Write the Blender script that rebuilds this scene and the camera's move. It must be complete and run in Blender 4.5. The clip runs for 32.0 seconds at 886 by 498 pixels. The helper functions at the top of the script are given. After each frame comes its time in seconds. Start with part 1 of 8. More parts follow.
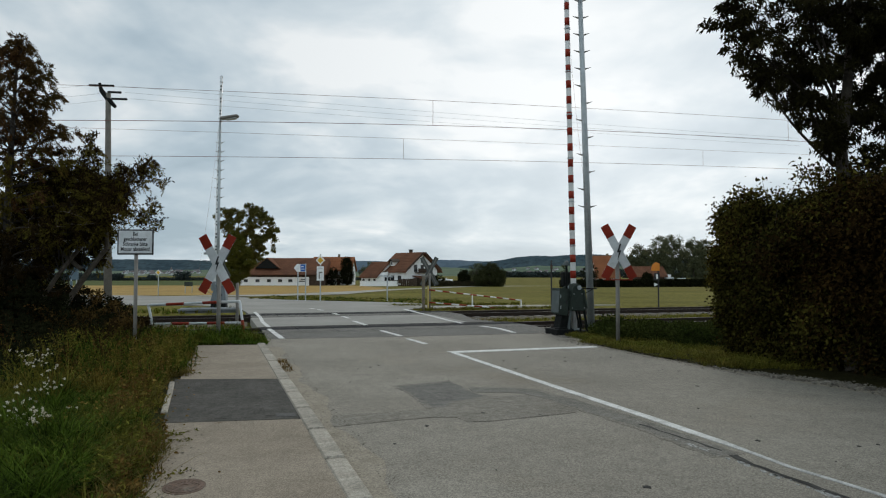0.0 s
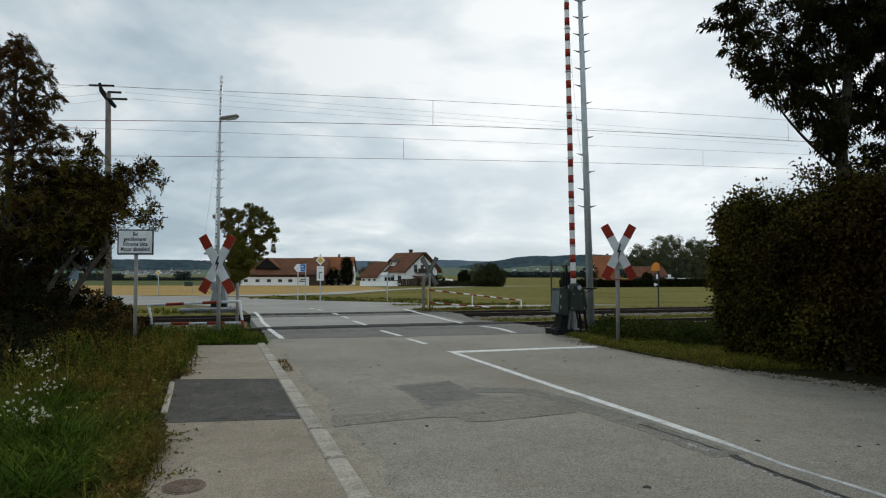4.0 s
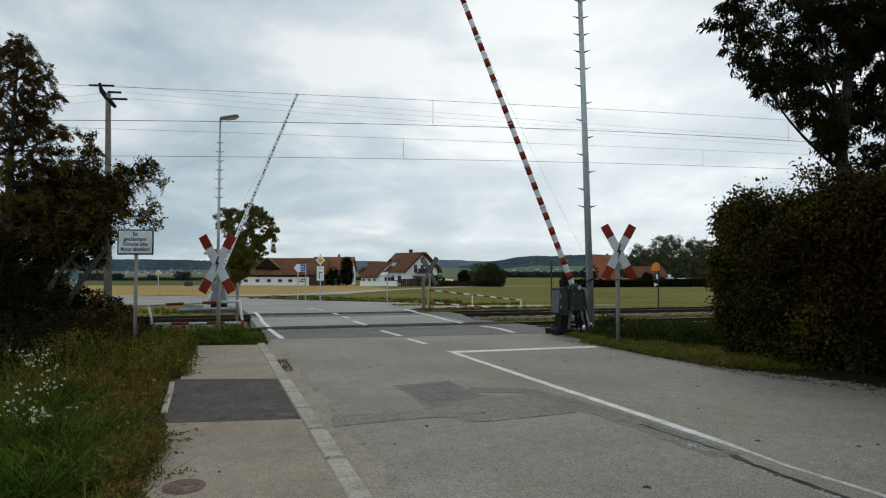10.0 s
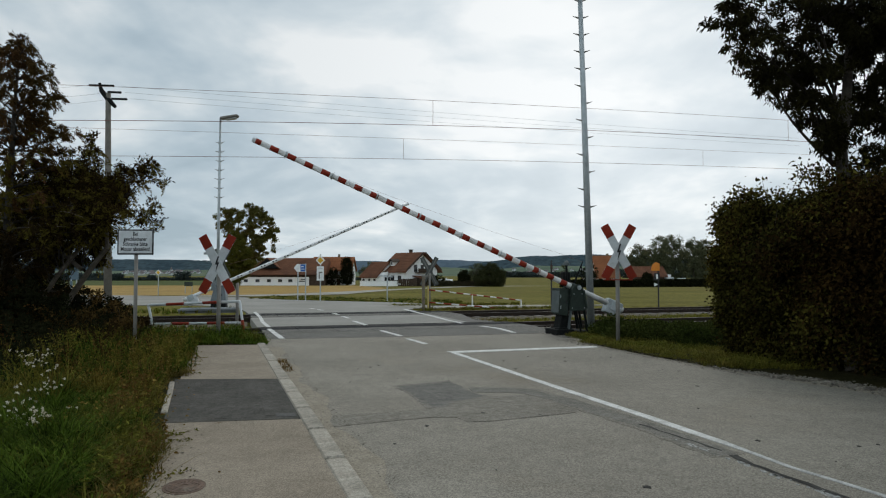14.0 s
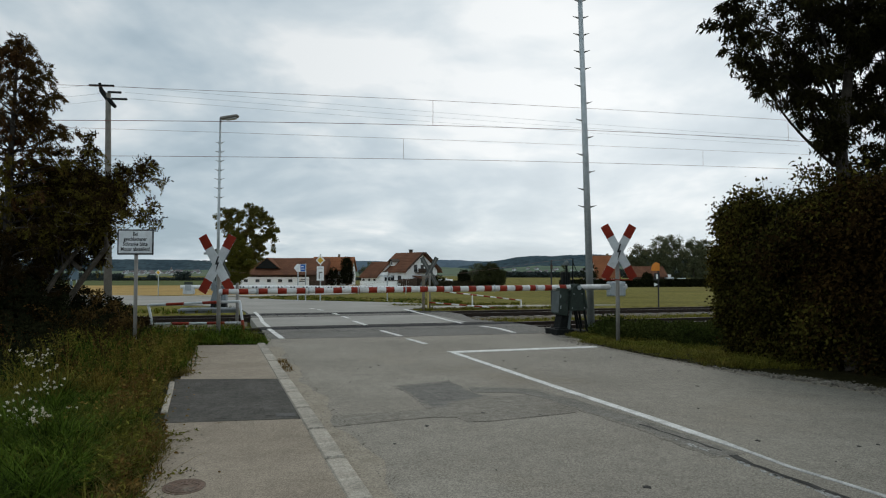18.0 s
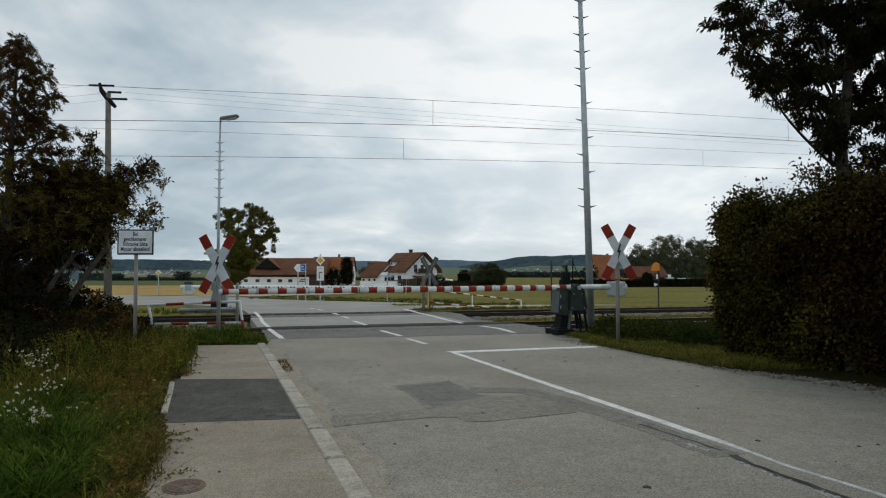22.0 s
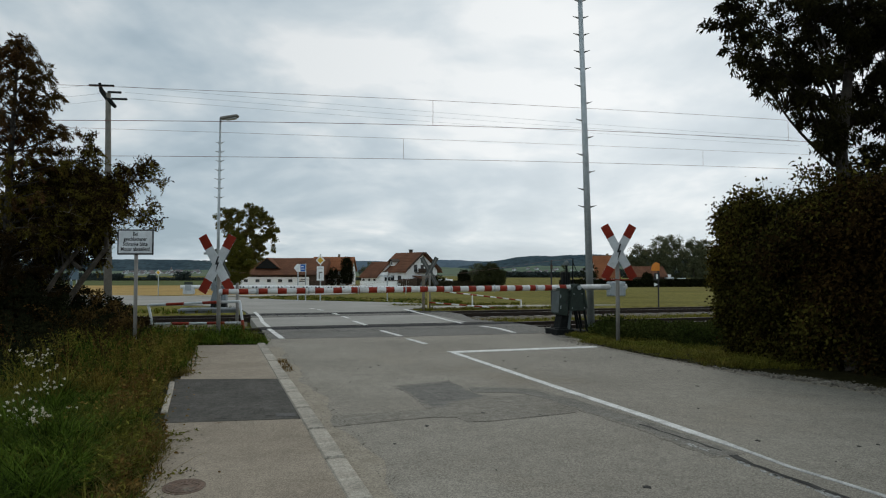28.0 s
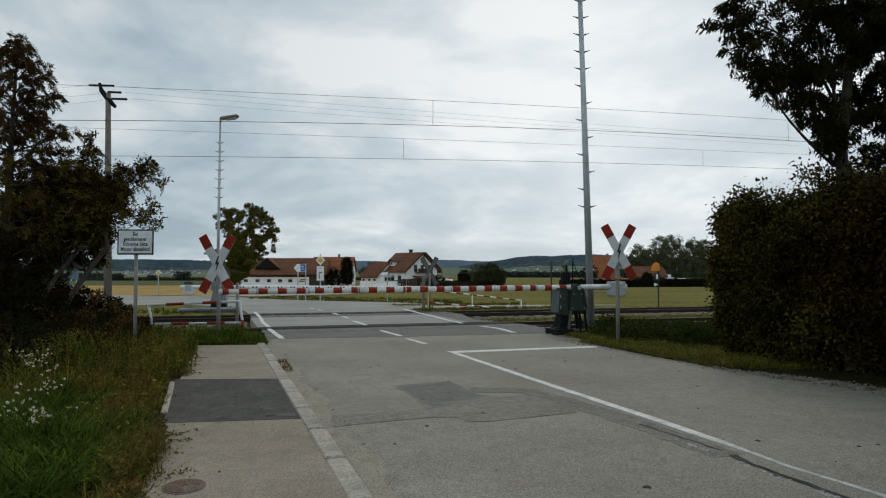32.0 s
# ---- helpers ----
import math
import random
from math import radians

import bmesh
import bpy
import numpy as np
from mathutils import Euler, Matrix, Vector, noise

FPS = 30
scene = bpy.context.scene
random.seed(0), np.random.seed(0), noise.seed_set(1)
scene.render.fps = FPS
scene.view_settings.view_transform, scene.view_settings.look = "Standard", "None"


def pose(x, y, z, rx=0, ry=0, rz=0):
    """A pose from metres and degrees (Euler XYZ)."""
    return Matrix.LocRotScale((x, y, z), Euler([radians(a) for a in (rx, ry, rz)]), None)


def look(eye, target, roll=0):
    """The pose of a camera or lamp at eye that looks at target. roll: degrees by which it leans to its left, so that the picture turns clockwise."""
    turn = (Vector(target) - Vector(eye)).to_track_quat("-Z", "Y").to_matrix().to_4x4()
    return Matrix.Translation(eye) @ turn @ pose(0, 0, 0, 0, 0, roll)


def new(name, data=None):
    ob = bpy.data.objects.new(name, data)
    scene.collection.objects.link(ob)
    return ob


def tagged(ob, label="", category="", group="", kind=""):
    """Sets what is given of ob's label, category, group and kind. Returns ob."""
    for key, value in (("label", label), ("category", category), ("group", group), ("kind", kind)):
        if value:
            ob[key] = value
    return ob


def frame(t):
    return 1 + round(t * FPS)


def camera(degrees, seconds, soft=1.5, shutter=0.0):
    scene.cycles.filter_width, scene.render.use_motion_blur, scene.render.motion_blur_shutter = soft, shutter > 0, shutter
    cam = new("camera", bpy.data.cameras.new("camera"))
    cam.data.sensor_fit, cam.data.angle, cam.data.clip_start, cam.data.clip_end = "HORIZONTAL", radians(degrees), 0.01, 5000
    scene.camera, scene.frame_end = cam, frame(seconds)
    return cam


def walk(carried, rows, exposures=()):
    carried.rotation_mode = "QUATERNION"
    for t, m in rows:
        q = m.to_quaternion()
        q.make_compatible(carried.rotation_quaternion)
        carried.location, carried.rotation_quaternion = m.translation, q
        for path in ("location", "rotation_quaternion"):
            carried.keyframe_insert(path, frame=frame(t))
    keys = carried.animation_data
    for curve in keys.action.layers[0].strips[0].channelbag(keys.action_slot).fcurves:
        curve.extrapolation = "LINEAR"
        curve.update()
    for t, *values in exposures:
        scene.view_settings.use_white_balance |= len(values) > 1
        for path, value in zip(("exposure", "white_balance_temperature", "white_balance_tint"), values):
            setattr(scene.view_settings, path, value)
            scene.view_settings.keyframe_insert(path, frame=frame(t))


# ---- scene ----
cam = camera(66.76, 32.0, soft=1.15)
walk(cam, [(0.0, pose(0, 0, 1.40, 92.21, 0, 0)), (32.0, pose(0, 0, 1.40, 92.21, 0, 0))],
     exposures=[(0.0, 0.03), (9.0, 0.03), (13.0, 0.0), (19.0, -0.02), (25.0, -0.06), (32.0, -0.10)])

# ---- the plan: x right, y ahead; the road runs along v, turned by ROAD degrees ----
ROAD = 18.45
CA, SA = math.cos(radians(ROAD)), math.sin(radians(ROAD))


def R(u, v, z=0.0):
    """A place given across (u) and along (v) the road."""
    return Vector((u * CA - v * SA, u * SA + v * CA, z))


def RP(u, v, z=0.0, turn=0.0):
    p = R(u, v, z)
    return pose(p.x, p.y, p.z, 0, 0, ROAD + turn)


# ---- light ----
SUN_AZ, SUN_EL = 16.0, 38.0
world = bpy.data.worlds.new("overcast_sky")
scene.world = world
world.use_nodes = True
wn, wl = world.node_tree.nodes, world.node_tree.links
wn.clear()


def wmath(op, a, b=None, clamp=False):
    n = wn.new("ShaderNodeMath")
    n.operation, n.use_clamp = op, clamp
    for i, s in enumerate((a, b)):
        if s is None:
            continue
        if isinstance(s, (int, float)):
            n.inputs[i].default_value = s
        else:
            wl.new(s, n.inputs[i])
    return n.outputs[0]


def wramp(fac, stops):
    n = wn.new("ShaderNodeValToRGB")
    el = n.color_ramp.elements
    while len(el) < len(stops):
        el.new(0.5)
    for e, (p, c) in zip(el, stops):
        e.position, e.color = p, (*c, 1)
    wl.new(fac, n.inputs[0])
    return n.outputs[0]


def wmix(fac, a, b, blend="MIX"):
    n = wn.new("ShaderNodeMix")
    n.data_type, n.blend_type = "RGBA", blend
    for i, s in ((0, fac), (6, a), (7, b)):
        if isinstance(s, (int, float)):
            n.inputs[i].default_value = s
        elif isinstance(s, tuple):
            n.inputs[i].default_value = (*s, 1)
        else:
            wl.new(s, n.inputs[i])
    return n.outputs[2]


sky = wn.new("ShaderNodeTexSky")
sky.sky_type, sky.sun_disc = "NISHITA", False
sky.sun_elevation, sky.sun_rotation = radians(SUN_EL), radians(SUN_AZ)
sky_part = wn.new("ShaderNodeVectorMath")
sky_part.operation = "SCALE"
sky_part.inputs["Scale"].default_value = 0.08
wl.new(sky.outputs[0], sky_part.inputs[0])
coord = wn.new("ShaderNodeTexCoord")
sep = wn.new("ShaderNodeSeparateXYZ")
wl.new(coord.outputs["Generated"], sep.inputs[0])
lift = wmath("ADD", wmath("MAXIMUM", sep.outputs[2], 0.0), 0.26)
flat = wn.new("ShaderNodeCombineXYZ")
wl.new(wmath("DIVIDE", sep.outputs[0], lift), flat.inputs[0])
wl.new(wmath("DIVIDE", sep.outputs[1], lift), flat.inputs[1])
flat.inputs[2].default_value = 3.1


def clouds(scale, detail, rough, offset):
    m = wn.new("ShaderNodeMapping")
    m.inputs["Location"].default_value = offset
    wl.new(flat.outputs[0], m.inputs[0])
    n = wn.new("ShaderNodeTexNoise")
    n.inputs["Scale"].default_value, n.inputs["Detail"].default_value = scale, detail
    n.inputs["Roughness"].default_value, n.inputs["Distortion"].default_value = rough, 0.35
    wl.new(m.outputs[0], n.inputs["Vector"])
    return n.outputs[0]


broad = clouds(1.15, 5.0, 0.55, (1.7, 0.4, 0.0))
fine = clouds(3.0, 6.0, 0.52, (4.2, 2.0, 1.0))
both = wmath("ADD", wmath("MULTIPLY", broad, 0.70), wmath("MULTIPLY", fine, 0.30))
grey = wramp(both, [(0.37, (0.40, 0.513, 0.592)), (0.46, (0.508, 0.622, 0.70)), (0.53, (0.66, 0.758, 0.815)), (0.61, (0.935, 0.98, 0.995))])
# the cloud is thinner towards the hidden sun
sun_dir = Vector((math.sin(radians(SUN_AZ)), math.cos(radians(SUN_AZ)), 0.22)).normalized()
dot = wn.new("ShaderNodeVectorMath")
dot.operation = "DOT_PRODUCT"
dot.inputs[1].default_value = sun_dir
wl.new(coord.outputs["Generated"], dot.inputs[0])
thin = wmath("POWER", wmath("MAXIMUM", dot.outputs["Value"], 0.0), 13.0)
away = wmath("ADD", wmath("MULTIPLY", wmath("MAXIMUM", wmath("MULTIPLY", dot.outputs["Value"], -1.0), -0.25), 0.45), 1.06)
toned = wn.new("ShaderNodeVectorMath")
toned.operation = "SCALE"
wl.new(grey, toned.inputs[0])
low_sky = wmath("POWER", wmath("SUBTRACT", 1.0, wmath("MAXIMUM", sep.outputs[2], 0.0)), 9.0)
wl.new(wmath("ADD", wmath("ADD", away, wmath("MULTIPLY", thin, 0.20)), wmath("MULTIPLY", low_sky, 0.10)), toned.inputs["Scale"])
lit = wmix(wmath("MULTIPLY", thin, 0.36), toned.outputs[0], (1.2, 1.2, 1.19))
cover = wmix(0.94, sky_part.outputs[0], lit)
background = wn.new("ShaderNodeBackground")
background.inputs["Strength"].default_value = 0.88
wl.new(cover, background.inputs[0])
wout = wn.new("ShaderNodeOutputWorld")
wl.new(background.outputs[0], wout.inputs[0])

sun = new("sun", bpy.data.lights.new("sun", "SUN"))
sun.data.energy, sun.data.angle, sun.data.color = 0.95, radians(28), (1.0, 0.97, 0.92)
sun.matrix_world = look((0, 0, 60), Vector((0, 0, 60)) - 60 * Vector((math.sin(radians(SUN_AZ)) * math.cos(radians(SUN_EL)), math.cos(radians(SUN_AZ)) * math.cos(radians(SUN_EL)), math.sin(radians(SUN_EL)))))


# ---- materials ----
def material(name, a, b, scale=3.0, rough=0.8, metal=0.0, c=None, grain=60.0, grain_amount=0.35, bump=0.25, bump_scale=None, by="", vary=0.12, spec=0.3, low=0.35, high=0.65, translucent=0.0, speckle=0.0, speckle_scale=120.0):
    """Two colours mixed by broad noise, a third by stains, all roughened by fine grain. by: 'object' or 'island' varies single pieces."""
    m = bpy.data.materials.new(name)
    m.use_nodes = True
    nt = m.node_tree
    n, l = nt.nodes, nt.links
    bsdf = n["Principled BSDF"]
    tc = n.new("ShaderNodeTexCoord")

    def noise_at(s, detail=4.0, r=0.55):
        t = n.new("ShaderNodeTexNoise")
        t.inputs["Scale"].default_value, t.inputs["Detail"].default_value, t.inputs["Roughness"].default_value = s, detail, r
        l.new(tc.outputs["Object"], t.inputs["Vector"])
        return t.outputs[0]

    def span(s, lo, hi, to0=0.0, to1=1.0):
        r = n.new("ShaderNodeMapRange")
        r.inputs[1].default_value, r.inputs[2].default_value, r.inputs[3].default_value, r.inputs[4].default_value = lo, hi, to0, to1
        l.new(s, r.inputs[0])
        return r.outputs[0]

    def mixed(fac, x, y, blend="MIX"):
        k = n.new("ShaderNodeMix")
        k.data_type, k.blend_type = "RGBA", blend
        for i, s in ((0, fac), (6, x), (7, y)):
            if isinstance(s, (int, float)):
                k.inputs[i].default_value = s
            elif isinstance(s, tuple):
                k.inputs[i].default_value = (*s, 1)
            else:
                l.new(s, k.inputs[i])
        return k.outputs[2]

    col = mixed(span(noise_at(scale), low, high), a, b)
    if c:
        col = mixed(span(noise_at(scale * 0.37, 6.0, 0.65), 0.54, 0.68), col, c)
    g = noise_at(grain, 3.0, 0.7)
    col = mixed(1.0, col, _grey(n, l, span(g, 0.3, 0.7, 1 - grain_amount, 1 + grain_amount)), "MULTIPLY")
    if speckle:
        for s, k in ((speckle_scale, 1.0),):
            vo = n.new("ShaderNodeTexVoronoi")
            vo.inputs["Scale"].default_value = s
            l.new(tc.outputs["Object"], vo.inputs["Vector"])
            sp = n.new("ShaderNodeSeparateColor")
            l.new(vo.outputs["Color"], sp.inputs[0])
            col = mixed(1.0, col, _grey(n, l, span(sp.outputs[0], 0, 1, 1 - speckle * k, 1 + speckle * k)), "MULTIPLY")
    if by:
        info = n.new("ShaderNodeObjectInfo" if by == "object" else "ShaderNodeNewGeometry")
        rnd = info.outputs["Random" if by == "object" else "Random Per Island"]
        col = mixed(1.0, col, _grey(n, l, span(rnd, 0, 1, 1 - vary, 1 + vary)), "MULTIPLY")
    l.new(col, bsdf.inputs["Base Color"])
    bsdf.inputs["Metallic"].default_value = metal
    bsdf.inputs["Specular IOR Level"].default_value = spec
    l.new(span(noise_at(scale * 2.3), 0.3, 0.7, max(0.03, rough - 0.1), min(1.0, rough + 0.1)), bsdf.inputs["Roughness"])
    if bump:
        bp = n.new("ShaderNodeBump")
        bp.inputs["Strength"].default_value, bp.inputs["Distance"].default_value = bump, 0.4 / (bump_scale or grain)
        l.new(noise_at(bump_scale, 4.0, 0.6) if bump_scale else g, bp.inputs["Height"])
        l.new(bp.outputs[0], bsdf.inputs["Normal"])
    if translucent:
        tr = n.new("ShaderNodeBsdfTranslucent")
        l.new(col, tr.inputs[0])
        mx = n.new("ShaderNodeMixShader")
        mx.inputs[0].default_value = translucent
        l.new(bsdf.outputs[0], mx.inputs[1])
        l.new(tr.outputs[0], mx.inputs[2])
        l.new(mx.outputs[0], n["Material Output"].inputs[0])
    return m


def _grey(n, l, value):
    k = n.new("ShaderNodeCombineColor")
    for i in range(3):
        l.new(value, k.inputs[i])
    return k.outputs[0]


M = {}
M["asphalt"] = material("asphalt", (0.212, 0.190, 0.156), (0.262, 0.238, 0.196), 0.42, 0.95, c=(0.205, 0.174, 0.132), grain=5, grain_amount=0.10, bump=0.32, bump_scale=110, speckle=0.36, speckle_scale=115, spec=0.12)
M["asphalt_pale"] = material("pale_asphalt", (0.228, 0.217, 0.192), (0.280, 0.267, 0.238), 0.4, 0.9, c=(0.22, 0.21, 0.185), grain=6, grain_amount=0.12, bump=0.3, bump_scale=40, spec=0.2)
M["asphalt_worn"] = material("worn_asphalt", (0.176, 0.159, 0.131), (0.216, 0.197, 0.164), 0.9, 0.95, c=(0.155, 0.147, 0.128), grain=10, grain_amount=0.2, bump=0.5, bump_scale=90, speckle=0.42, spec=0.12)
M["asphalt_dark"] = material("asphalt_dark", (0.068, 0.064, 0.056), (0.090, 0.084, 0.074), 1.6, 0.95, c=(0.100, 0.093, 0.080), grain=10, grain_amount=0.2, bump=0.45, bump_scale=90, speckle=0.4, spec=0.05)
M["asphalt_mend"] = material("asphalt_mend", (0.130, 0.122, 0.108), (0.156, 0.147, 0.131), 1.3, 0.95, grain=9, grain_amount=0.2, bump=0.45, bump_scale=90, speckle=0.4, spec=0.12)
M["asphalt_fade"] = material("faded_asphalt", (0.150, 0.139, 0.119), (0.182, 0.170, 0.147), 1.3, 0.95, grain=9, grain_amount=0.2, bump=0.45, bump_scale=90, speckle=0.42, spec=0.12)
M["asphalt_streak"] = material("streaked_asphalt", (0.069, 0.065, 0.057), (0.091, 0.085, 0.075), 1.6, 0.95, c=(0.101, 0.094, 0.081), grain=10, grain_amount=0.2, bump=0.45, bump_scale=90, speckle=0.4, spec=0.06)
M["asphalt_inlay"] = material("asphalt_inlay", (0.080, 0.078, 0.072), (0.105, 0.102, 0.094), 2.2, 0.95, grain=10, grain_amount=0.2, bump=0.45, bump_scale=90, speckle=0.35, spec=0.15)
M["tar"] = material("tar", (0.045, 0.043, 0.040), (0.075, 0.072, 0.066), 4.0, 0.95, grain=70, spec=0.05)
M["footpath"] = material("footpath", (0.228, 0.189, 0.144), (0.284, 0.239, 0.185), 0.8, 0.95, c=(0.200, 0.172, 0.132), grain=6, grain_amount=0.10, bump=0.3, bump_scale=110, speckle=0.32, speckle_scale=150, spec=0.10)
M["kerb"] = material("kerb", (0.285, 0.254, 0.208), (0.372, 0.336, 0.280), 4.5, 0.9, c=(0.24, 0.22, 0.18), grain=30, grain_amount=0.25, speckle=0.2, spec=0.15, by="object", vary=0.1)
M["paint"] = material("road_paint", (0.50, 0.49, 0.46), (0.66, 0.65, 0.62), 6.0, 0.8, c=(0.36, 0.35, 0.32), grain=70, grain_amount=0.25, bump=0.3)
M["paint_worn"] = material("worn_road_paint", (0.26, 0.255, 0.24), (0.46, 0.455, 0.43), 7.0, 0.85, c=(0.20, 0.195, 0.18), grain=60, grain_amount=0.3, bump=0.3)
M["paint_pale"] = material("rubbed_road_paint", (0.34, 0.335, 0.315), (0.50, 0.495, 0.47), 9.0, 0.8, c=(0.26, 0.255, 0.235), grain=60, grain_amount=0.3, bump=0.3)
M["white"] = material("white_paint", (0.70, 0.71, 0.70), (0.80, 0.80, 0.79), 5.0, 0.45, c=(0.58, 0.57, 0.54), grain=40, grain_amount=0.06, bump=0.05, spec=0.5)
M["boom_white"] = material("weathered_boom_white", (0.58, 0.57, 0.55), (0.67, 0.665, 0.65), 5.0, 0.55, c=(0.46, 0.45, 0.43), grain=40, grain_amount=0.08, bump=0.05, spec=0.3)
M["white_dull"] = material("weathered_white", (0.52, 0.54, 0.55), (0.63, 0.65, 0.66), 4.0, 0.55, c=(0.42, 0.42, 0.40), grain=40, grain_amount=0.08, bump=0.05)
M["red"] = material("red_paint", (0.215, 0.022, 0.010), (0.260, 0.028, 0.012), 5.0, 0.65, c=(0.165, 0.025, 0.014), grain=40, grain_amount=0.1, bump=0.05, spec=0.2)
M["black"] = material("black_paint", (0.02, 0.02, 0.022), (0.035, 0.035, 0.035), 5.0, 0.5, grain=40, bump=0.05)
M["steel"] = material("galvanised_steel", (0.36, 0.395, 0.405), (0.44, 0.47, 0.48), 5.0, 0.5, 0.55, c=(0.27, 0.285, 0.29), grain=30, grain_amount=0.1, bump=0.08)
M["post_grey"] = material("grey_post_paint", (0.175, 0.163, 0.145), (0.235, 0.222, 0.20), 4.0, 0.6, 0.1, c=(0.13, 0.105, 0.085), grain=30, grain_amount=0.1, bump=0.08)
M["green_metal"] = material("dark_green_enamel", (0.021, 0.031, 0.025), (0.034, 0.046, 0.037), 3.0, 0.65, c=(0.050, 0.055, 0.043), grain=30, grain_amount=0.18, bump=0.08, spec=0.3)
M["grey_metal"] = material("blue_grey_enamel", (0.15, 0.175, 0.185), (0.20, 0.22, 0.23), 3.0, 0.5, c=(0.13, 0.14, 0.14), grain=30, grain_amount=0.12, bump=0.08)
M["board_back"] = material("weathered_board_back", (0.070, 0.078, 0.072), (0.105, 0.112, 0.104), 3.0, 0.8, c=(0.055, 0.058, 0.050), grain=30, grain_amount=0.15, bump=0.08)
M["side_metal"] = material("grey_green_enamel", (0.075, 0.090, 0.090), (0.105, 0.122, 0.120), 3.0, 0.6, c=(0.06, 0.07, 0.066), grain=30, grain_amount=0.15, bump=0.08)
M["slab_grey"] = material("blue_grey_concrete", (0.13, 0.145, 0.155), (0.18, 0.195, 0.205), 2.5, 0.9, c=(0.10, 0.105, 0.105), grain=50, grain_amount=0.2, bump=0.3)
M["pole"] = material("weathered_pole", (0.115, 0.105, 0.090), (0.165, 0.152, 0.130), 2.5, 0.9, c=(0.08, 0.072, 0.06), grain=30, grain_amount=0.25, bump=0.2)
# concrete darkened to stand for shade under the barrier drive
M["concrete_dark"] = material("shade_darkened_concrete", (0.026, 0.026, 0.024), (0.045, 0.044, 0.04), 2.5, 0.9, grain=50, grain_amount=0.25, bump=0.3)
M["rail"] = material("rusty_rail", (0.022, 0.016, 0.013), (0.040, 0.027, 0.020), 6.0, 0.9, 0.1, grain=40, grain_amount=0.2)
M["rail_top"] = material("worn_rail_head", (0.075, 0.062, 0.054), (0.11, 0.094, 0.084), 5.0, 0.6, 0.5, grain=30, grain_amount=0.1, bump=0.04)
M["rail_bed"] = material("oily_ballast", (0.020, 0.016, 0.012), (0.045, 0.036, 0.027), 5.0, 0.95, grain=30, grain_amount=0.4, bump=0.6, spec=0.03)
M["rubber"] = material("crossing_rubber", (0.022, 0.023, 0.024), (0.036, 0.036, 0.035), 3.0, 0.95, grain=60, grain_amount=0.2, spec=0.04)
M["dirt"] = material("gutter_dirt", (0.246, 0.214, 0.166), (0.292, 0.256, 0.203), 5.0, 0.95, grain=30, grain_amount=0.14, bump=0.25, speckle=0.25, speckle_scale=115, spec=0.05)
M["sleeper"] = material("sleeper", (0.13, 0.11, 0.095), (0.19, 0.17, 0.15), 3.0, 0.9, grain=30, by="object")
M["ballast"] = material("ballast", (0.105, 0.088, 0.060), (0.19, 0.160, 0.114), 9.0, 0.95, grain=25, grain_amount=0.3, by="island", vary=0.35)
M["gravel"] = material("gravel", (0.105, 0.093, 0.075), (0.24, 0.215, 0.178), 6.0, 0.95, grain=30, grain_amount=0.4, bump=0.6, by="island", vary=0.3)
M["path"] = material("pale_gravel_path", (0.29, 0.272, 0.235), (0.37, 0.35, 0.305), 0.6, 1.0, c=(0.22, 0.205, 0.15), spec=0.05, grain=30, grain_amount=0.25)
M["ground"] = material("grassy_ground", (0.098, 0.089, 0.020), (0.156, 0.136, 0.036), 0.14, 1.0, c=(0.150, 0.114, 0.034), grain=3, grain_amount=0.45, bump=0.6, spec=0.02)
M["crop"] = material("green_crop", (0.066, 0.082, 0.032), (0.092, 0.106, 0.042), 0.10, 1.0, c=(0.105, 0.11, 0.045), grain=4, grain_amount=0.3, bump=0.4, spec=0.02)
M["stubble"] = material("stubble_field", (0.28, 0.186, 0.068), (0.37, 0.25, 0.095), 0.12, 1.0, c=(0.29, 0.21, 0.09), grain=4, grain_amount=0.2, bump=0.5, spec=0.02)
# earth darkened so the gaps between plants read as shade
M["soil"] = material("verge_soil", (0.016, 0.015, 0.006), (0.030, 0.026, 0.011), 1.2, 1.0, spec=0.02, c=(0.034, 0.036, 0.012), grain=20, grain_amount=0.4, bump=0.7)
M["roof_orange"] = material("orange_tiles", (0.21, 0.083, 0.040), (0.27, 0.108, 0.052), 0.35, 0.95, spec=0.05, c=(0.15, 0.062, 0.036), grain=4, grain_amount=0.2)
M["roof_brown"] = material("brown_tiles", (0.128, 0.060, 0.037), (0.172, 0.080, 0.048), 0.35, 0.95, spec=0.05, c=(0.085, 0.046, 0.034), grain=4, grain_amount=0.2)
M["wall"] = material("white_render", (0.82, 0.825, 0.82), (0.88, 0.885, 0.88), 0.5, 0.9, c=(0.77, 0.77, 0.75), grain=5, grain_amount=0.06, bump=0.1)
M["timber"] = material("dark_timber", (0.04, 0.026, 0.018), (0.068, 0.045, 0.03), 2.0, 0.85, grain=10, grain_amount=0.3)
M["timber_post"] = material("weathered_timber", (0.13, 0.105, 0.075), (0.20, 0.17, 0.13), 3.0, 0.9, grain=25, grain_amount=0.25)
M["pane"] = material("window_glass", (0.02, 0.023, 0.026), (0.035, 0.04, 0.045), 1.0, 0.12, grain=10, grain_amount=0.1, bump=0.0, spec=0.6)
M["blue"] = material("blue_sign", (0.02, 0.10, 0.36), (0.03, 0.125, 0.41), 3.0, 0.45, grain=30, grain_amount=0.06, bump=0)
M["pale_blue"] = material("faded_blue_sign", (0.085, 0.130, 0.160), (0.125, 0.170, 0.200), 3.0, 0.5, grain=30, grain_amount=0.06, bump=0)
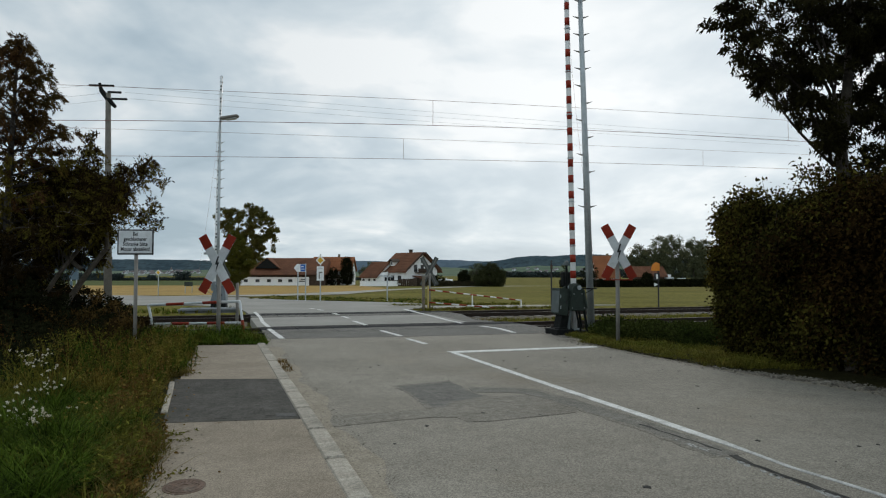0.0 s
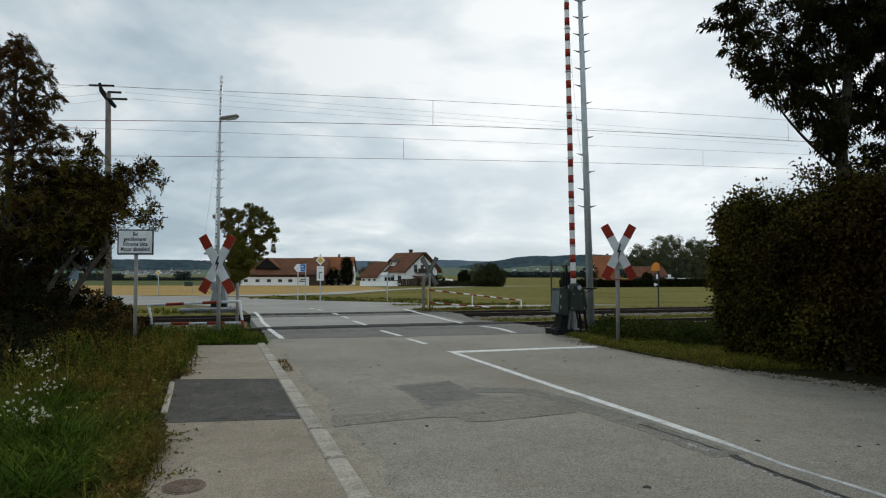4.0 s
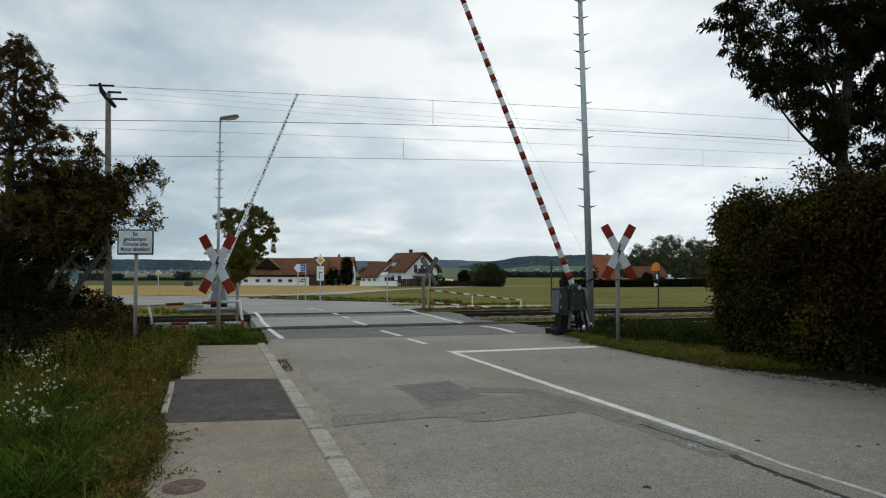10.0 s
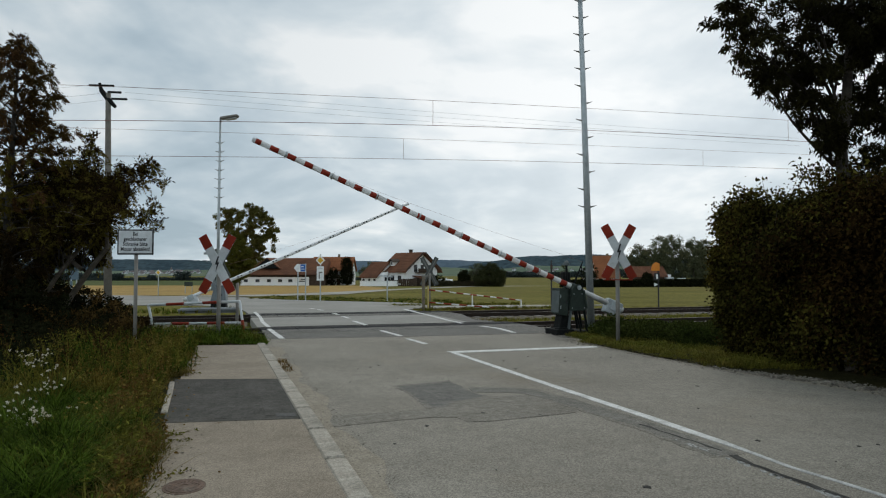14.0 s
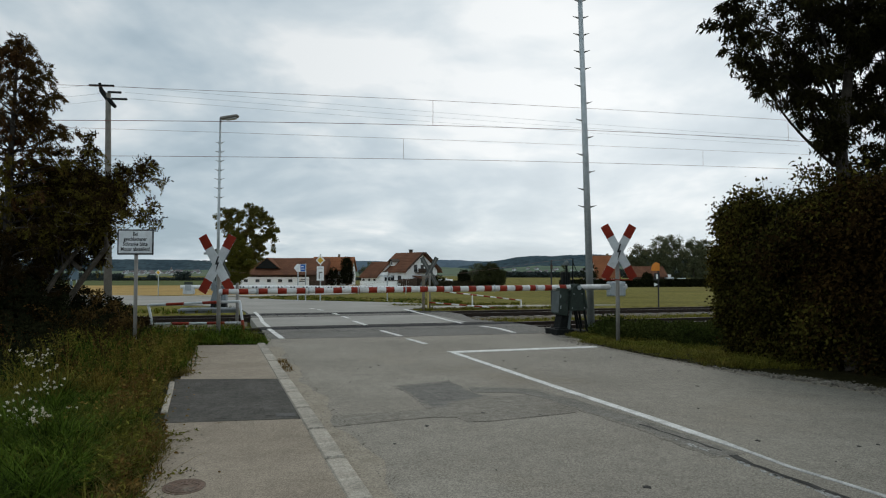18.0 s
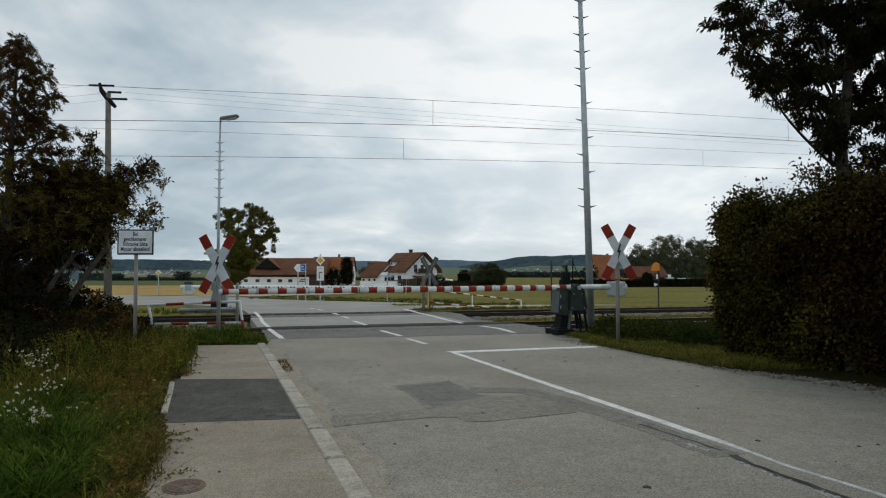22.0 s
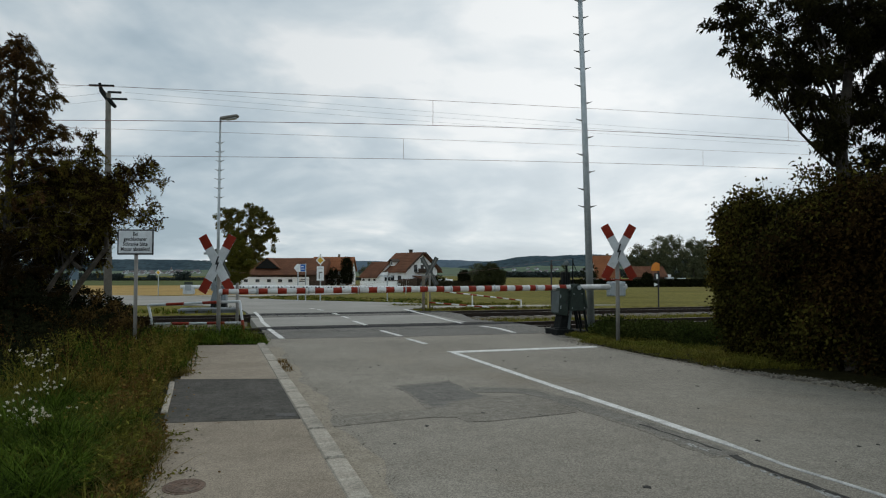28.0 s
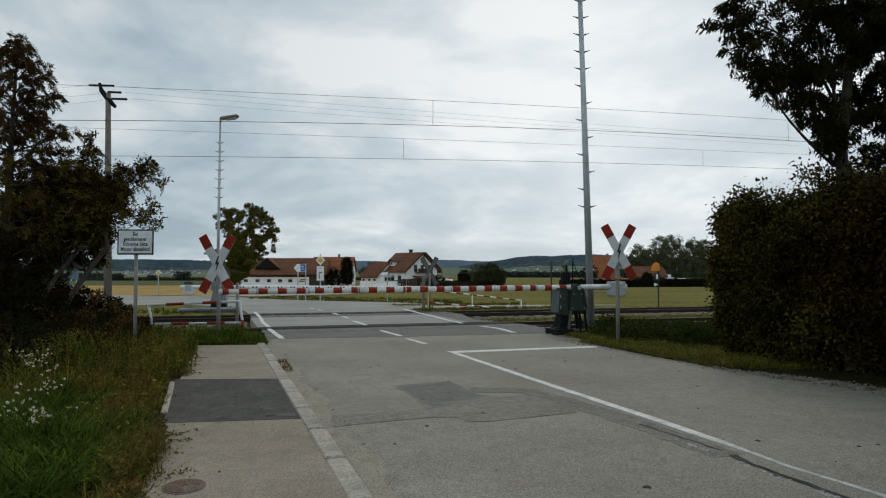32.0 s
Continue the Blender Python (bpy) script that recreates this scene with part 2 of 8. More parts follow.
M["yellow"] = material("yellow_sign", (0.62, 0.36, 0.03), (0.68, 0.41, 0.04), 3.0, 0.45, grain=30, grain_amount=0.06, bump=0)
M["yellow_faded"] = material("faded_yellow_paint", (0.40, 0.30, 0.09), (0.48, 0.38, 0.15), 6.0, 0.7, c=(0.30, 0.25, 0.16), grain=30, grain_amount=0.15, bump=0.05)
M["orange"] = material("orange_board", (0.62, 0.20, 0.02), (0.68, 0.24, 0.03), 3.0, 0.5, grain=30, grain_amount=0.06, bump=0)
M["iron"] = material("rusty_cast_iron", (0.105, 0.070, 0.050), (0.155, 0.103, 0.076), 14.0, 0.9, 0.0, c=(0.15, 0.125, 0.10), grain=60)
# black of dark ironwork; also stands for shade under the near drive
M["base_black"] = material("black_iron_and_shade", (0.008, 0.009, 0.009), (0.016, 0.017, 0.016), 4.0, 0.8, grain=30, grain_amount=0.2, bump=0.1, spec=0.1)
M["bark"] = material("bark", (0.034, 0.028, 0.022), (0.064, 0.054, 0.043), 6.0, 0.9, grain=30, grain_amount=0.4, bump=0.8, bump_scale=18)
M["bark_pale"] = material("pale_bark", (0.070, 0.058, 0.044), (0.120, 0.102, 0.080), 6.0, 0.9, grain=30, grain_amount=0.35, bump=0.8, bump_scale=18)
M["lamp_glass"] = material("lamp_cover", (0.30, 0.31, 0.30), (0.38, 0.39, 0.38), 5.0, 0.35, grain=20, grain_amount=0.05, bump=0.0, spec=0.5)
M["wire"] = material("copper_wire", (0.20, 0.11, 0.09), (0.25, 0.14, 0.12), 1.0, 0.7, 0.1, grain=5, grain_amount=0.1, bump=0)
M["wire_grey"] = material("aluminium_wire", (0.30, 0.31, 0.33), (0.36, 0.37, 0.39), 1.0, 0.6, 0.3, grain=5, grain_amount=0.1, bump=0)


def leaf_material(name, a, b, c=None, vary=0.45, translucent=0.22):
    return material(name, a, b, 0.9, 0.9, c=c, grain=12, grain_amount=0.2, bump=0, by="island", vary=vary, spec=0.03, translucent=translucent)


M["leaf_hedge"] = leaf_material("hedge_leaves", (0.028, 0.027, 0.006), (0.074, 0.064, 0.013), (0.130, 0.090, 0.017), vary=0.85, translucent=0.15)
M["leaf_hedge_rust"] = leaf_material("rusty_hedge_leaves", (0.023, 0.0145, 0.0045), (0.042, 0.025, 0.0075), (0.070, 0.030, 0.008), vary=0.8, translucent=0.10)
# also fills the hedge's inside, where its near-black stands for shade
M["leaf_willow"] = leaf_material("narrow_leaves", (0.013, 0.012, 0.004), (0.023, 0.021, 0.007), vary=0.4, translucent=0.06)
# brownish leaves with the shade under the trees mixed into the colour
M["leaf_inner"] = leaf_material("shade_darkened_brown_leaves", (0.020, 0.014, 0.005), (0.037, 0.023, 0.008), (0.050, 0.022, 0.008), vary=0.5, translucent=0.08)
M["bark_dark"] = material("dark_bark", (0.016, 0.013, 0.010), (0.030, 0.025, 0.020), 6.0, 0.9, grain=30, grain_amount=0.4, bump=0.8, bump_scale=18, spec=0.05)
M["leaf_thuja"] = leaf_material("browning_conifer_sprays", (0.052, 0.038, 0.010), (0.094, 0.046, 0.020), (0.130, 0.046, 0.021), vary=0.5, translucent=0.15)
M["leaf_shrub"] = leaf_material("shrub_leaves", (0.074, 0.066, 0.012), (0.124, 0.096, 0.019), (0.120, 0.062, 0.016), vary=0.5, translucent=0.22)
M["leaf_lime"] = leaf_material("lime_leaves", (0.080, 0.082, 0.022), (0.125, 0.110, 0.030), (0.17, 0.120, 0.030), vary=0.35, translucent=0.15)
M["leaf_cone"] = leaf_material("olive_green_leaves", (0.072, 0.076, 0.014), (0.105, 0.100, 0.020), (0.125, 0.105, 0.022), vary=0.3, translucent=0.12)
M["leaf_far"] = leaf_material("far_foliage", (0.084, 0.094, 0.052), (0.120, 0.126, 0.068), (0.155, 0.140, 0.066), vary=0.25, translucent=0.15)
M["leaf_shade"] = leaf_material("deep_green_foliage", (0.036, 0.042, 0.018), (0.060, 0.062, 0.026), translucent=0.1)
# dark green of far shrubs; on the verge it also stands for shade
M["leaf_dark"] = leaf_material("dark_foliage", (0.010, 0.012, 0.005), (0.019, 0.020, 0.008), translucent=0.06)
M["leaf_brown"] = leaf_material("brownish_hedge_leaves", (0.052, 0.048, 0.028), (0.078, 0.066, 0.040), vary=0.3, translucent=0.1)
M["grass_blade"] = leaf_material("grass_blades", (0.024, 0.049, 0.005), (0.056, 0.084, 0.009), (0.042, 0.054, 0.008), vary=0.8, translucent=0.18)
M["grass_olive"] = leaf_material("olive_grass", (0.110, 0.116, 0.018), (0.170, 0.146, 0.028), (0.160, 0.104, 0.025), vary=0.5, translucent=0.2)
M["grass_yellow"] = leaf_material("yellowing_grass", (0.085, 0.094, 0.013), (0.130, 0.116, 0.022), (0.100, 0.080, 0.018), vary=0.5, translucent=0.22)
M["weed_rust"] = leaf_material("rusty_weed_leaves", (0.105, 0.066, 0.020), (0.165, 0.100, 0.028), (0.150, 0.048, 0.020), vary=0.5)
M["bramble_red"] = leaf_material("reddening_bramble_leaves", (0.050, 0.036, 0.011), (0.095, 0.056, 0.018), (0.120, 0.040, 0.016), vary=0.7)
M["leaf_thicket"] = leaf_material("thicket_leaves", (0.027, 0.039, 0.008), (0.050, 0.060, 0.014), vary=0.5, translucent=0.12)
M["grass_fresh"] = leaf_material("fresh_green_grass", (0.044, 0.076, 0.008), (0.085, 0.120, 0.015), (0.070, 0.085, 0.012), vary=0.6, translucent=0.2)
M["grass_dry"] = leaf_material("dry_grass", (0.092, 0.074, 0.020), (0.150, 0.110, 0.034), (0.056, 0.058, 0.010), vary=0.5)
M["weed"] = leaf_material("weed_leaves", (0.078, 0.088, 0.013), (0.138, 0.114, 0.019), (0.120, 0.056, 0.016), vary=0.5)
M["fallen"] = leaf_material("fallen_leaves", (0.19, 0.105, 0.03), (0.26, 0.165, 0.045), (0.13, 0.06, 0.03), vary=0.45)
M["fallen_pale"] = leaf_material("yellow_leaves", (0.19, 0.135, 0.03), (0.27, 0.20, 0.05), (0.15, 0.09, 0.03), vary=0.4)
M["petal"] = leaf_material("white_petals", (0.60, 0.54, 0.42), (0.68, 0.62, 0.50), vary=0.1)
# aerial haze is mixed into the base colours of everything far off
M["hill"] = material("haze_tinted_woods", (0.038, 0.058, 0.070), (0.052, 0.074, 0.084), 0.012, 1.0, c=(0.072, 0.098, 0.096), grain=0.05, grain_amount=0.35, bump=0.0, spec=0.0)
M["hill_far"] = material("haze_tinted_hills", (0.085, 0.118, 0.15), (0.105, 0.138, 0.165), 0.006, 1.0, grain=0.03, grain_amount=0.12, bump=0.0, spec=0.0)
M["hill_field"] = material("haze_tinted_fields", (0.092, 0.125, 0.092), (0.135, 0.162, 0.115), 0.006, 1.0, c=(0.17, 0.18, 0.125), grain=0.02, grain_amount=0.15, bump=0.0, spec=0.0)
M["wood_far"] = leaf_material("haze_tinted_trees", (0.034, 0.045, 0.044), (0.047, 0.060, 0.056), vary=0.12, translucent=0.0)
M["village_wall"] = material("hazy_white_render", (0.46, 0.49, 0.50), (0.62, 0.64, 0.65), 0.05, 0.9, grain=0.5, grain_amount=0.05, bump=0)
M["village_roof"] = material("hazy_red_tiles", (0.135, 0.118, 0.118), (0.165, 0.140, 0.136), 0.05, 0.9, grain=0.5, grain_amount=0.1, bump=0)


# ---- mesh helpers ----
def link_mesh(name, bm, mat, smooth=False):
    me = bpy.data.meshes.new(name)
    bm.normal_update()
    bm.to_mesh(me)
    bm.free()
    me.materials.append(M[mat])
    if smooth:
        me.polygons.foreach_set("use_smooth", [True] * len(me.polygons))
    return new(name, me)


def part(name, bm, mat, parent, label="", smooth=False):
    ob = link_mesh(name, bm, mat, smooth)
    ob.parent = parent
    return tagged(ob, label)


def thing(name, m, label, category, group=""):
    ob = new(name)
    ob.empty_display_size = 0.2
    ob.matrix_world = m
    return tagged(ob, label, category, group)


def box(cx, cy, cz, sx, sy, sz, bevel=0.0, m=None, bm=None):
    """A box about its centre, with softened edges."""
    own = bmesh.new()
    bmesh.ops.create_cube(own, size=1.0, matrix=Matrix.Translation((cx, cy, cz)) @ Matrix.Diagonal((sx, sy, sz, 1)))
    if bevel:
        bmesh.ops.bevel(own, geom=list(own.edges), offset=bevel, segments=1, affect="EDGES")
    if m is not None:
        own.transform(m)
    return joined(bm, own)


def joined(bm, own):
    if bm is None:
        return own
    me = bpy.data.meshes.new("piece")
    own.to_mesh(me)
    own.free()
    bm.from_mesh(me)
    bpy.data.meshes.remove(me)
    return bm


def tube(points, radii, sides=10, bm=None, caps=True):
    """A round bar along points."""
    bm = bm or bmesh.new()
    points = [Vector(p) for p in points]
    if not isinstance(radii, (list, tuple)):
        radii = [radii] * len(points)
    rings = []
    for i, p in enumerate(points):
        d = (points[min(i + 1, len(points) - 1)] - points[max(i - 1, 0)]).normalized()
        side = d.cross(Vector((0, 0, 1)) if abs(d.z) < 0.9 else Vector((0, 1, 0))).normalized()
        up = side.cross(d)
        rings.append([bm.verts.new(p + radii[i] * (math.cos(2 * math.pi * k / sides) * side + math.sin(2 * math.pi * k / sides) * up)) for k in range(sides)])
    for a, b in zip(rings, rings[1:]):
        for k in range(sides):
            bm.faces.new((a[k], a[(k + 1) % sides], b[(k + 1) % sides], b[k]))
    if caps:
        bm.faces.new(rings[0][::-1])
        bm.faces.new(rings[-1])
    return bm


def prism(outline, z0, z1, bm=None):
    """A flat outline (x, y) raised from z0 to z1."""
    bm = bm or bmesh.new()
    lo = [bm.verts.new((x, y, z0)) for x, y in outline]
    hi = [bm.verts.new((x, y, z1)) for x, y in outline]
    n = len(outline)
    area = sum(outline[i][0] * outline[(i + 1) % n][1] - outline[(i + 1) % n][0] * outline[i][1] for i in range(n))
    if area < 0:
        lo.reverse(), hi.reverse()
    bm.faces.new(hi)
    bm.faces.new(lo[::-1])
    for i in range(n):
        bm.faces.new((lo[i], lo[(i + 1) % n], hi[(i + 1) % n], hi[i]))
    return bm


def slab_uv(outline, z0, z1):
    return prism([tuple(R(u, v).xy) for u, v in outline], z0, z1)


def profile(outline, x0, x1, bm=None):
    """An outline (y, z) pulled along x."""
    own = prism(outline, x0, x1)
    own.transform(Matrix(((0, 0, 1, 0), (1, 0, 0, 0), (0, 1, 0, 0), (0, 0, 0, 1))))
    return joined(bm, own)


def sheet(name, outline, mat, z0, z1, label, category, uv=True):
    bm = slab_uv(outline, z0, z1) if uv else prism(outline, z0, z1)
    return tagged(link_mesh(name, bm, mat), label, category, kind="structure")


RNG = np.random.default_rng(7)


def unit(v):
    return v / np.maximum(np.linalg.norm(v, axis=1, keepdims=True), 1e-6)


def leaves(name, at, along, length, width, mat, fold=0.25, parent=None):
    """Many small folded leaves: at and along (n x 3), length and width (n)."""
    n = len(at)
    along = unit(along)
    side = unit(np.cross(along, RNG.normal(size=(n, 3))))
    up = np.cross(side, along)
    L, W = np.asarray(length)[:, None], np.asarray(width)[:, None]
    co = np.empty((n, 4, 3))
    co[:, 0] = at
    co[:, 1] = at + along * L * 0.45 + side * W * 0.5 + up * W * fold
    co[:, 2] = at + along * L
    co[:, 3] = at + along * L * 0.45 - side * W * 0.5 + up * W * fold
    return tri_mesh(name, co.reshape(-1, 3), (np.arange(n)[:, None] * 4 + np.array([0, 1, 2, 0, 2, 3])).reshape(-1, 3), mat, parent)


def tri_mesh(name, co, tris, mat, parent=None):
    me = bpy.data.meshes.new(name)
    me.vertices.add(len(co))
    me.vertices.foreach_set("co", np.ascontiguousarray(co, dtype=np.float32).ravel())
    me.loops.add(tris.size)
    me.loops.foreach_set("vertex_index", np.ascontiguousarray(tris, dtype=np.int32).ravel())
    me.polygons.add(len(tris))
    me.polygons.foreach_set("loop_start", np.arange(0, tris.size, 3, dtype=np.int32))
    me.update(calc_edges=True)
    me.materials.append(M[mat])
    ob = new(name, me)
    ob.parent = parent
    return ob


def blades(name, at, height, width, lean, mat, parent=None, label=""):
    """Grass: three-cornered bent blades standing at the places given."""
    n = len(at)
    a = RNG.uniform(0, 2 * np.pi, n)
    side = np.stack([np.cos(a), np.sin(a), np.zeros(n)], 1)
    b = RNG.uniform(0, 2 * np.pi, n)
    to = np.stack([np.cos(b), np.sin(b), np.zeros(n)], 1) * (lean * RNG.uniform(0.2, 1.0, n) * height)[:, None]
    up = np.array([0, 0, 1.0]) * height[:, None]
    W = np.asarray(width)[:, None]
    co = np.empty((n, 5, 3))
    co[:, 0], co[:, 1] = at - side * W / 2, at + side * W / 2
    mid = at + up * 0.6 + to * 0.35
    co[:, 2], co[:, 3] = mid - side * W * 0.35, mid + side * W * 0.35
    co[:, 4] = at + up * (1 - 0.25 * lean) + to
    tris = (np.arange(n)[:, None] * 5 + np.array([0, 1, 3, 0, 3, 2, 2, 3, 4])).reshape(-1, 3)
    return tagged(tri_mesh(name, co.reshape(-1, 3), tris, mat, parent), label)


def tufts(name, at, height, per, width, reach, mat, bent=(0.1, 0.55)):
    """Tussocks: from each root a fan of arching blades that bend over at the tip."""
    n = len(at) * per
    of = np.repeat(np.arange(len(at)), per)
    h = height[of] * RNG.uniform(0.45, 1.1, n)
    a = RNG.uniform(0, 2 * np.pi, n)
    out = np.stack([np.cos(a), np.sin(a), np.zeros(n)], 1)
    side = np.stack([-np.sin(a), np.cos(a), np.zeros(n)], 1) * (width * RNG.uniform(0.6, 1.3, n))[:, None] * 0.5
    go = (reach * RNG.uniform(0.15, 1.2, n) * h)[:, None]
    bend = RNG.uniform(*bent, n)
    root = at[of] + out * (0.05 * RNG.random(n))[:, None] + RNG.normal(size=(n, 3)) * [0.03, 0.03, 0]
    co = np.empty((n, 7, 3))
    for i, (s, w) in enumerate(((0.0, 0.7), (0.45, 1.0), (0.8, 0.7))):
        p = root + out * go * s ** 1.7
        p[:, 2] += h * (s - bend * s ** 3)
        co[:, i * 2], co[:, i * 2 + 1] = p - side * w, p + side * w
    co[:, 6] = root + out * go
    co[:, 6, 2] += h * (1 - bend)
    tris = (np.arange(n)[:, None] * 7 + np.array([0, 1, 3, 0, 3, 2, 2, 3, 5, 2, 5, 4, 4, 5, 6])).reshape(-1, 3)
    return tri_mesh(name, co.reshape(-1, 3), tris, mat)


def fronds(name, hearts, dirs, length, per, spread, mat, parent=None, droop=0.35, leaf=(0.035, 0.075), width=(0.012, 0.024)):
    """Feathery sprays: leaves set along a short drooping axis from each place."""
    n = len(hearts) * per
    of = np.repeat(np.arange(len(hearts)), per)
    d = unit(np.asarray(dirs, float))[of]
    L = (length * RNG.uniform(0.5, 1.35, len(hearts)))[of][:, None]
    s = RNG.random((n, 1))
    lateral = RNG.normal(size=(n, 3)) * spread * (1.1 - 0.8 * s)
    P = np.asarray(hearts, float)[of] + d * L * s + lateral
    P[:, 2] -= (droop * L * s * s)[:, 0]
    P[:, 2] = np.maximum(P[:, 2], 0.03)
    return leaves(name, P, d + lateral * 8.0 + RNG.normal(size=(n, 3)) * 0.35 + [0, 0, -droop], RNG.uniform(*leaf, n), RNG.uniform(*width, n), mat, parent=parent)


def blobs(n, centres, radii, clumps, spread, shell=0.5):
    """Places in clumps inside a set of ellipsoids, more of them near the outside."""
    centres, radii = np.array(centres, float), np.array(radii, float)
    weight = radii.prod(1) ** (2 / 3)
    pick = RNG.choice(len(centres), clumps, p=weight / weight.sum())
    d = unit(RNG.normal(size=(clumps, 3)))
    r = RNG.uniform(shell, 1.0, (clumps, 1)) ** 0.6
    heart = centres[pick] + d * r * radii[pick]
    of = RNG.integers(0, clumps, n)
    size = spread * RNG.uniform(0.5, 1.4, clumps)[of][:, None]
    off = unit(RNG.normal(size=(n, 3))) * RNG.random((n, 1)) ** 0.45 * 1.7 * size * np.array([1, 1, 0.8])
    return heart[of] + off, d[of], heart


# ---- ground, road, railway ----
def level(v):
    if v < 14.6 or 26.4 < v < 50:
        return -0.03
    if v < 26.5:
        return -0.24 if 15.0 < v < 26.0 else -0.13
    return -0.03 - 1.5 * min(1.0, (v - 50.0) / 100.0)


def gz(x, y):
    return level(-x * SA + y * CA)


def make_ground():
    vs = [-400, -60, -10, 14.5, 15.1, 25.9, 26.5, 38, 50, 60, 70, 80, 90, 100, 110, 120, 130, 140, 150, 170, 220, 350, 700, 1400, 2600, 4700]
    us = [-4700, -1500, -400, -100, -40, -20, 0, 20, 40, 100, 400, 1500, 4700]
    bm = bmesh.new()
    grid = [[bm.verts.new(R(u, v, level(v))) for u in us] for v in vs]
    for a, b in zip(grid, grid[1:]):
        for i in range(len(us) - 1):
            bm.faces.new((a[i], a[i + 1], b[i + 1], b[i]))
    return tagged(link_mesh("ground", bm, "ground"), "flat green-brown grassland reaching to the horizon", "ground", kind="structure")


def draped(name, rows, mat, lift, label, category):
    """A field between two edges: rows (y, x from, x to), laid on the land."""
    bm = bmesh.new()
    line = []
    for (y0, a0, b0), (y1, a1, b1) in zip(rows, rows[1:]):
        n = max(1, int((y1 - y0) / 4))
        for k in range(n + (y1 == rows[-1][0])):
            t = k / n
            line.append((y0 + (y1 - y0) * t, a0 + (a1 - a0) * t, b0 + (b1 - b0) * t))
    cols = [[bm.verts.new((a + (b - a) * s / 12, y, gz(a + (b - a) * s / 12, y) + lift)) for s in range(13)] for y, a, b in line]
    for p, q in zip(cols, cols[1:]):
        for i in range(12):
            bm.faces.new((p[i], p[i + 1], q[i + 1], q[i]))
    return tagged(link_mesh(name, bm, mat), label, category, kind="structure")


make_ground()
draped("field", [(47, -90, -9.8), (60, -105, -9.5), (92, -140, -8.8), (150, -220, -12), (186, -260, -24)], "stubble", 0.02, "harvested golden stubble field beside the lane", "field")
draped("field", [(187, -262, -64), (240, -330, -80), (345, -470, -112)], "crop", 0.02, "green crop field beyond the stubble", "field")
draped("farm_lane", [(44, -19.0, -12.6), (49, -12.2, -7.0), (63, -10.2, -6.6), (92, -8.6, -5.0), (130, -5.2, -1.0), (165, 0.0, 6.0), (180, 14, 30)], "path", 0.035, "pale gravel farm lane curving through the fields", "lane")

road = sheet("road", [(0.912, -12), (7.35, -12), (7.46, 5.0), (7.33, 5.95), (7.24, 6.6), (7.16, 7.05), (7.07, 7.5), (7.04, 8.6), (7.02, 10.4), (7.02, 11.7), (7.10, 12.6), (7.3, 13.4), (7.45, 14.62), (4.0, 14.82), (1.0, 15.2), (0.90, 13.6)], "asphalt", -0.25, 0.0, "weathered grey asphalt road with faint cracks and repairs", "road")
sheet("crossing_deck", [(1.0, 15.2), (4.0, 14.82), (7.45, 14.62), (8.0, 15.4), (8.2, 16.55), (1.05, 16.55)], "asphalt_mend", -0.25, 0.004, "darker asphalt apron before the near track", "road")
sheet("crossing_deck", [(1.0, 18.75), (7.05, 18.75), (7.15, 22.8), (1.0, 22.8)], "asphalt_pale", -0.25, 0.004, "asphalt between the two tracks of the crossing", "road")
sheet("crossing_deck", [(7.06, 18.75), (7.9, 18.75), (7.65, 19.6), (7.8, 20.6), (8.3, 22.8), (7.16, 22.8)], "asphalt_mend", -0.25, 0.002, "dark crumbling asphalt edge beside the crossing deck", "road")
sheet("junction_road", [tuple((x * CA + y * SA, -x * SA + y * CA)) for x, y in ((-7.0, 24.3), (-8.9, 29.2), (-11.5, 31.2), (-15.4, 31.6), (-30, 33.5), (-75, 38), (-75, 60), (-23, 46.6), (-12.6, 42.2), (-9.1, 38.2), (-5.6, 36.0), (-2.4, 34.4), (-1.0, 32.8), (-0.6, 30.4), (-1.4, 27.3), (-0.9, 26.1))], "asphalt_pale", -0.25, 0.006, "pale asphalt junction beyond the railway crossing", "road")
sheet("gravel_path", [(7.9, 27.3), (9.5, 26.9), (15.0, 27.0), (18.0, 27.5), (14.0, 28.4), (9.0, 29.0), (7.3, 30.6)], "path", -0.2, 0.012, "pale gravel track running beside the railway", "path")
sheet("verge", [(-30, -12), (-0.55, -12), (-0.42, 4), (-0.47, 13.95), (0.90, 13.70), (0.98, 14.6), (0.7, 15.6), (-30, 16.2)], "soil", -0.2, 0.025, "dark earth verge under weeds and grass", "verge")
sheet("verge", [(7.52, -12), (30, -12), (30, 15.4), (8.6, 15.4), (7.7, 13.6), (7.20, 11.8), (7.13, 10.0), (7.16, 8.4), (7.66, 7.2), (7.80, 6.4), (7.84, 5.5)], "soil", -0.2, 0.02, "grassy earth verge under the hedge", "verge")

sheet("gravel_shoulder", [(7.42, -12), (7.9, -12), (7.92, 5.5), (7.75, 8.0), (7.6, 11.0), (7.95, 13.6), (7.20, 13.3), (6.92, 12.0), (6.92, 10.8), (6.92, 7.4), (7.15, 6.1)], "dirt", -0.2, -0.006, "stony brown dirt shoulder along the road's edge", "road")

pavement = sheet("pavement", [(-0.42, -12), (0.808, -12), (0.742, 13.75), (-0.47, 14.0)], "footpath", -0.2, 0.03, "beige-grey worn asphalt footpath", "pavement")
mend = part("repair_patch", slab_uv([(-0.47, 6.77), (0.760, 6.56), (0.754, 9.16), (-0.525, 9.53)], 0.0, 0.034), "asphalt_dark", pavement, "dark fresh asphalt patch")
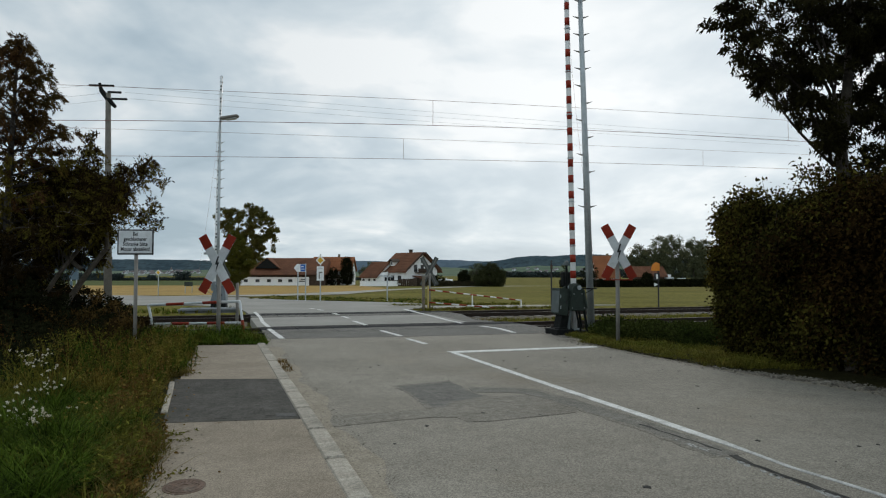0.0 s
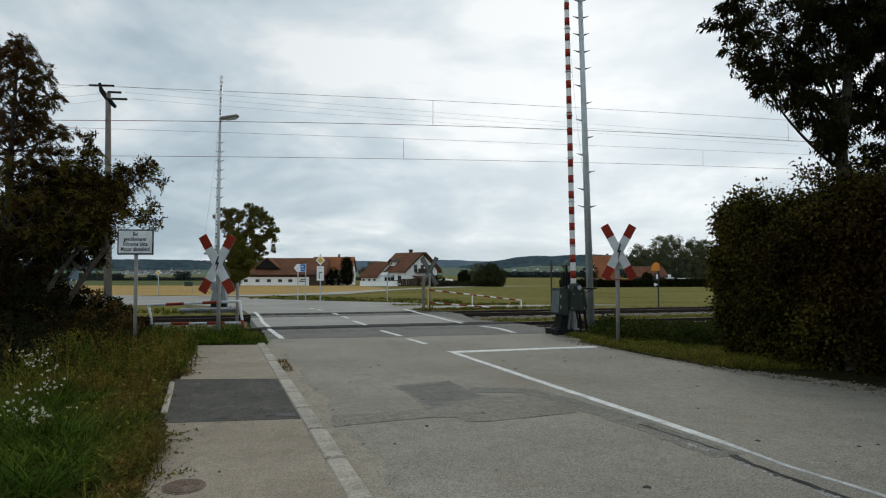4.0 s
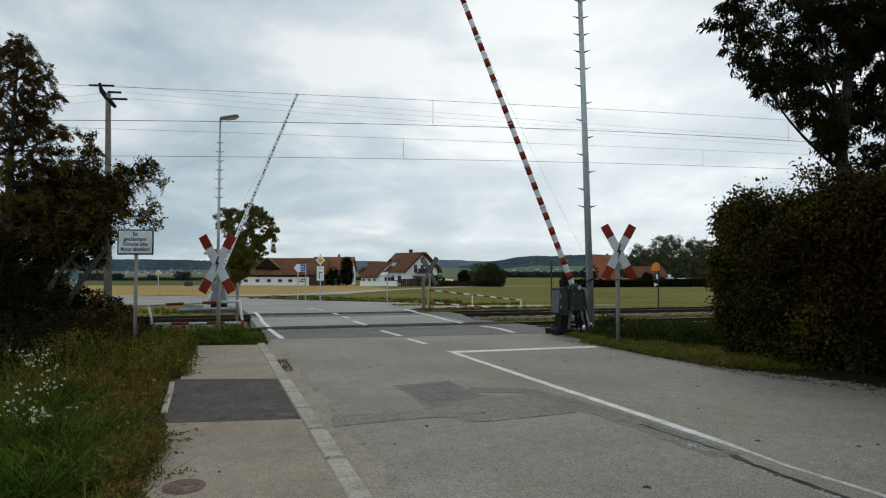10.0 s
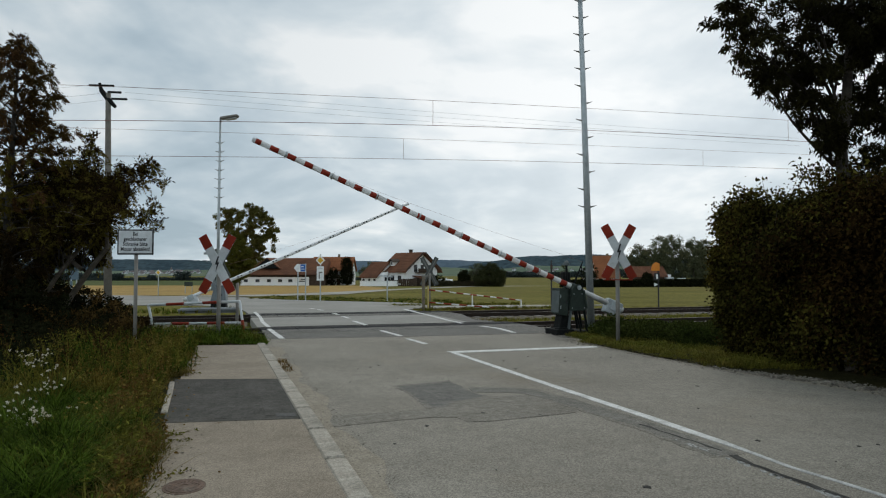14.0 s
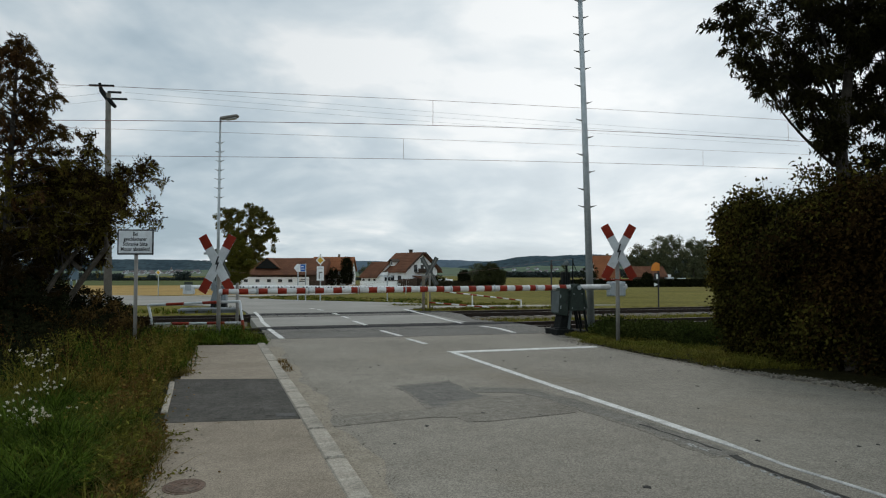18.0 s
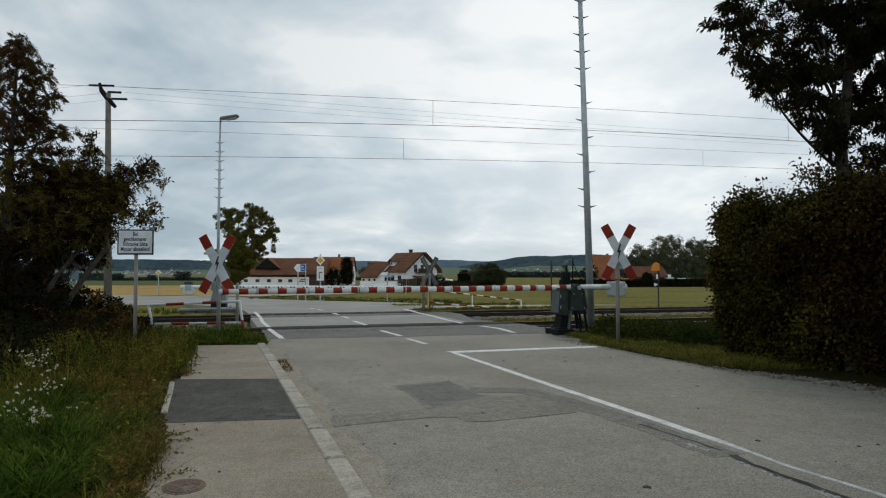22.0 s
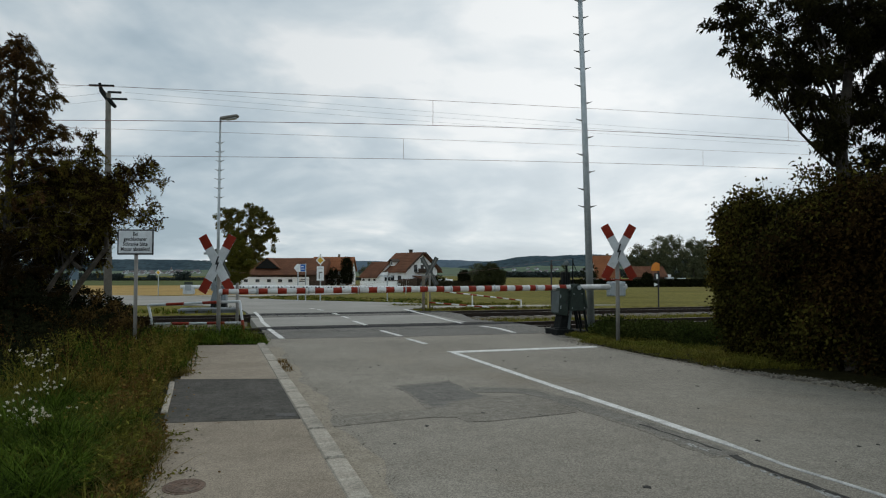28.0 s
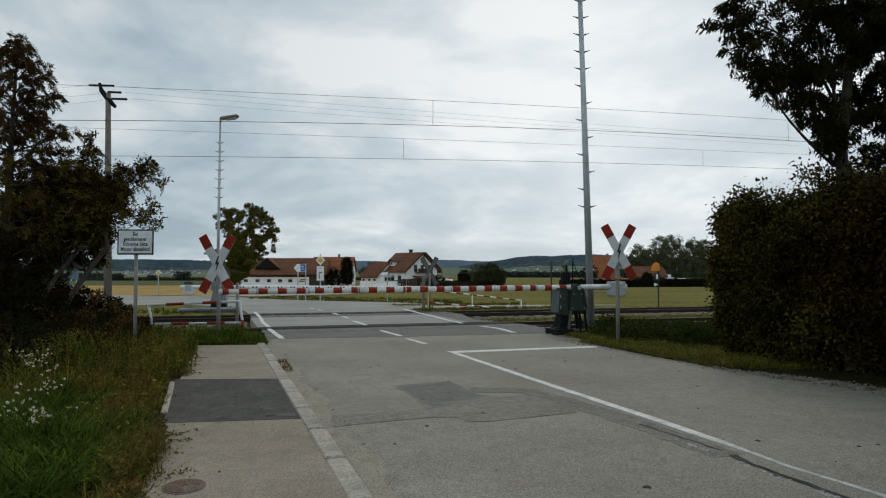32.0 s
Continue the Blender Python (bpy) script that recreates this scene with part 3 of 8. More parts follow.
for a, w in ((-0.28, 0.09), (-0.02, 0.12), (0.22, 0.06), (0.45, 0.10)):
    part("streak", slab_uv([(a, 6.80), (a + w, 6.78), (a + w * 0.8, 9.2), (a + 0.02, 9.24)], 0.0, 0.0362), "asphalt_streak", mend, "dusty pale tyre streak")
part("repair_patch", slab_uv([(0.55, 6.70), (0.73, 6.67), (0.73, 6.84), (0.55, 6.87)], 0.0, 0.0372), "asphalt_inlay", pavement, "small square grey inlay")


def road_patch(name, outline, mat, top, label):
    part(name, slab_uv(outline, -0.05, top), mat, road, label)


def ragged(outline, step=0.12, amp=0.022):
    out = []
    for (u0, v0), (u1, v1) in zip(outline, outline[1:] + outline[:1]):
        n = max(1, int(math.hypot(u1 - u0, v1 - v0) / step))
        out += [(u0 + (u1 - u0) * k / n + random.uniform(-amp, amp), v0 + (v1 - v0) * k / n + random.uniform(-amp, amp)) for k in range(n)]
    return out


random.seed(11)
road_patch("repair_patch", ragged([(0.97, 6.75), (1.44, 6.72), (1.73, 6.715), (2.01, 6.74), (2.32, 6.83), (2.46, 7.05), (2.93, 7.18), (3.40, 7.175), (3.62, 6.90), (3.63, 6.46), (3.52, 6.15), (3.33, 6.09), (3.0, 6.06), (2.50, 6.01), (2.28, 6.06), (2.22, 6.29), (1.98, 6.35), (1.63, 6.33), (1.35, 6.29), (0.97, 6.23)], 0.12, 0.014), "asphalt_worn", 0.0026, "slightly darker strip of trench asphalt")
dark = [(2.13, 8.27), (2.48, 8.337), (2.90, 8.44), (2.914, 8.1), (2.88, 7.55), (2.95, 7.25), (2.68, 7.117), (2.46, 7.05), (2.30, 6.80), (2.13, 6.84), (2.13, 7.09), (2.15, 7.67)]
mid_u, mid_v = 2.54, 7.65
for grow, mat, top in ((1.06, "asphalt_worn", 0.0031), (0.99, "asphalt_fade", 0.0036), (0.90, "asphalt_mend", 0.0041)):
    road_patch("repair_patch", ragged([(mid_u + (u - mid_u) * grow, mid_v + (v - mid_v) * grow) for u, v in dark], 0.09, 0.028), mat, top, "darker grey asphalt repair with feathered edges")
for a, mat, top in ((0.0, "asphalt_worn", 0.0034), (0.05, "asphalt_fade", 0.0039)):
    road_patch("repair_patch", ragged([(3.60 + a, 4.3), (3.90 - a, 4.3), (3.93 - a, 5.3), (3.90 - a, 6.1), (3.82 - a, 6.9), (3.70 - a, 7.5), (3.32, 7.75), (2.98, 7.85), (2.92, 7.55), (3.40, 7.35), (3.50 + a, 6.9), (3.56 + a, 6.1), (3.62 + a, 5.3)], 0.12, 0.03), mat, top, "darker worn strip beside the centre line")
for k in range(34):
    u, v, q = random.uniform(1.4, 6.9), random.uniform(3.2, 12.5), random.uniform(0.006, 0.028)
    road_patch("tar_spot", [(u + q * random.uniform(0.6, 1.2) * math.cos(a * 0.9), v + 1.3 * q * random.uniform(0.6, 1.2) * math.sin(a * 0.9)) for a in range(7)], "tar", 0.0048, "")
for k in range(80):
    v = random.choice((random.gauss(4.62, 0.10), random.gauss(4.09, 0.06), random.gauss(3.78, 0.06), random.gauss(3.48, 0.06), random.gauss(3.33, 0.04), random.uniform(2.8, 4.7)))
    u, q = 3.705 + random.gauss(0, 0.014), random.uniform(0.004, 0.015)
    road_patch("pale_chip", [(u + q * random.uniform(0.5, 1.2) * math.cos(a), v + 1.8 * q * random.uniform(0.5, 1.2) * math.sin(a)) for a in range(6)], "paint_worn", 0.0056, "")


def crack(points, width, mat="tar", top=0.005):
    bm = bmesh.new()
    pts = []
    for (u0, v0), (u1, v1) in zip(points, points[1:]):
        n = max(2, int(math.hypot(u1 - u0, v1 - v0) / 0.12))
        for k in range(n):
            t = k / n
            pts.append((u0 + (u1 - u0) * t + random.uniform(-1, 1) * 0.012, v0 + (v1 - v0) * t + random.uniform(-1, 1) * 0.012))
    row = []
    for i, (u, v) in enumerate(pts):
        a, b = pts[max(0, i - 1)], pts[min(len(pts) - 1, i + 1)]
        d = Vector((b[0] - a[0], b[1] - a[1], 0)).normalized()
        w = width * random.uniform(0.35, 1.0) / 2
        row.append((bm.verts.new(R(u - d.y * w, v + d.x * w, top)), bm.verts.new(R(u + d.y * w, v - d.x * w, top))))
    for p, q in zip(row, row[1:]):
        bm.faces.new((p[0], p[1], q[1], q[0]))
    part("crack", bm, mat, road)


crack([(0.97, 6.23), (1.35, 6.29), (1.63, 6.33), (1.98, 6.35), (2.22, 6.29), (2.28, 6.06)], 0.010)
crack([(2.28, 6.06), (2.50, 6.01), (3.0, 6.06), (3.33, 6.09), (3.52, 6.15)], 0.015)
crack([(0.97, 6.75), (1.44, 6.72), (1.73, 6.715), (2.01, 6.74), (2.30, 6.82)], 0.009)
crack([(2.93, 7.20), (3.40, 7.18), (3.62, 6.92)], 0.009)
crack([(3.76, 5.45), (3.78, 5.0), (3.80, 4.7), (3.797, 4.27)], 0.045)
crack([(3.797, 4.3), (3.758, 4.05), (3.747, 3.68), (3.745, 3.45), (3.77, 3.26), (3.78, 2.6)], 0.075)
crack([(4.60, 9.25), (4.78, 9.32), (4.95, 9.45)], 0.022)
crack([(5.28, 9.0), (5.42, 8.98), (5.56, 9.02)], 0.02)
crack([(6.05, 8.35), (6.2, 8.42), (6.3, 8.5)], 0.018)
crack([(1.9, 10.9), (2.2, 10.95), (2.3, 11.0)], 0.012)
crack([(4.2, 13.4), (4.9, 12.7), (5.6, 12.2)], 0.008)
crack([(1.0, 5.85), (1.2, 5.90), (1.4, 5.92)], 0.008)

gutter = [(0.925, 1.0 + 0.25 * k) for k in range(51)] + [(1.11 + 0.07 * math.sin(k * 0.61) + 0.03 * math.sin(k * 1.7), 13.5 - 0.25 * k) for k in range(51)]
road_patch("gutter_dirt", gutter, "dirt", 0.0045, "brown dirt along the kerb")

# road markings, a few millimetres thick
for outline, mat in (([(3.966, 4.62), (4.056, 4.62), (4.080, 5.66), (4.070, 6.80), (3.966, 6.80), (3.974, 5.66)], "paint"),
                     ([(3.966, 6.80), (4.070, 6.80), (4.068, 7.4), (4.076, 9.0), (4.080, 10.2), (4.085, 11.42), (3.975, 11.42), (3.972, 10.2), (3.962, 9.0), (3.960, 7.4)], "paint"),
                     ([(3.985, 2.2), (4.045, 2.2), (4.035, 3.23), (4.025, 3.46), (4.008, 3.67), (3.99, 3.89), (4.02, 4.31), (4.05, 4.62), (3.97, 4.62), (3.972, 4.31), (3.945, 3.89), (3.965, 3.67), (3.98, 3.46), (3.99, 3.23)], "paint_pale"),
                     ([(3.99, 11.43), (7.0, 11.42), (7.02, 11.66), (3.97, 11.70)], "paint"),
                     ([(3.94, 13.1), (4.06, 13.1), (4.00, 14.3), (3.89, 14.3)], "paint")):
    road_patch("road_marking", outline, mat, 0.006, "worn white painted line")
deck_marks = tagged(new("crossing_marking"), "white painted lane lines across the crossing deck", "road marking", kind="structure")
for outline in ([(3.91, 14.95), (4.02, 14.95), (3.94, 16.5), (3.83, 16.5)], [(3.85, 18.5), (3.97, 18.5), (3.95, 20.2), (3.83, 20.2)], [(3.93, 21.55), (4.05, 21.55), (4.03, 22.5), (3.91, 22.5)],
                [(3.95, 23.65), (4.07, 23.65), (4.04, 24.6), (3.92, 24.6)], [(3.84, 26.65), (3.96, 26.65), (3.88, 27.35), (3.76, 27.35)], [(3.67, 27.85), (3.79, 27.85), (3.70, 28.6), (3.58, 28.6)],
                [(1.275, 15.15), (1.40, 15.15), (1.36, 16.36), (1.31, 17.94), (1.20, 17.94), (1.24, 16.36)], [(1.23, 18.6), (1.345, 18.6), (1.31, 20.8), (1.37, 22.7), (1.26, 22.7), (1.20, 20.8)], [(1.26, 22.7), (1.37, 22.7), (1.38, 23.4), (1.37, 26.3), (1.25, 26.3), (1.26, 23.4)],
                [(6.74, 14.95), (6.86, 14.95), (7.00, 16.2), (6.87, 17.1), (6.75, 17.1), (6.88, 16.2)], [(6.62, 18.3), (6.74, 18.3), (6.77, 19.8), (6.90, 21.2), (7.00, 22.7), (6.88, 22.7), (6.78, 21.2), (6.65, 19.8)], [(6.88, 22.7), (7.00, 22.7), (7.04, 23.6), (7.25, 26.5), (7.12, 26.5), (6.91, 23.6)]):
    part("painted_line", slab_uv(outline, -0.02, 0.013), "paint", deck_marks)


def make_kerb():
    kerb = tagged(new("kerb"), "row of pale concrete kerb stones with dark joints", "kerb", kind="structure")
    kerb.matrix_world = RP(0.8575, 0.0, 0.0, 0.146)
    me = None
    for i in range(-8, 14):
        if me is None:
            ob = part("kerb_stone", box(0, 0, -0.06, 0.16, 0.958, 0.20, 0.012), "kerb", kerb)
            me = ob.data
        else:
            ob = new("kerb_stone", me)
            ob.parent = kerb
        ob.matrix_basis = pose(random.uniform(-0.004, 0.004), i * 1.0 + 0.58, random.uniform(-0.004, 0.003), 0, 0, random.uniform(-0.3, 0.3))
    edge = tagged(new("edging"), "short row of pale concrete edging stones in the grass", "kerb", kind="structure")
    edge.matrix_world = RP(-0.515, 8.22, 0.0, 1.2)
    for k in range(2):
        ob = new("edging_stone", bpy.data.meshes.get("edging_stone") or box_mesh("edging_stone", 0.062, 0.985, 0.2, "kerb"))
        ob.parent = edge
        ob.matrix_basis = pose(0, -0.5 + k * 1.0, -0.045, 0, 0, 0.6 * k)


def box_mesh(name, sx, sy, sz, mat, bevel=0.01):
    bm = box(0, 0, 0, sx, sy, sz, bevel)
    me = bpy.data.meshes.new(name)
    bm.to_mesh(me)
    bm.free()
    me.materials.append(M[mat])
    return me


make_kerb()


def make_manhole():
    t = thing("manhole_cover", RP(-0.195, 4.715, 0.027), "small oval rusty cast-iron cover set in the footpath", "manhole cover")
    oval = Matrix.Diagonal((1.0, 1.24, 1.0, 1.0))
    ring = tube([(0, 0, -0.02), (0, 0, 0.006)], [0.138, 0.134], 28)
    ring.transform(oval)
    part("ring", ring, "iron", t)
    bm = bmesh.new()
    turned = [(0.116, -0.01), (0.114, 0.0095), (0.104, 0.0095), (0.101, 0.008), (0.05, 0.008), (0.047, 0.0095), (0.026, 0.0095), (0.024, 0.005), (0.010, 0.005)]
    rings = [[bm.verts.new((q * math.cos(k * math.pi / 12), q * math.sin(k * math.pi / 12), z)) for k in range(24)] for q, z in turned]
    for a, b in zip(rings, rings[1:]):
        for k in range(24):
            bm.faces.new((a[k], a[(k + 1) % 24], b[(k + 1) % 24], b[k]))
    bm.faces.new(rings[-1])
    bm.transform(oval)
    lid = part("lid", bm, "iron", t)
    for k in range(20):
        a = k * math.pi / 10
        for q in (0.062, 0.077, 0.091):
            part("stud", box(q * math.cos(a), 1.24 * q * math.sin(a), 0.0085, 0.009, 0.009, 0.003, 0.0, None), "iron", lid)


make_manhole()


def make_track(name, v, label):
    t = tagged(new(name), label, "railway track", kind="structure")
    t.matrix_world = RP(0, v, 0)
    rail = [(-0.07, -0.17), (0.07, -0.17), (0.07, -0.155), (0.012, -0.13), (0.012, -0.045), (0.036, -0.035), (0.036, -0.004), (-0.036, -0.004), (-0.036, -0.035), (-0.012, -0.045), (-0.012, -0.13), (-0.07, -0.155)]
    for s in (-0.75, 0.75):
        r = part("rail", profile([(y + s, z) for y, z in rail], -70, 80), "rail", t, "rusty steel rail")
        part("rail_head", box(5, s, 0.0, 150, 0.058, 0.008), "rail_top", r, "worn bright running surface")
    for lo, hi, n in ((-70, 0.9, 0), (8.3, 80, 0)):
        part("ballast_bed", profile([(-2.0, -0.40), (2.0, -0.40), (1.35, -0.15), (-1.35, -0.15)], lo, hi), "ballast", t, "brownish stone ballast")
        part("oily_bed", profile([(-0.70, -0.17), (0.70, -0.17), (0.70, -0.118), (-0.70, -0.118)], lo, hi), "rail_bed", t, "dark oil-stained ballast between the rails")
    me = box_mesh("sleeper", 0.24, 2.5, 0.2, "sleeper", 0.015)
    for k in list(range(14, 60)) + list(range(-22, 1)):
        ob = new("sleeper", me)
        ob.parent = t
        ob.matrix_basis = pose(0.3 + k * 0.62, 0, -0.225)
    panel = box_mesh("rubber_panel", 0.888, 0.64, 0.16, "rubber", 0.012)
    plain = box_mesh("asphalt_panel", 0.896, 0.68, 0.16, "asphalt_mend", 0.008)
    outer = box_mesh("rubber_edge_panel", 0.888, 0.24, 0.16, "rubber", 0.012)
    apron = box_mesh("edge_panel", 0.896, 0.24, 0.16, "asphalt_mend", 0.008)
    for k in range(8):
        for name_, mesh, y in (("rubber_panel", panel, 0.36), ("asphalt_panel", plain, -0.34), ("rubber_edge_panel", outer, 0.93), ("edge_panel", apron, -0.93)):
            ob = new(name_, mesh)
            ob.parent = t
            ob.matrix_basis = pose(1.5 + k * 0.9, y, -0.074)
    # loose stones lying on the bed
    n = 2600
    u = np.where(RNG.random(n) < 0.65, RNG.uniform(8.3, 24, n), RNG.uniform(-9, 0.8, n))
    w = RNG.uniform(-1.7, 1.7, n)
    z = np.where(np.abs(w) > 1.35, -0.15 - (np.abs(w) - 1.35) * 0.38, -0.15)
    stones("ballast_stones", np.stack([u, w, z], 1), RNG.uniform(0.025, 0.06, n), "ballast", t)


def stones(name, at, size, mat, parent=None, label=""):
    """Small broken stones: squashed uneven octahedra."""
    n = len(at)
    base = np.array([[1, 0, 0], [0, 1, 0], [-1, 0, 0], [0, -1, 0], [0, 0, 0.7], [0, 0, -0.6]], float)
    co = base[None] * RNG.uniform(0.6, 1.3, (n, 6, 1)) * size[:, None, None]
    a = RNG.uniform(0, 6.283, n)
    c, s = np.cos(a)[:, None], np.sin(a)[:, None]
    x, y = co[:, :, 0] * c - co[:, :, 1] * s, co[:, :, 0] * s + co[:, :, 1] * c
    co = np.stack([x, y, co[:, :, 2]], 2) + at[:, None]
    f = np.array([[0, 1, 4], [1, 2, 4], [2, 3, 4], [3, 0, 4], [1, 0, 5], [2, 1, 5], [3, 2, 5], [0, 3, 5]])
    ob = tri_mesh(name, co.reshape(-1, 3), (np.arange(n)[:, None, None] * 6 + f[None]).reshape(-1, 3), mat, parent)
    return tagged(ob, label, kind="stuff")


make_track("railway_track_1", 17.65, "near railway track of rusty rails on stone ballast with dark rubber panels across the road")
make_track("railway_track_2", 23.95, "far railway track of rusty rails on stone ballast with dark rubber panels across the road")


# ---- barriers ----
BOOM_ROWS = [(0, 88.9), (5.9, 88.9), (6.5, 88.4), (7, 87.5), (7.5, 85.5), (8, 83.5), (8.5, 81), (9, 77.5), (9.5, 72.5), (10, 67), (10.5, 61.5), (11, 56), (11.5, 50), (12, 43.5), (12.5, 37.5), (13, 31.8),
             (13.5, 26.8), (14, 22.6), (14.5, 19.1), (15, 14.0), (15.5, 9.1), (16, 4.9), (16.5, 1.75), (16.8, 0.4), (17, -0.3), (17.5, -0.3), (32, -0.3)]


def upright(outline, y0, y1, bm=None):
    """An outline (x, z) pulled along y."""
    own = prism(outline, y0, y1)
    own.transform(Matrix(((1, 0, 0, 0), (0, 0, 1, 0), (0, 1, 0, 0), (0, 0, 0, 1))))
    bmesh.ops.reverse_faces(own, faces=list(own.faces))
    return joined(bm, own)


def make_near_drive(t, z, green):
    """Dark green drive: a tall slanting housing on a cast foot, and an open frame of two ribbed plates that carries the boom."""
    # foundations and pedestal are near black: shade put into their colour
    foot = part("foundation", box(-0.31, 0.02, 0.04, 0.46, 0.62, 0.17, 0.02), "base_black", t, "concrete foundation block coloured near black in place of shade")
    part("anchor_plate", box(-0.28, 0.0, 0.135, 0.34, 0.44, 0.03, 0.006), "base_black", foot)
    part("foundation", box(0.14, 0.10, 0.0, 0.42, 0.66, 0.16, 0.02), "base_black", t, "concrete foundation block coloured near black in place of shade")
    part("pedestal", upright([(-0.40, 0.14), (-0.14, 0.14), (-0.18, 0.50), (-0.33, 0.50)], -0.15, 0.16), "base_black", t, "dark cast pedestal")
    housing = part("housing", upright([(-0.455, 0.50), (-0.40, 0.46), (-0.24, 0.44), (-0.215, 0.52), (-0.205, 1.02), (-0.225, 1.06), (-0.40, 1.07), (-0.425, 1.04)], -0.22, 0.16), green, t, "tall boxy drive housing")
    part("lid", upright([(-0.44, 1.055), (-0.19, 1.045), (-0.19, 1.075), (-0.43, 1.09)], -0.245, 0.185), green, housing)
    part("door", upright([(-0.425, 0.54), (-0.245, 0.52), (-0.235, 0.99), (-0.405, 1.00)], -0.238, -0.215), green, housing)
    for h in (0.64, 0.90):
        part("hinge", tube([(-0.42, -0.245, h - 0.04), (-0.418, -0.245, h + 0.04)], 0.011, 6), "steel", housing)
    part("handle", box(-0.265, -0.25, 0.76, 0.02, 0.03, 0.10, 0.005), "black", housing)
    # thin plate that gives this face of the housing a paler colour
    part("side_cover", upright([(-0.468, 0.52), (-0.450, 0.52), (-0.418, 1.03), (-0.436, 1.03)], -0.21, 0.15), "side_metal", housing, "paler grey-green side face of the housing")
    part("housing_arm", box(-0.09, -0.02, 0.86, 0.20, 0.12, 0.12, 0.02), green, t)
    part("housing_arm", box(-0.09, 0.02, 0.60, 0.18, 0.08, 0.06, 0.01), "base_black", t)
    for s in (-0.21, 0.25):
        plate = part("side_plate", upright([(-0.18, 0.57), (-0.08, 0.545), (0.24, 0.54), (0.29, 0.60), (0.275, 0.72), (0.205, 1.05), (0.10, z + 0.075), (0.02, z + 0.08), (-0.11, 1.07), (-0.14, 0.86)], s - 0.018, s + 0.018), green, t)
        part("rib", upright([(-0.185, 0.57), (-0.145, 0.57), (-0.085, 1.06), (-0.125, 1.06)], s - 0.06, s + 0.02), green, plate)
        part("rib", upright([(0.255, 0.60), (0.290, 0.60), (0.215, 1.04), (0.180, 1.04)], s - 0.06, s + 0.02), green, plate)
        part("rib", box(0.05, s - 0.035, 0.575, 0.44, 0.05, 0.035, 0.006), green, plate)
        part("bearing", tube([(0.06, s - 0.055, z), (0.06, s + 0.0, z)], 0.062, 14), green, plate)
        for x, h in ((-0.11, 0.62), (0.22, 0.62), (-0.06, 0.95), (0.16, 0.95)):
            part("bolt", tube([(x, s - 0.034, h), (x, s - 0.016, h)], 0.014, 6), "steel", plate)
        part("leg", tube([(-0.13, s, 0.60), (-0.20, s, 0.08)], 0.034, 8), "side_metal" if s < 0 else "base_black", t)
        part("leg", tube([(0.22, s, 0.56), (0.32, s, 0.02)], 0.030, 8), "base_black", t)
        part("leg", tube([(0.0, s, 0.56), (0.14, s, 0.04)], 0.024, 8), "base_black", t)
    part("motor_cover", box(0.02, 0.32, 1.30, 0.20, 0.18, 0.36, 0.03), "base_black", t, "dark motor cover behind the boom")
    bell = part("bell_post", tube([(-0.06, 0.12, 1.0), (-0.06, 0.12, 1.66)], 0.026, 8), "base_black", t, "slim dark bell post")
    part("bell", tube([(-0.06, 0.12, 1.63), (-0.06, 0.12, 1.66), (-0.06, 0.12, 1.70), (-0.06, 0.12, 1.735), (-0.06, 0.12, 1.75)], [0.088, 0.084, 0.068, 0.036, 0.008], 14), "side_metal", bell, "grey domed warning bell")
    part("crosspiece", box(0.18, 0.02, 0.66, 0.06, 0.44, 0.10, 0.01), green, t)
    part("hydraulic_ram", tube([(0.30, 0.04, 0.1), (0.20, 0.04, 0.72)], 0.028, 8), "base_black", t)


def make_far_drive(t, z, green):
    """Blue-grey drive: a broad tapered housing over a dark base."""
    part("foundation", box(0.22, 0.05, 0.04, 0.86, 0.8, 0.14, 0.02), "concrete_dark", t, "concrete foundation block coloured near black in place of shade")
    base = part("base_frame", box(0.24, 0.02, 0.20, 0.58, 0.50, 0.26, 0.02), "base_black", t, "dark base frame")
    for x in (0.0, 0.48):
        part("foot", box(x, -0.20, 0.10, 0.10, 0.16, 0.18, 0.01), "base_black", base)
    housing = part("housing", upright([(-0.07, 0.33), (0.54, 0.33), (0.52, 0.62), (0.46, 0.97), (0.10, 0.99), (0.02, 0.70)], -0.26, 0.28), green, t, "broad tapered blue-grey drive housing")
    part("lid", upright([(0.07, 0.985), (0.48, 0.965), (0.48, 0.99), (0.08, 1.015)], -0.28, 0.30), green, housing)
    part("door", upright([(0.04, 0.40), (0.46, 0.40), (0.42, 0.88), (0.11, 0.88)], -0.276, -0.255), green, housing)
    part("handle", box(0.38, -0.285, 0.62, 0.025, 0.03, 0.10, 0.005), "black", housing)
    for s in (-0.30, 0.32):
        plate = part("side_plate", upright([(-0.02, 0.80), (0.16, 0.80), (0.14, z + 0.09), (-0.02, z + 0.09)], s - 0.015, s + 0.015), green, t)
        part("bearing", tube([(0.06, s - 0.04, z), (0.06, s + 0.02, z)], 0.065, 12), green, plate)


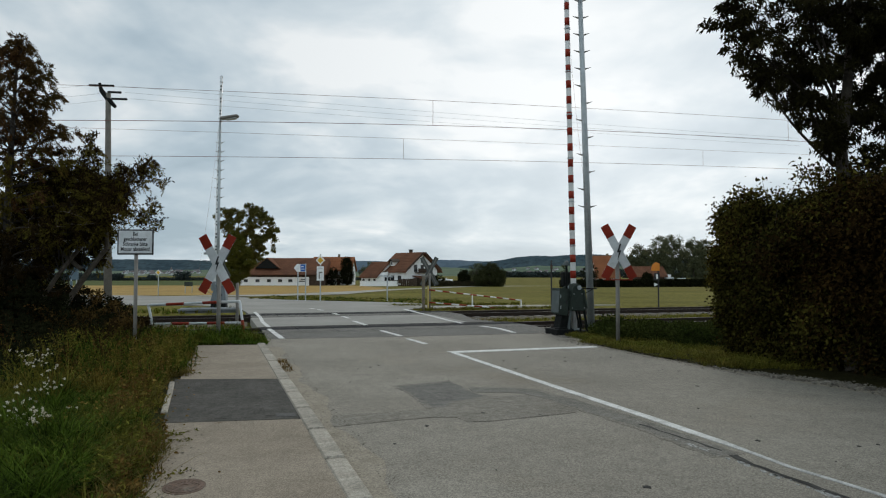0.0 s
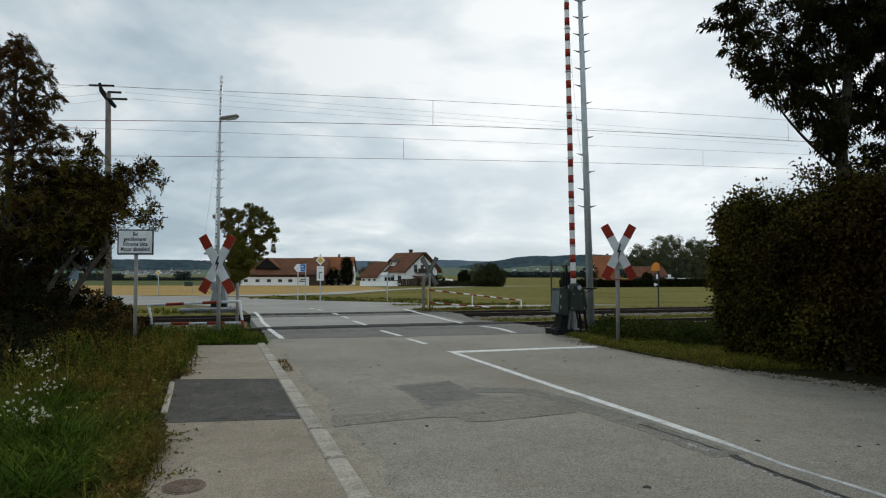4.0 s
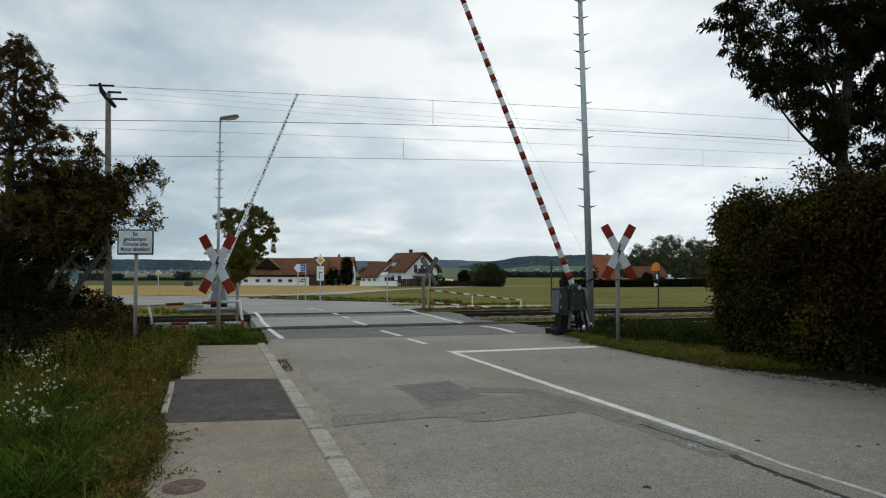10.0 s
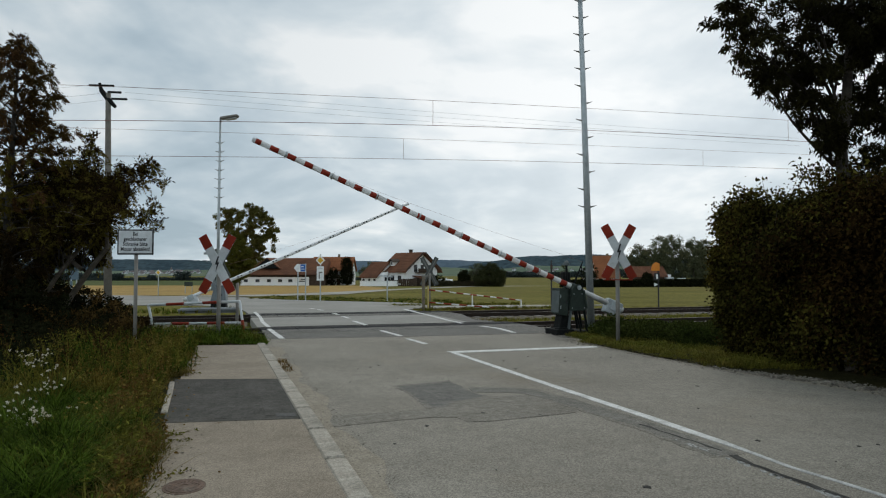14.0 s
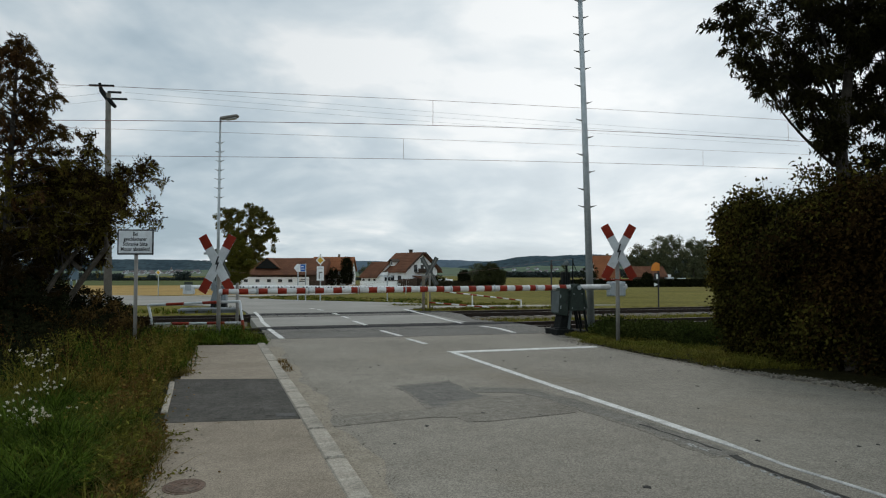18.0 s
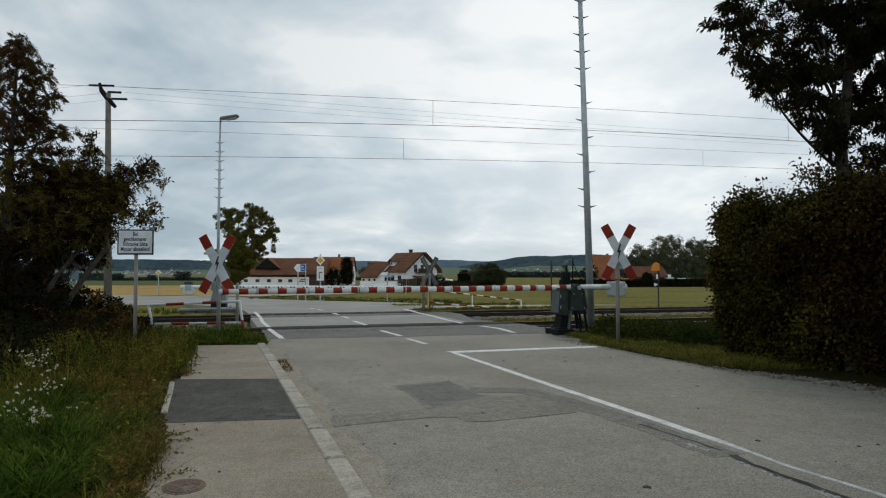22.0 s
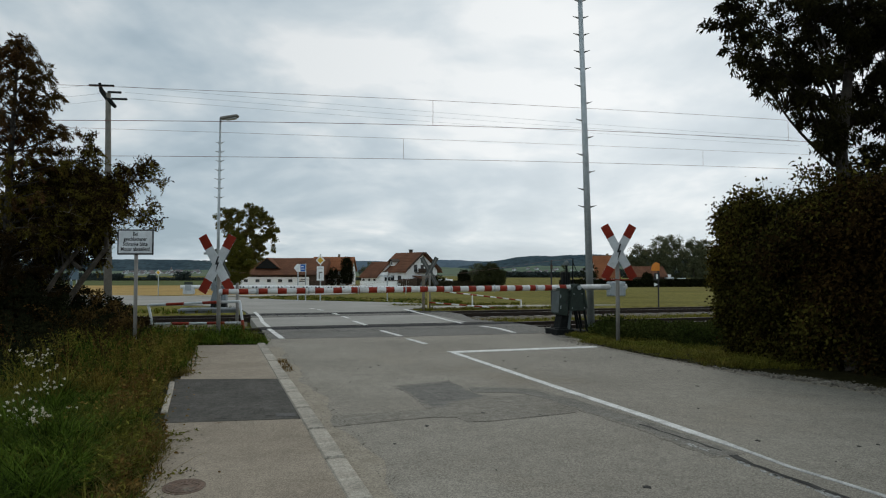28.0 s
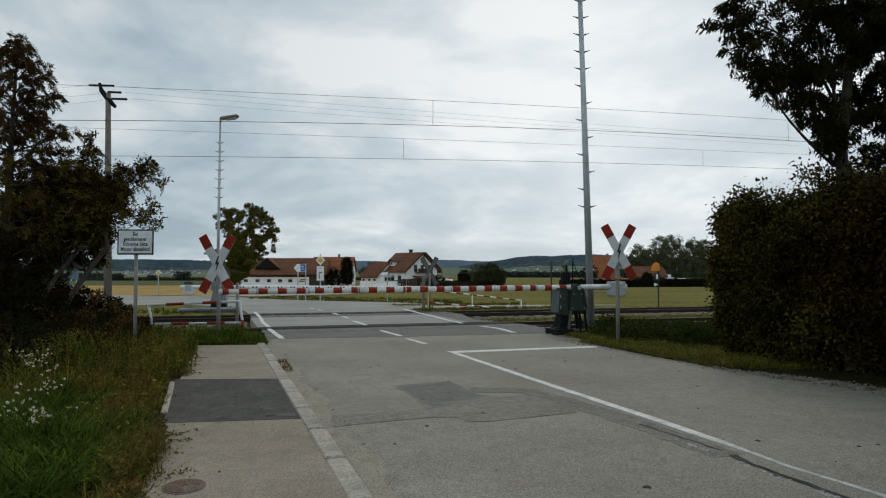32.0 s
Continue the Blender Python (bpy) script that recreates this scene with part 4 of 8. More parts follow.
def make_barrier(m, way, length, period, z, label, seen_front):
    """A lifting barrier; the boom lies along local x * way, its axle at height z."""
    t = thing("level_crossing_barrier", m, label, "barrier")
    green = "green_metal" if seen_front else "grey_metal"
    (make_near_drive if seen_front else make_far_drive)(t, z, green)
    part("axle", tube([(0.06, -0.30, z), (0.06, 0.36, z)], 0.05, 12), "steel", t)

    # the boom, in its own space about the axle
    r0, r1 = (0.066, 0.056)
    boom = part("boom", tube([(-way * (1.46 if seen_front else 1.30), 0, 0), (0, 0, 0), (way * length, 0, 0)], [0.072, r0, r1], 16), "boom_white" if seen_front else "white", t, "white tubular barrier boom" if not seen_front else "white barrier boom with red bands", True)
    if seen_front:
        x = 0.22
        while x < length - 0.12:
            r = r0 + (r1 - r0) * x / length + 0.003
            part("red_band", tube([(way * x, 0, 0), (way * min(x + period * 0.48, length - 0.02), 0, 0)], r, 16), "red", boom, "", True)
            x += period
        k = 0
        x = 1.0
        while x < length:
            part("clamp", tube([(way * x, 0, 0), (way * (x + 0.03), 0, 0)], r0 + 0.004, 14), "steel", boom)
            part("wire_hook", box(way * x, 0, 0.075, 0.010, 0.010, 0.035), "steel", boom)
            part("wire_hook", box(way * x, 0, -0.075, 0.010, 0.010, 0.035), "steel", boom)
            x += 1.06
    else:
        x = 0.5
        while x < length - 0.1:
            for d in (0.0, 0.13):
                part("reflector", box(way * (x + d), -0.062, -0.005, 0.062, 0.012, 0.06, 0.004), "black", boom)
            part("clamp", tube([(way * (x + 0.3), 0, 0), (way * (x + 0.33), 0, 0)], r0 + 0.003, 14), "white_dull", boom)
            x += 0.50
    part("end_cap", tube([(way * length, 0, 0), (way * (length + 0.05), 0, 0)], [r1 + 0.008, r1 - 0.01], 14), "white_dull", boom)
    weight = box(-way * 0.98, 0.0, -0.13, 0.42, 0.30, 0.34, 0.03) if not seen_front else box(-way * 1.20, 0.03, -0.05, 0.44, 0.20, 0.36, 0.02)
    part("counterweight", weight, "steel" if seen_front else "white_dull", boom, "pale grey counterweight box")
    part("weight_bracket", box(-way * (1.20 if seen_front else 0.98), -0.17 if not seen_front else -0.075, -0.02, 0.24, 0.03, 0.22, 0.008), "steel", boom)
    part("hub", box(0, 0.0, 0.0, 0.20, 0.20, 0.17, 0.03), green, boom)
    king = part("king_post", tube([(-way * 0.03, 0.10, 0.0), (-way * 0.05, 0.10, 0.70)], [0.024, 0.014], 8), "base_black" if seen_front else green, boom, "dark braced mast of the stay wire")
    if not seen_front:
        part("brace", tube([(way * 0.09, 0.10, 0.05), (way * 0.08, 0.10, 0.58)], [0.034, 0.028], 8), green, king)
        part("pulley", tube([(-way * 0.14, 0.07, 0.46), (-way * 0.14, 0.13, 0.46)], 0.085, 14), green, king, "round stay wire pulley")
    part("brace", tube([(-way * 0.30, 0.10, 0.08), (-way * 0.05, 0.10, 0.60)], 0.010, 6), "base_black" if seen_front else green, king)
    stay = [(-way * 0.05, 0.10, 0.69)]
    for k in range(1, 9):
        s = k / 8
        stay.append((way * (length * 0.74 * s - 0.1 * (1 - s)), 0.10 * (1 - s), 0.66 * (1 - s) ** 1.25 + 0.07))
    part("stay_wire", tube(stay, 0.002 if seen_front else 0.003, 5), "wire", boom)
    return boom


near_barrier_boom = make_barrier(RP(8.06, 14.40, 0.0), -1, 8.06, 0.385, 1.10, "dark green crossing barrier with a red and white boom", True)
far_barrier_boom = make_barrier(RP(-0.20, 28.55, -0.02, -9), 1, 8.52, 0.5, 1.07, "blue-grey crossing barrier with a white boom beyond the tracks", False)


# ---- signs, posts, fences ----
def make_crossbuck(m, height, arm, label, wide=0.19):
    t = thing("crossbuck_sign", m, label, "crossing sign", "crossbucks at the level crossing")
    part("post", tube([(0, 0, -0.3), (0, 0, height - 0.08)], 0.042, 12), "post_grey", t, "", True)
    part("bracket", box(0, -0.05, height, 0.10, 0.05, 0.30, 0.008), "steel", t)
    for s, y in ((1, -0.085), (-1, -0.097)):
        tilt = pose(0, y, height, 0, s * 29.0, 0)
        b = part("cross_bar", box(0, 0, 0, wide, 0.012, arm, 0.003, tilt), "white_dull", t, "white board")
        for e in (1, -1):
            part("red_end", box(0, -0.008, e * (arm / 2 - 0.108 * arm), wide + 0.002, 0.008, 0.216 * arm, 0.002, tilt), "red", b, "red end")
    bolt = prism([(0.02, 0.17), (-0.045, -0.01), (0.0, -0.01), (-0.03, -0.17), (0.05, 0.035), (0.008, 0.035), (0.045, 0.17)], 0, 0.006)
    bolt.transform(Matrix(((1, 0, 0, 0), (0, 0, -1, -0.108), (0, 1, 0, height), (0, 0, 0, 1))))
    part("lightning_arrow", bolt, "black", t, "black lightning arrow")
    return t


make_crossbuck(pose(3.63, 14.0, 0.0, 0, 0, 4), 1.875, 1.25, "red and white crossbuck on a grey post beside the mast", 0.176)
red_strip_of = bpy.data.objects["crossbuck_sign"]
part("red_strip", box(-0.02, -0.11, 1.30, 0.62, 0.02, 0.022, 0.003), "red", red_strip_of, "thin red strip below the cross")
t = make_crossbuck(pose(-4.76, 14.3, 0.0, 0, 0, -6), 1.63, 1.36, "red and white crossbuck on a grey post before the railing")
part("cap_plate", box(-0.26, 0.0, 1.86, 0.16, 0.05, 0.05, 0.01), "steel", t)


def make_crossbuck_back(m, height, arm, label):
    t = thing("crossbuck_sign", m, label, "crossing sign", "crossbucks at the level crossing")
    part("post", tube([(0, 0, -0.3), (0, 0, height - 0.08)], 0.042, 12), "post_grey", t, "", True)
    for s, y in ((1, 0.085), (-1, 0.097)):
        tilt = pose(0, y, height, 0, s * 29.0, 0)
        b = part("cross_bar", box(0, 0, 0, 0.18, 0.012, arm, 0.003, tilt), "board_back", t, "grey back of a board")
        part("stiffener", box(0, -0.012, 0, 0.03, 0.012, arm * 0.9, 0.0, tilt), "post_grey", b)
    return t


make_crossbuck_back(pose(-0.55, 27.6, -0.03, 0, 0, 8), 1.58, 1.3, "crossbuck beyond the tracks seen from its grey back")
make_crossbuck_back(pose(-9.12, 27.6, -0.03, 0, 0, -8), 1.92, 1.3, "crossbuck by the far barrier seen from its grey back")


def text_mesh(words, size, mat, m, parent, width=None):
    cu = bpy.data.curves.new("lettering", "FONT")
    cu.body, cu.size, cu.align_x, cu.extrude = words, size, "CENTER", 0.0015
    cu.offset = size * 0.018
    ob = bpy.data.objects.new("lettering", cu)
    scene.collection.objects.link(ob)
    bpy.context.view_layer.update()
    me = bpy.data.meshes.new_from_object(ob.evaluated_get(bpy.context.evaluated_depsgraph_get()))
    bpy.data.objects.remove(ob)
    me.materials.clear()
    me.materials.append(M[mat])
    if width:
        xs = [v.co.x for v in me.vertices]
        me.transform(Matrix.Diagonal((width / (max(xs) - min(xs)), 1, 1, 1)))
    me.transform(m)
    out = new("lettering", me)
    out.parent = parent
    return out


def make_notice():
    t = thing("notice_sign", pose(-5.385, 11.8, 0.0, 0, 0, 6), "white rectangular notice with black German text on a steel post", "sign")
    part("post", tube([(0, 0, -0.3), (0, 0, 2.15)], 0.032, 12), "post_grey", t, "", True)
    plate = part("plate", box(0, -0.05, 1.975, 0.565, 0.02, 0.398, 0.008), "white_dull", t, "white enamelled board")
    part("border", box(0, -0.044, 1.975, 0.612, 0.02, 0.445, 0.01), "black", plate, "thin black rim")
    for words, z, w in (("Bei", 2.085, 0.080), ("geschlossener", 1.997, 0.39), ("Schranke bitte", 1.909, 0.415), ("Motor abstellen!", 1.821, 0.485)):
        text_mesh(words, 0.094, "black", pose(0, -0.0615, z, 90, 0, 0), plate, w)
    for z in (1.90, 2.08):
        part("clamp", box(0, -0.01, z, 0.12, 0.08, 0.03, 0.005), "steel", t)


make_notice()


def banded_bar(name, a, b, r, mats, step, parent, start=0):
    """A rail painted in bands along its length."""
    a, b = Vector(a), Vector(b)
    bar = part(name, tube([a, b], r, 10), mats[0], parent, "", True)
    n = max(1, round((b - a).length / step))
    for k in range(n):
        if (k + start) % 2:
            part("red_band", tube([a.lerp(b, k / n), a.lerp(b, (k + 1) / n)], r + 0.003, 10), mats[1], bar, "", True)
    return bar


def make_railing_near():
    t = thing("guard_railing", pose(-5.5, 14.9, 0.0), "low red and white tubular guard railing in the grass", "railing")
    banded_bar("rail", (-1.12, 0.25, 0.72), (1.02, -0.05, 0.82), 0.030, ("white_dull", "red"), 0.43, t, 0)
    banded_bar("rail", (-0.98, 0.25, 0.30), (1.10, -0.05, 0.35), 0.028, ("white_dull", "red"), 0.42, t, 0)
    part("post", tube([(-1.12, 0.25, 0.72), (-1.05, 0.25, 0.40), (-1.02, 0.25, -0.2)], 0.030, 10), "white_dull", t, "", True)
    banded_bar("post", (1.02, -0.05, 0.82), (1.14, -0.05, 0.0), 0.030, ("white_dull", "red"), 0.42, t, 0)
    part("post", tube([(0.92, 0.1, -0.2), (0.92, 0.1, 1.22)], 0.035, 10), "post_grey", t, "grey steel post", True)


def make_railing_far():
    t = thing("guard_railing", pose(0, 0, 0), "red and white tubular guard railing beyond the tracks", "railing")
    banded_bar("rail", (-0.62, 27.4, 0.80), (3.48, 30.0, 0.27), 0.027, ("white", "red"), 0.34, t, 1)
    banded_bar("rail", (-0.62, 27.4, 0.29), (2.25, 28.2, 0.02), 0.027, ("white", "red"), 0.34, t, 1)
    part("post", tube([(3.48, 30.0, -0.2), (3.48, 30.0, 0.28)], 0.03, 10), "white", t)
    part("post", tube([(1.245, 28.58, -0.2), (1.245, 28.58, 0.56)], 0.03, 10), "white", t)
    g = thing("barrier_rest_post", pose(-0.70, 27.3, -0.03), "weathered timber and yellow post holding the boom tip", "post")
    part("post", box(-0.09, 0, 0.62, 0.12, 0.14, 1.5, 0.01), "timber_post", g)
    part("post", tube([(0.10, -0.02, -0.1), (0.10, -0.02, 1.0)], 0.036, 10), "yellow_faded", g, "faded yellow tube")
    part("fork", box(0.0, 0, 1.38, 0.34, 0.06, 0.08, 0.01), "post_grey", g)


make_railing_near()
make_railing_far()


def make_mast(m, height, r0, r1, lean, pegs, label, lamp):
    """A tapered steel lamp mast with climbing pegs."""
    t = thing("lamp_mast", m, label, "lamp post")
    top = Vector((lean, 0, height))
    mast = part("mast", tube([(0, 0, -0.5), top * 0.5, top], [r0, (r0 + r1) / 2, r1], 14), "steel", t, "", True)
    for z, l, r in pegs:
        x, rad = lean * z / height, r0 + (r1 - r0) * z / height
        for s, on in ((-1, l), (1, r)):
            if on:
                bm = tube([(x + s * rad * 0.7, 0, z - 0.025), (x + s * (rad + 0.07), 0, z)], [0.024, 0.016], 6)
                bm = tube([(x + s * (rad + 0.07), 0, z), (x + s * (rad + 0.15), 0, z + 0.025)], [0.014, 0.006], 6, bm)
                part("climbing_peg", bm, "post_grey", mast)
    if lamp:
        head = part("lamp_head", box(0, 0, 0, 0.74, 0.26, 0.12, 0.04, pose(lean + 0.38, -0.05, height + 0.04, 0, -9, 0)), "post_grey", t, "grey slanting street lamp head")
        part("lamp_cover", box(0, 0, 0, 0.44, 0.2, 0.06, 0.02, pose(lean + 0.46, -0.05, height - 0.03, 0, -9, 0)), "lamp_glass", head)
    return t


near_pegs = []
for k in range(13):
    both = k in (0, 8, 9, 10, 11, 12)
    near_pegs.append((3.20 + 0.445 * k, both or k % 2 == 1, both or k % 2 == 0))
make_mast(pose(3.77, 17.1, -0.05), 9.6, 0.099, 0.055, -0.26, near_pegs, "tall tapered galvanised steel mast with climbing pegs", False)
make_mast(pose(-9.05, 27.0, -0.02), 7.75, 0.07, 0.042, 0.04, [(4.55 + 0.37 * k, True, True) for k in range(7)], "slim steel street lamp with climbing pegs beyond the tracks", True)


def make_utility_pole():
    t = thing("utility_pole", pose(-18.1, 36.2, -0.03), "concrete power line pole with staggered dark cross-arms", "utility pole")
    part("pole", tube([(0.10, 0, -0.5), (0.0, 0, 5.5), (-0.10, 0, 11.3)], [0.21, 0.17, 0.13], 14), "pole", t, "", True)
    part("arm", tube([(-0.57, 0, 11.85), (-0.47, 0, 11.45), (-0.04, 0, 10.9), (0.31, 0, 10.55)], [0.08, 0.13, 0.15, 0.09], 8), "base_black", t, "dark slanting bracket")
    for x0, x1, z in ((-1.14, 0.20, 11.74), (-0.12, 0.60, 11.37), (0.10, 0.93, 11.0)):
        part("insulator", tube([(x0, 0, z), (x1, 0.0, z - 0.03)], [0.062, 0.062], 8), "base_black", t)


make_utility_pole()


def sag_wire(bm, a, b, drop, r, n=16):
    a, b = Vector(a), Vector(b)
    pts = []
    for k in range(n + 1):
        s = k / n
        p = a.lerp(b, s)
        p.z -= 4 * drop * s * (1 - s)
        pts.append(p)
    return tube(pts, r, 5, bm)


def make_overhead(v, carrier, contact, droppers, label):
    """Overhead line over one track: heights at three places along it, and the droppers between."""
    t = thing("overhead_line", RP(0, v, 0), label, "overhead wire", "overhead lines of the railway")

    def height(line, u):
        (a, za), (b, zb), (c, zc) = line
        u = min(max(u, -16.0), 40.0)
        return za * (u - b) * (u - c) / ((a - b) * (a - c)) + zb * (u - a) * (u - c) / ((b - a) * (b - c)) + zc * (u - a) * (u - b) / ((c - a) * (c - b))

    for name, line, r in (("carrier_wire", carrier, 0.005), ("contact_wire", contact, 0.0075)):
        part(name, tube([(u, 0, height(line, u)) for u in range(-60, 81, 2)], r, 6), "wire", t)
    for u in droppers:
        part("dropper", tube([(u, 0, height(contact, u)), (u, 0, height(carrier, u))], 0.006, 5), "wire", t)


make_overhead(17.7, [(-3.61, 5.87), (5.61, 6.26), (18.24, 6.63)], [(-3.59, 5.03), (5.61, 5.56), (18.22, 5.94)], (-7.0, 5.61, 18.2, 31.0), "overhead wires above the near track")
make_overhead(23.6, [(-4.47, 6.03), (6.37, 6.38), (19.63, 6.74)], [(-3.89, 5.17), (6.33, 5.63), (19.62, 6.06)], (-7.0, 6.35, 19.6, 33.0), "overhead wires above the far track")


def make_power_lines():
    t = new("power_line")
    tagged(t, "thin sagging aluminium power line wires from the pole", "power line")
    for a, b, drop in (((-17.7, 36.2, 11.68), (24.0, 45, 10.6), 0.12), ((-17.3, 36.2, 11.32), (24.0, 45, 10.36), 0.12), ((-17.0, 36.2, 10.97), (24.0, 45, 10.1), 0.12),
                       ((-19.1, 36.2, 11.72), (-60, 30, 11.2), 1.4), ((-18.2, 36.2, 11.3), (-60, 30, 10.2), 1.4), ((-17.9, 36.2, 10.95), (-60, 30, 9.4), 1.4)):
        part("wire", sag_wire(None, a, b, drop, 0.006), "wire_grey", t)


make_power_lines()


def plate_sign(name, m, posts, plates, label, category="sign", post="steel"):
    """Posts (x, height) and flat plates (outline, mat, proud, label) facing the road."""
    t = thing(name, m, label, category)
    for x, h in posts:
        part("post", tube([(x, 0.04, -0.3), (x, 0.04, h)], 0.035, 8), post, t)
    for outline, mat, y, text in plates:
        own = prism(outline, 0, 0.02)
        own.transform(Matrix(((1, 0, 0, 0), (0, 0, -1, -y), (0, 1, 0, 0), (0, 0, 0, 1))))
        part("plate", own, mat, t, text)
    return t


def rect(x0, x1, z0, z1):
    return [(x0, z0), (x1, z0), (x1, z1), (x0, z1)]


def diamond(x, z, r):
    return [(x - r, z), (x, z - r), (x + r, z), (x, z + r)]


plate_sign("direction_sign", pose(-7.75, 36.6, -0.03), [(-0.15, 1.95), (0.27, 2.05)],
           [([(-0.36, 1.80), (-0.20, 1.60), (0.27, 1.60), (0.27, 2.02), (-0.20, 2.02)], "white", 0.0, "white arrow board"), (rect(0.0, 0.26, 1.62, 2.00), "blue", 0.01, "blue field"), (rect(0.03, 0.17, 1.86, 1.90), "white", 0.014, "white bar"), (rect(0.05, 0.22, 1.73, 1.765), "white", 0.014, "white bar"), (rect(-0.20, -0.06, 1.84, 1.875), "white_dull", 0.01, "grey bar"), (rect(-0.22, -0.06, 1.74, 1.775), "white_dull", 0.01, "grey bar"), (rect(-0.08, 0.24, 1.05, 1.10), "black", 0.0, "dark strip")],
           "white and blue arrow direction sign on two posts")
plate_sign("priority_sign", pose(-6.62, 36.3, -0.03), [(0.0, 2.55)],
           [(diamond(0, 2.22, 0.26), "white", 0.0, "white diamond"), (diamond(0, 2.22, 0.17), "yellow", 0.012, "yellow centre"), (rect(-0.19, 0.19, 1.13, 1.90), "white", 0.0, "white supplementary board"), (rect(-0.08, -0.02, 1.22, 1.60), "post_grey", 0.012, "grey route drawing"), (rect(-0.02, 0.12, 1.54, 1.60), "post_grey", 0.012, "grey route drawing"), (rect(-0.12, 0.12, 1.74, 1.80), "white_dull", 0.012, "grey bar")],
           "yellow priority road diamond above a white board")
plate_sign("priority_sign", pose(-20.1, 47.5, -0.03), [(0.0, 1.75)], [(diamond(0, 1.60, 0.21), "white", 0.0, "white diamond"), (diamond(0, 1.60, 0.13), "yellow", 0.012, "yellow centre")], "small yellow priority diamond on a post by the stubble field")
plate_sign("field_board", pose(-22.3, 59.0, -0.1), [(-0.3, 0.9), (0.3, 0.9)], [(rect(-0.36, 0.36, 0.52, 0.90), "green_metal", 0.0, "dark green board")], "small dark green board on two posts in the field")
plate_sign("waymark_sign", pose(-2.98, 36.0, -0.03), [(0.0, 1.62)], [(rect(-0.32, 0.05, 1.42, 1.58), "white", 0.0, "white finger board")], "small white finger sign on a slim post")
plate_sign("railway_board", pose(9.85, 31.0, -0.03), [(0.08, 1.95)],
           [([(-0.26, 1.62), (0.13, 1.62), (0.13, 1.95), (-0.05, 2.02), (-0.20, 1.90), (-0.26, 1.72)], "orange", 0.0, "orange angular board"), (rect(-0.13, 0.13, 1.18, 1.52), "black", 0.0, "black number board"), (rect(-0.04, 0.04, 1.24, 1.46), "white", 0.012, "white bar"), ([(-0.13, 0.90), (0.05, 0.99), (-0.13, 1.08)], "white", 0.0, "white triangle")],
           "orange railway board with black plates on a dark post", "railway sign", "black")
for x, y in ((-21.5, 36.5), (-20.35, 36.8)):
    plate_sign("direction_sign", pose(x, y, -0.03), [(0.0, 1.65), (0.30, 1.65)], [(rect(-0.12, 0.42, 1.18, 1.64), "pale_blue", 0.0, "faded blue board"), (rect(-0.04, 0.1, 0.75, 1.1), "pale_blue", 0.0, "faded blue board")], "faded blue direction sign behind the shrubs")
hut = thing("hut", pose(67.6, 203.0, gz(67.6, 203.0), 0, 0, 8), "small white hut beside the low shed", "hut")
part("wall", box(0, 0, 1.5, 1.7, 1.5, 3.0, 0.03), "wall", hut)
part("roof", box(0, 0, 3.04, 1.9, 1.7, 0.10, 0.02), "white_dull", hut)
stack = thing("covered_stack", pose(72.4, 203.0, gz(72.4, 203.0), 0, 0, -4), "low stack under a white sheet before the grove", "stack")
part("sheet", upright([(-1.6, 0.0), (1.6, 0.0), (1.5, 1.5), (0.7, 1.95), (-0.8, 1.9), (-1.5, 1.45)], -0.6, 0.6), "wall", stack)
plate_sign("marker_post", pose(5.0, 31.0, -0.03), [(0.0, 2.1)], [(rect(-0.05, 0.05, 1.7, 1.9), "timber", 0.0, "dark plate")], "slim dark marker post beside the railway", "post", "black")


slab = thing("concrete_slab", RP(-0.72, 27.4, -0.2), "flat grey concrete slab beside the far barrier", "slab")
part("slab", box(0.38, 0, 0.15, 2.1, 1.2, 0.36, 0.02), "slab_grey", slab)
part("slab_edge", box(0.38, -0.62, 0.29, 2.16, 0.08, 0.08, 0.01), "slab_grey", slab)


# ---- farms and distance ----
def window(parent, m, w, h, mat="timber"):
    """A window on a wall: m places its centre, local -y looks out."""
    f = part("window", box(0, 0.0, 0, w, 0.10, h, 0.0, m), mat, parent)
    for s in (-1, 1):
        part("pane", box(s * w * 0.235, -0.052, 0, w * 0.40, 0.02, h * 0.84, 0.0, m), "pane", f)
    part("sill", box(0, -0.09, -h / 2 - 0.05, w + 0.16, 0.14, 0.07, 0.0, m), "white", f)


def gable(L, W, eave, ridge, over=0.5, gab=0.6, thick=0.22):
    """The wall block and the roof of a house whose ridge runs along x."""
    walls = profile([(-W / 2, -0.6), (W / 2, -0.6), (W / 2, eave), (0, ridge), (-W / 2, eave)], -L / 2, L / 2)
    s = (ridge - eave) / (W / 2)
    o = W / 2 + over
    lo = eave - s * over
    roof = profile([(-o, lo), (0, ridge), (o, lo), (o, lo + thick), (0, ridge + thick * 1.25), (-o, lo + thick)], -L / 2 - gab, L / 2 + gab)
    return walls, roof


def tile_courses(parent, L, W, eave, ridge, over, gab, mat, step=0.55):
    """Overlapping courses of tiles as thin raised strips on both slopes."""
    s = (ridge - eave) / (W / 2)
    n = int((W / 2 + over) / step)
    ang = math.degrees(math.atan(s))
    for side in (-1, 1):
        for k in range(n):
            d = (k + 0.5) * step
            z = ridge - s * d + 0.30
            part("tile_course", box(0, 0, 0, L + 2 * gab, step * 1.25, 0.05, 0.0, pose(0, side * d, z, -side * ang + side * 3.0, 0, 0)), mat, parent)


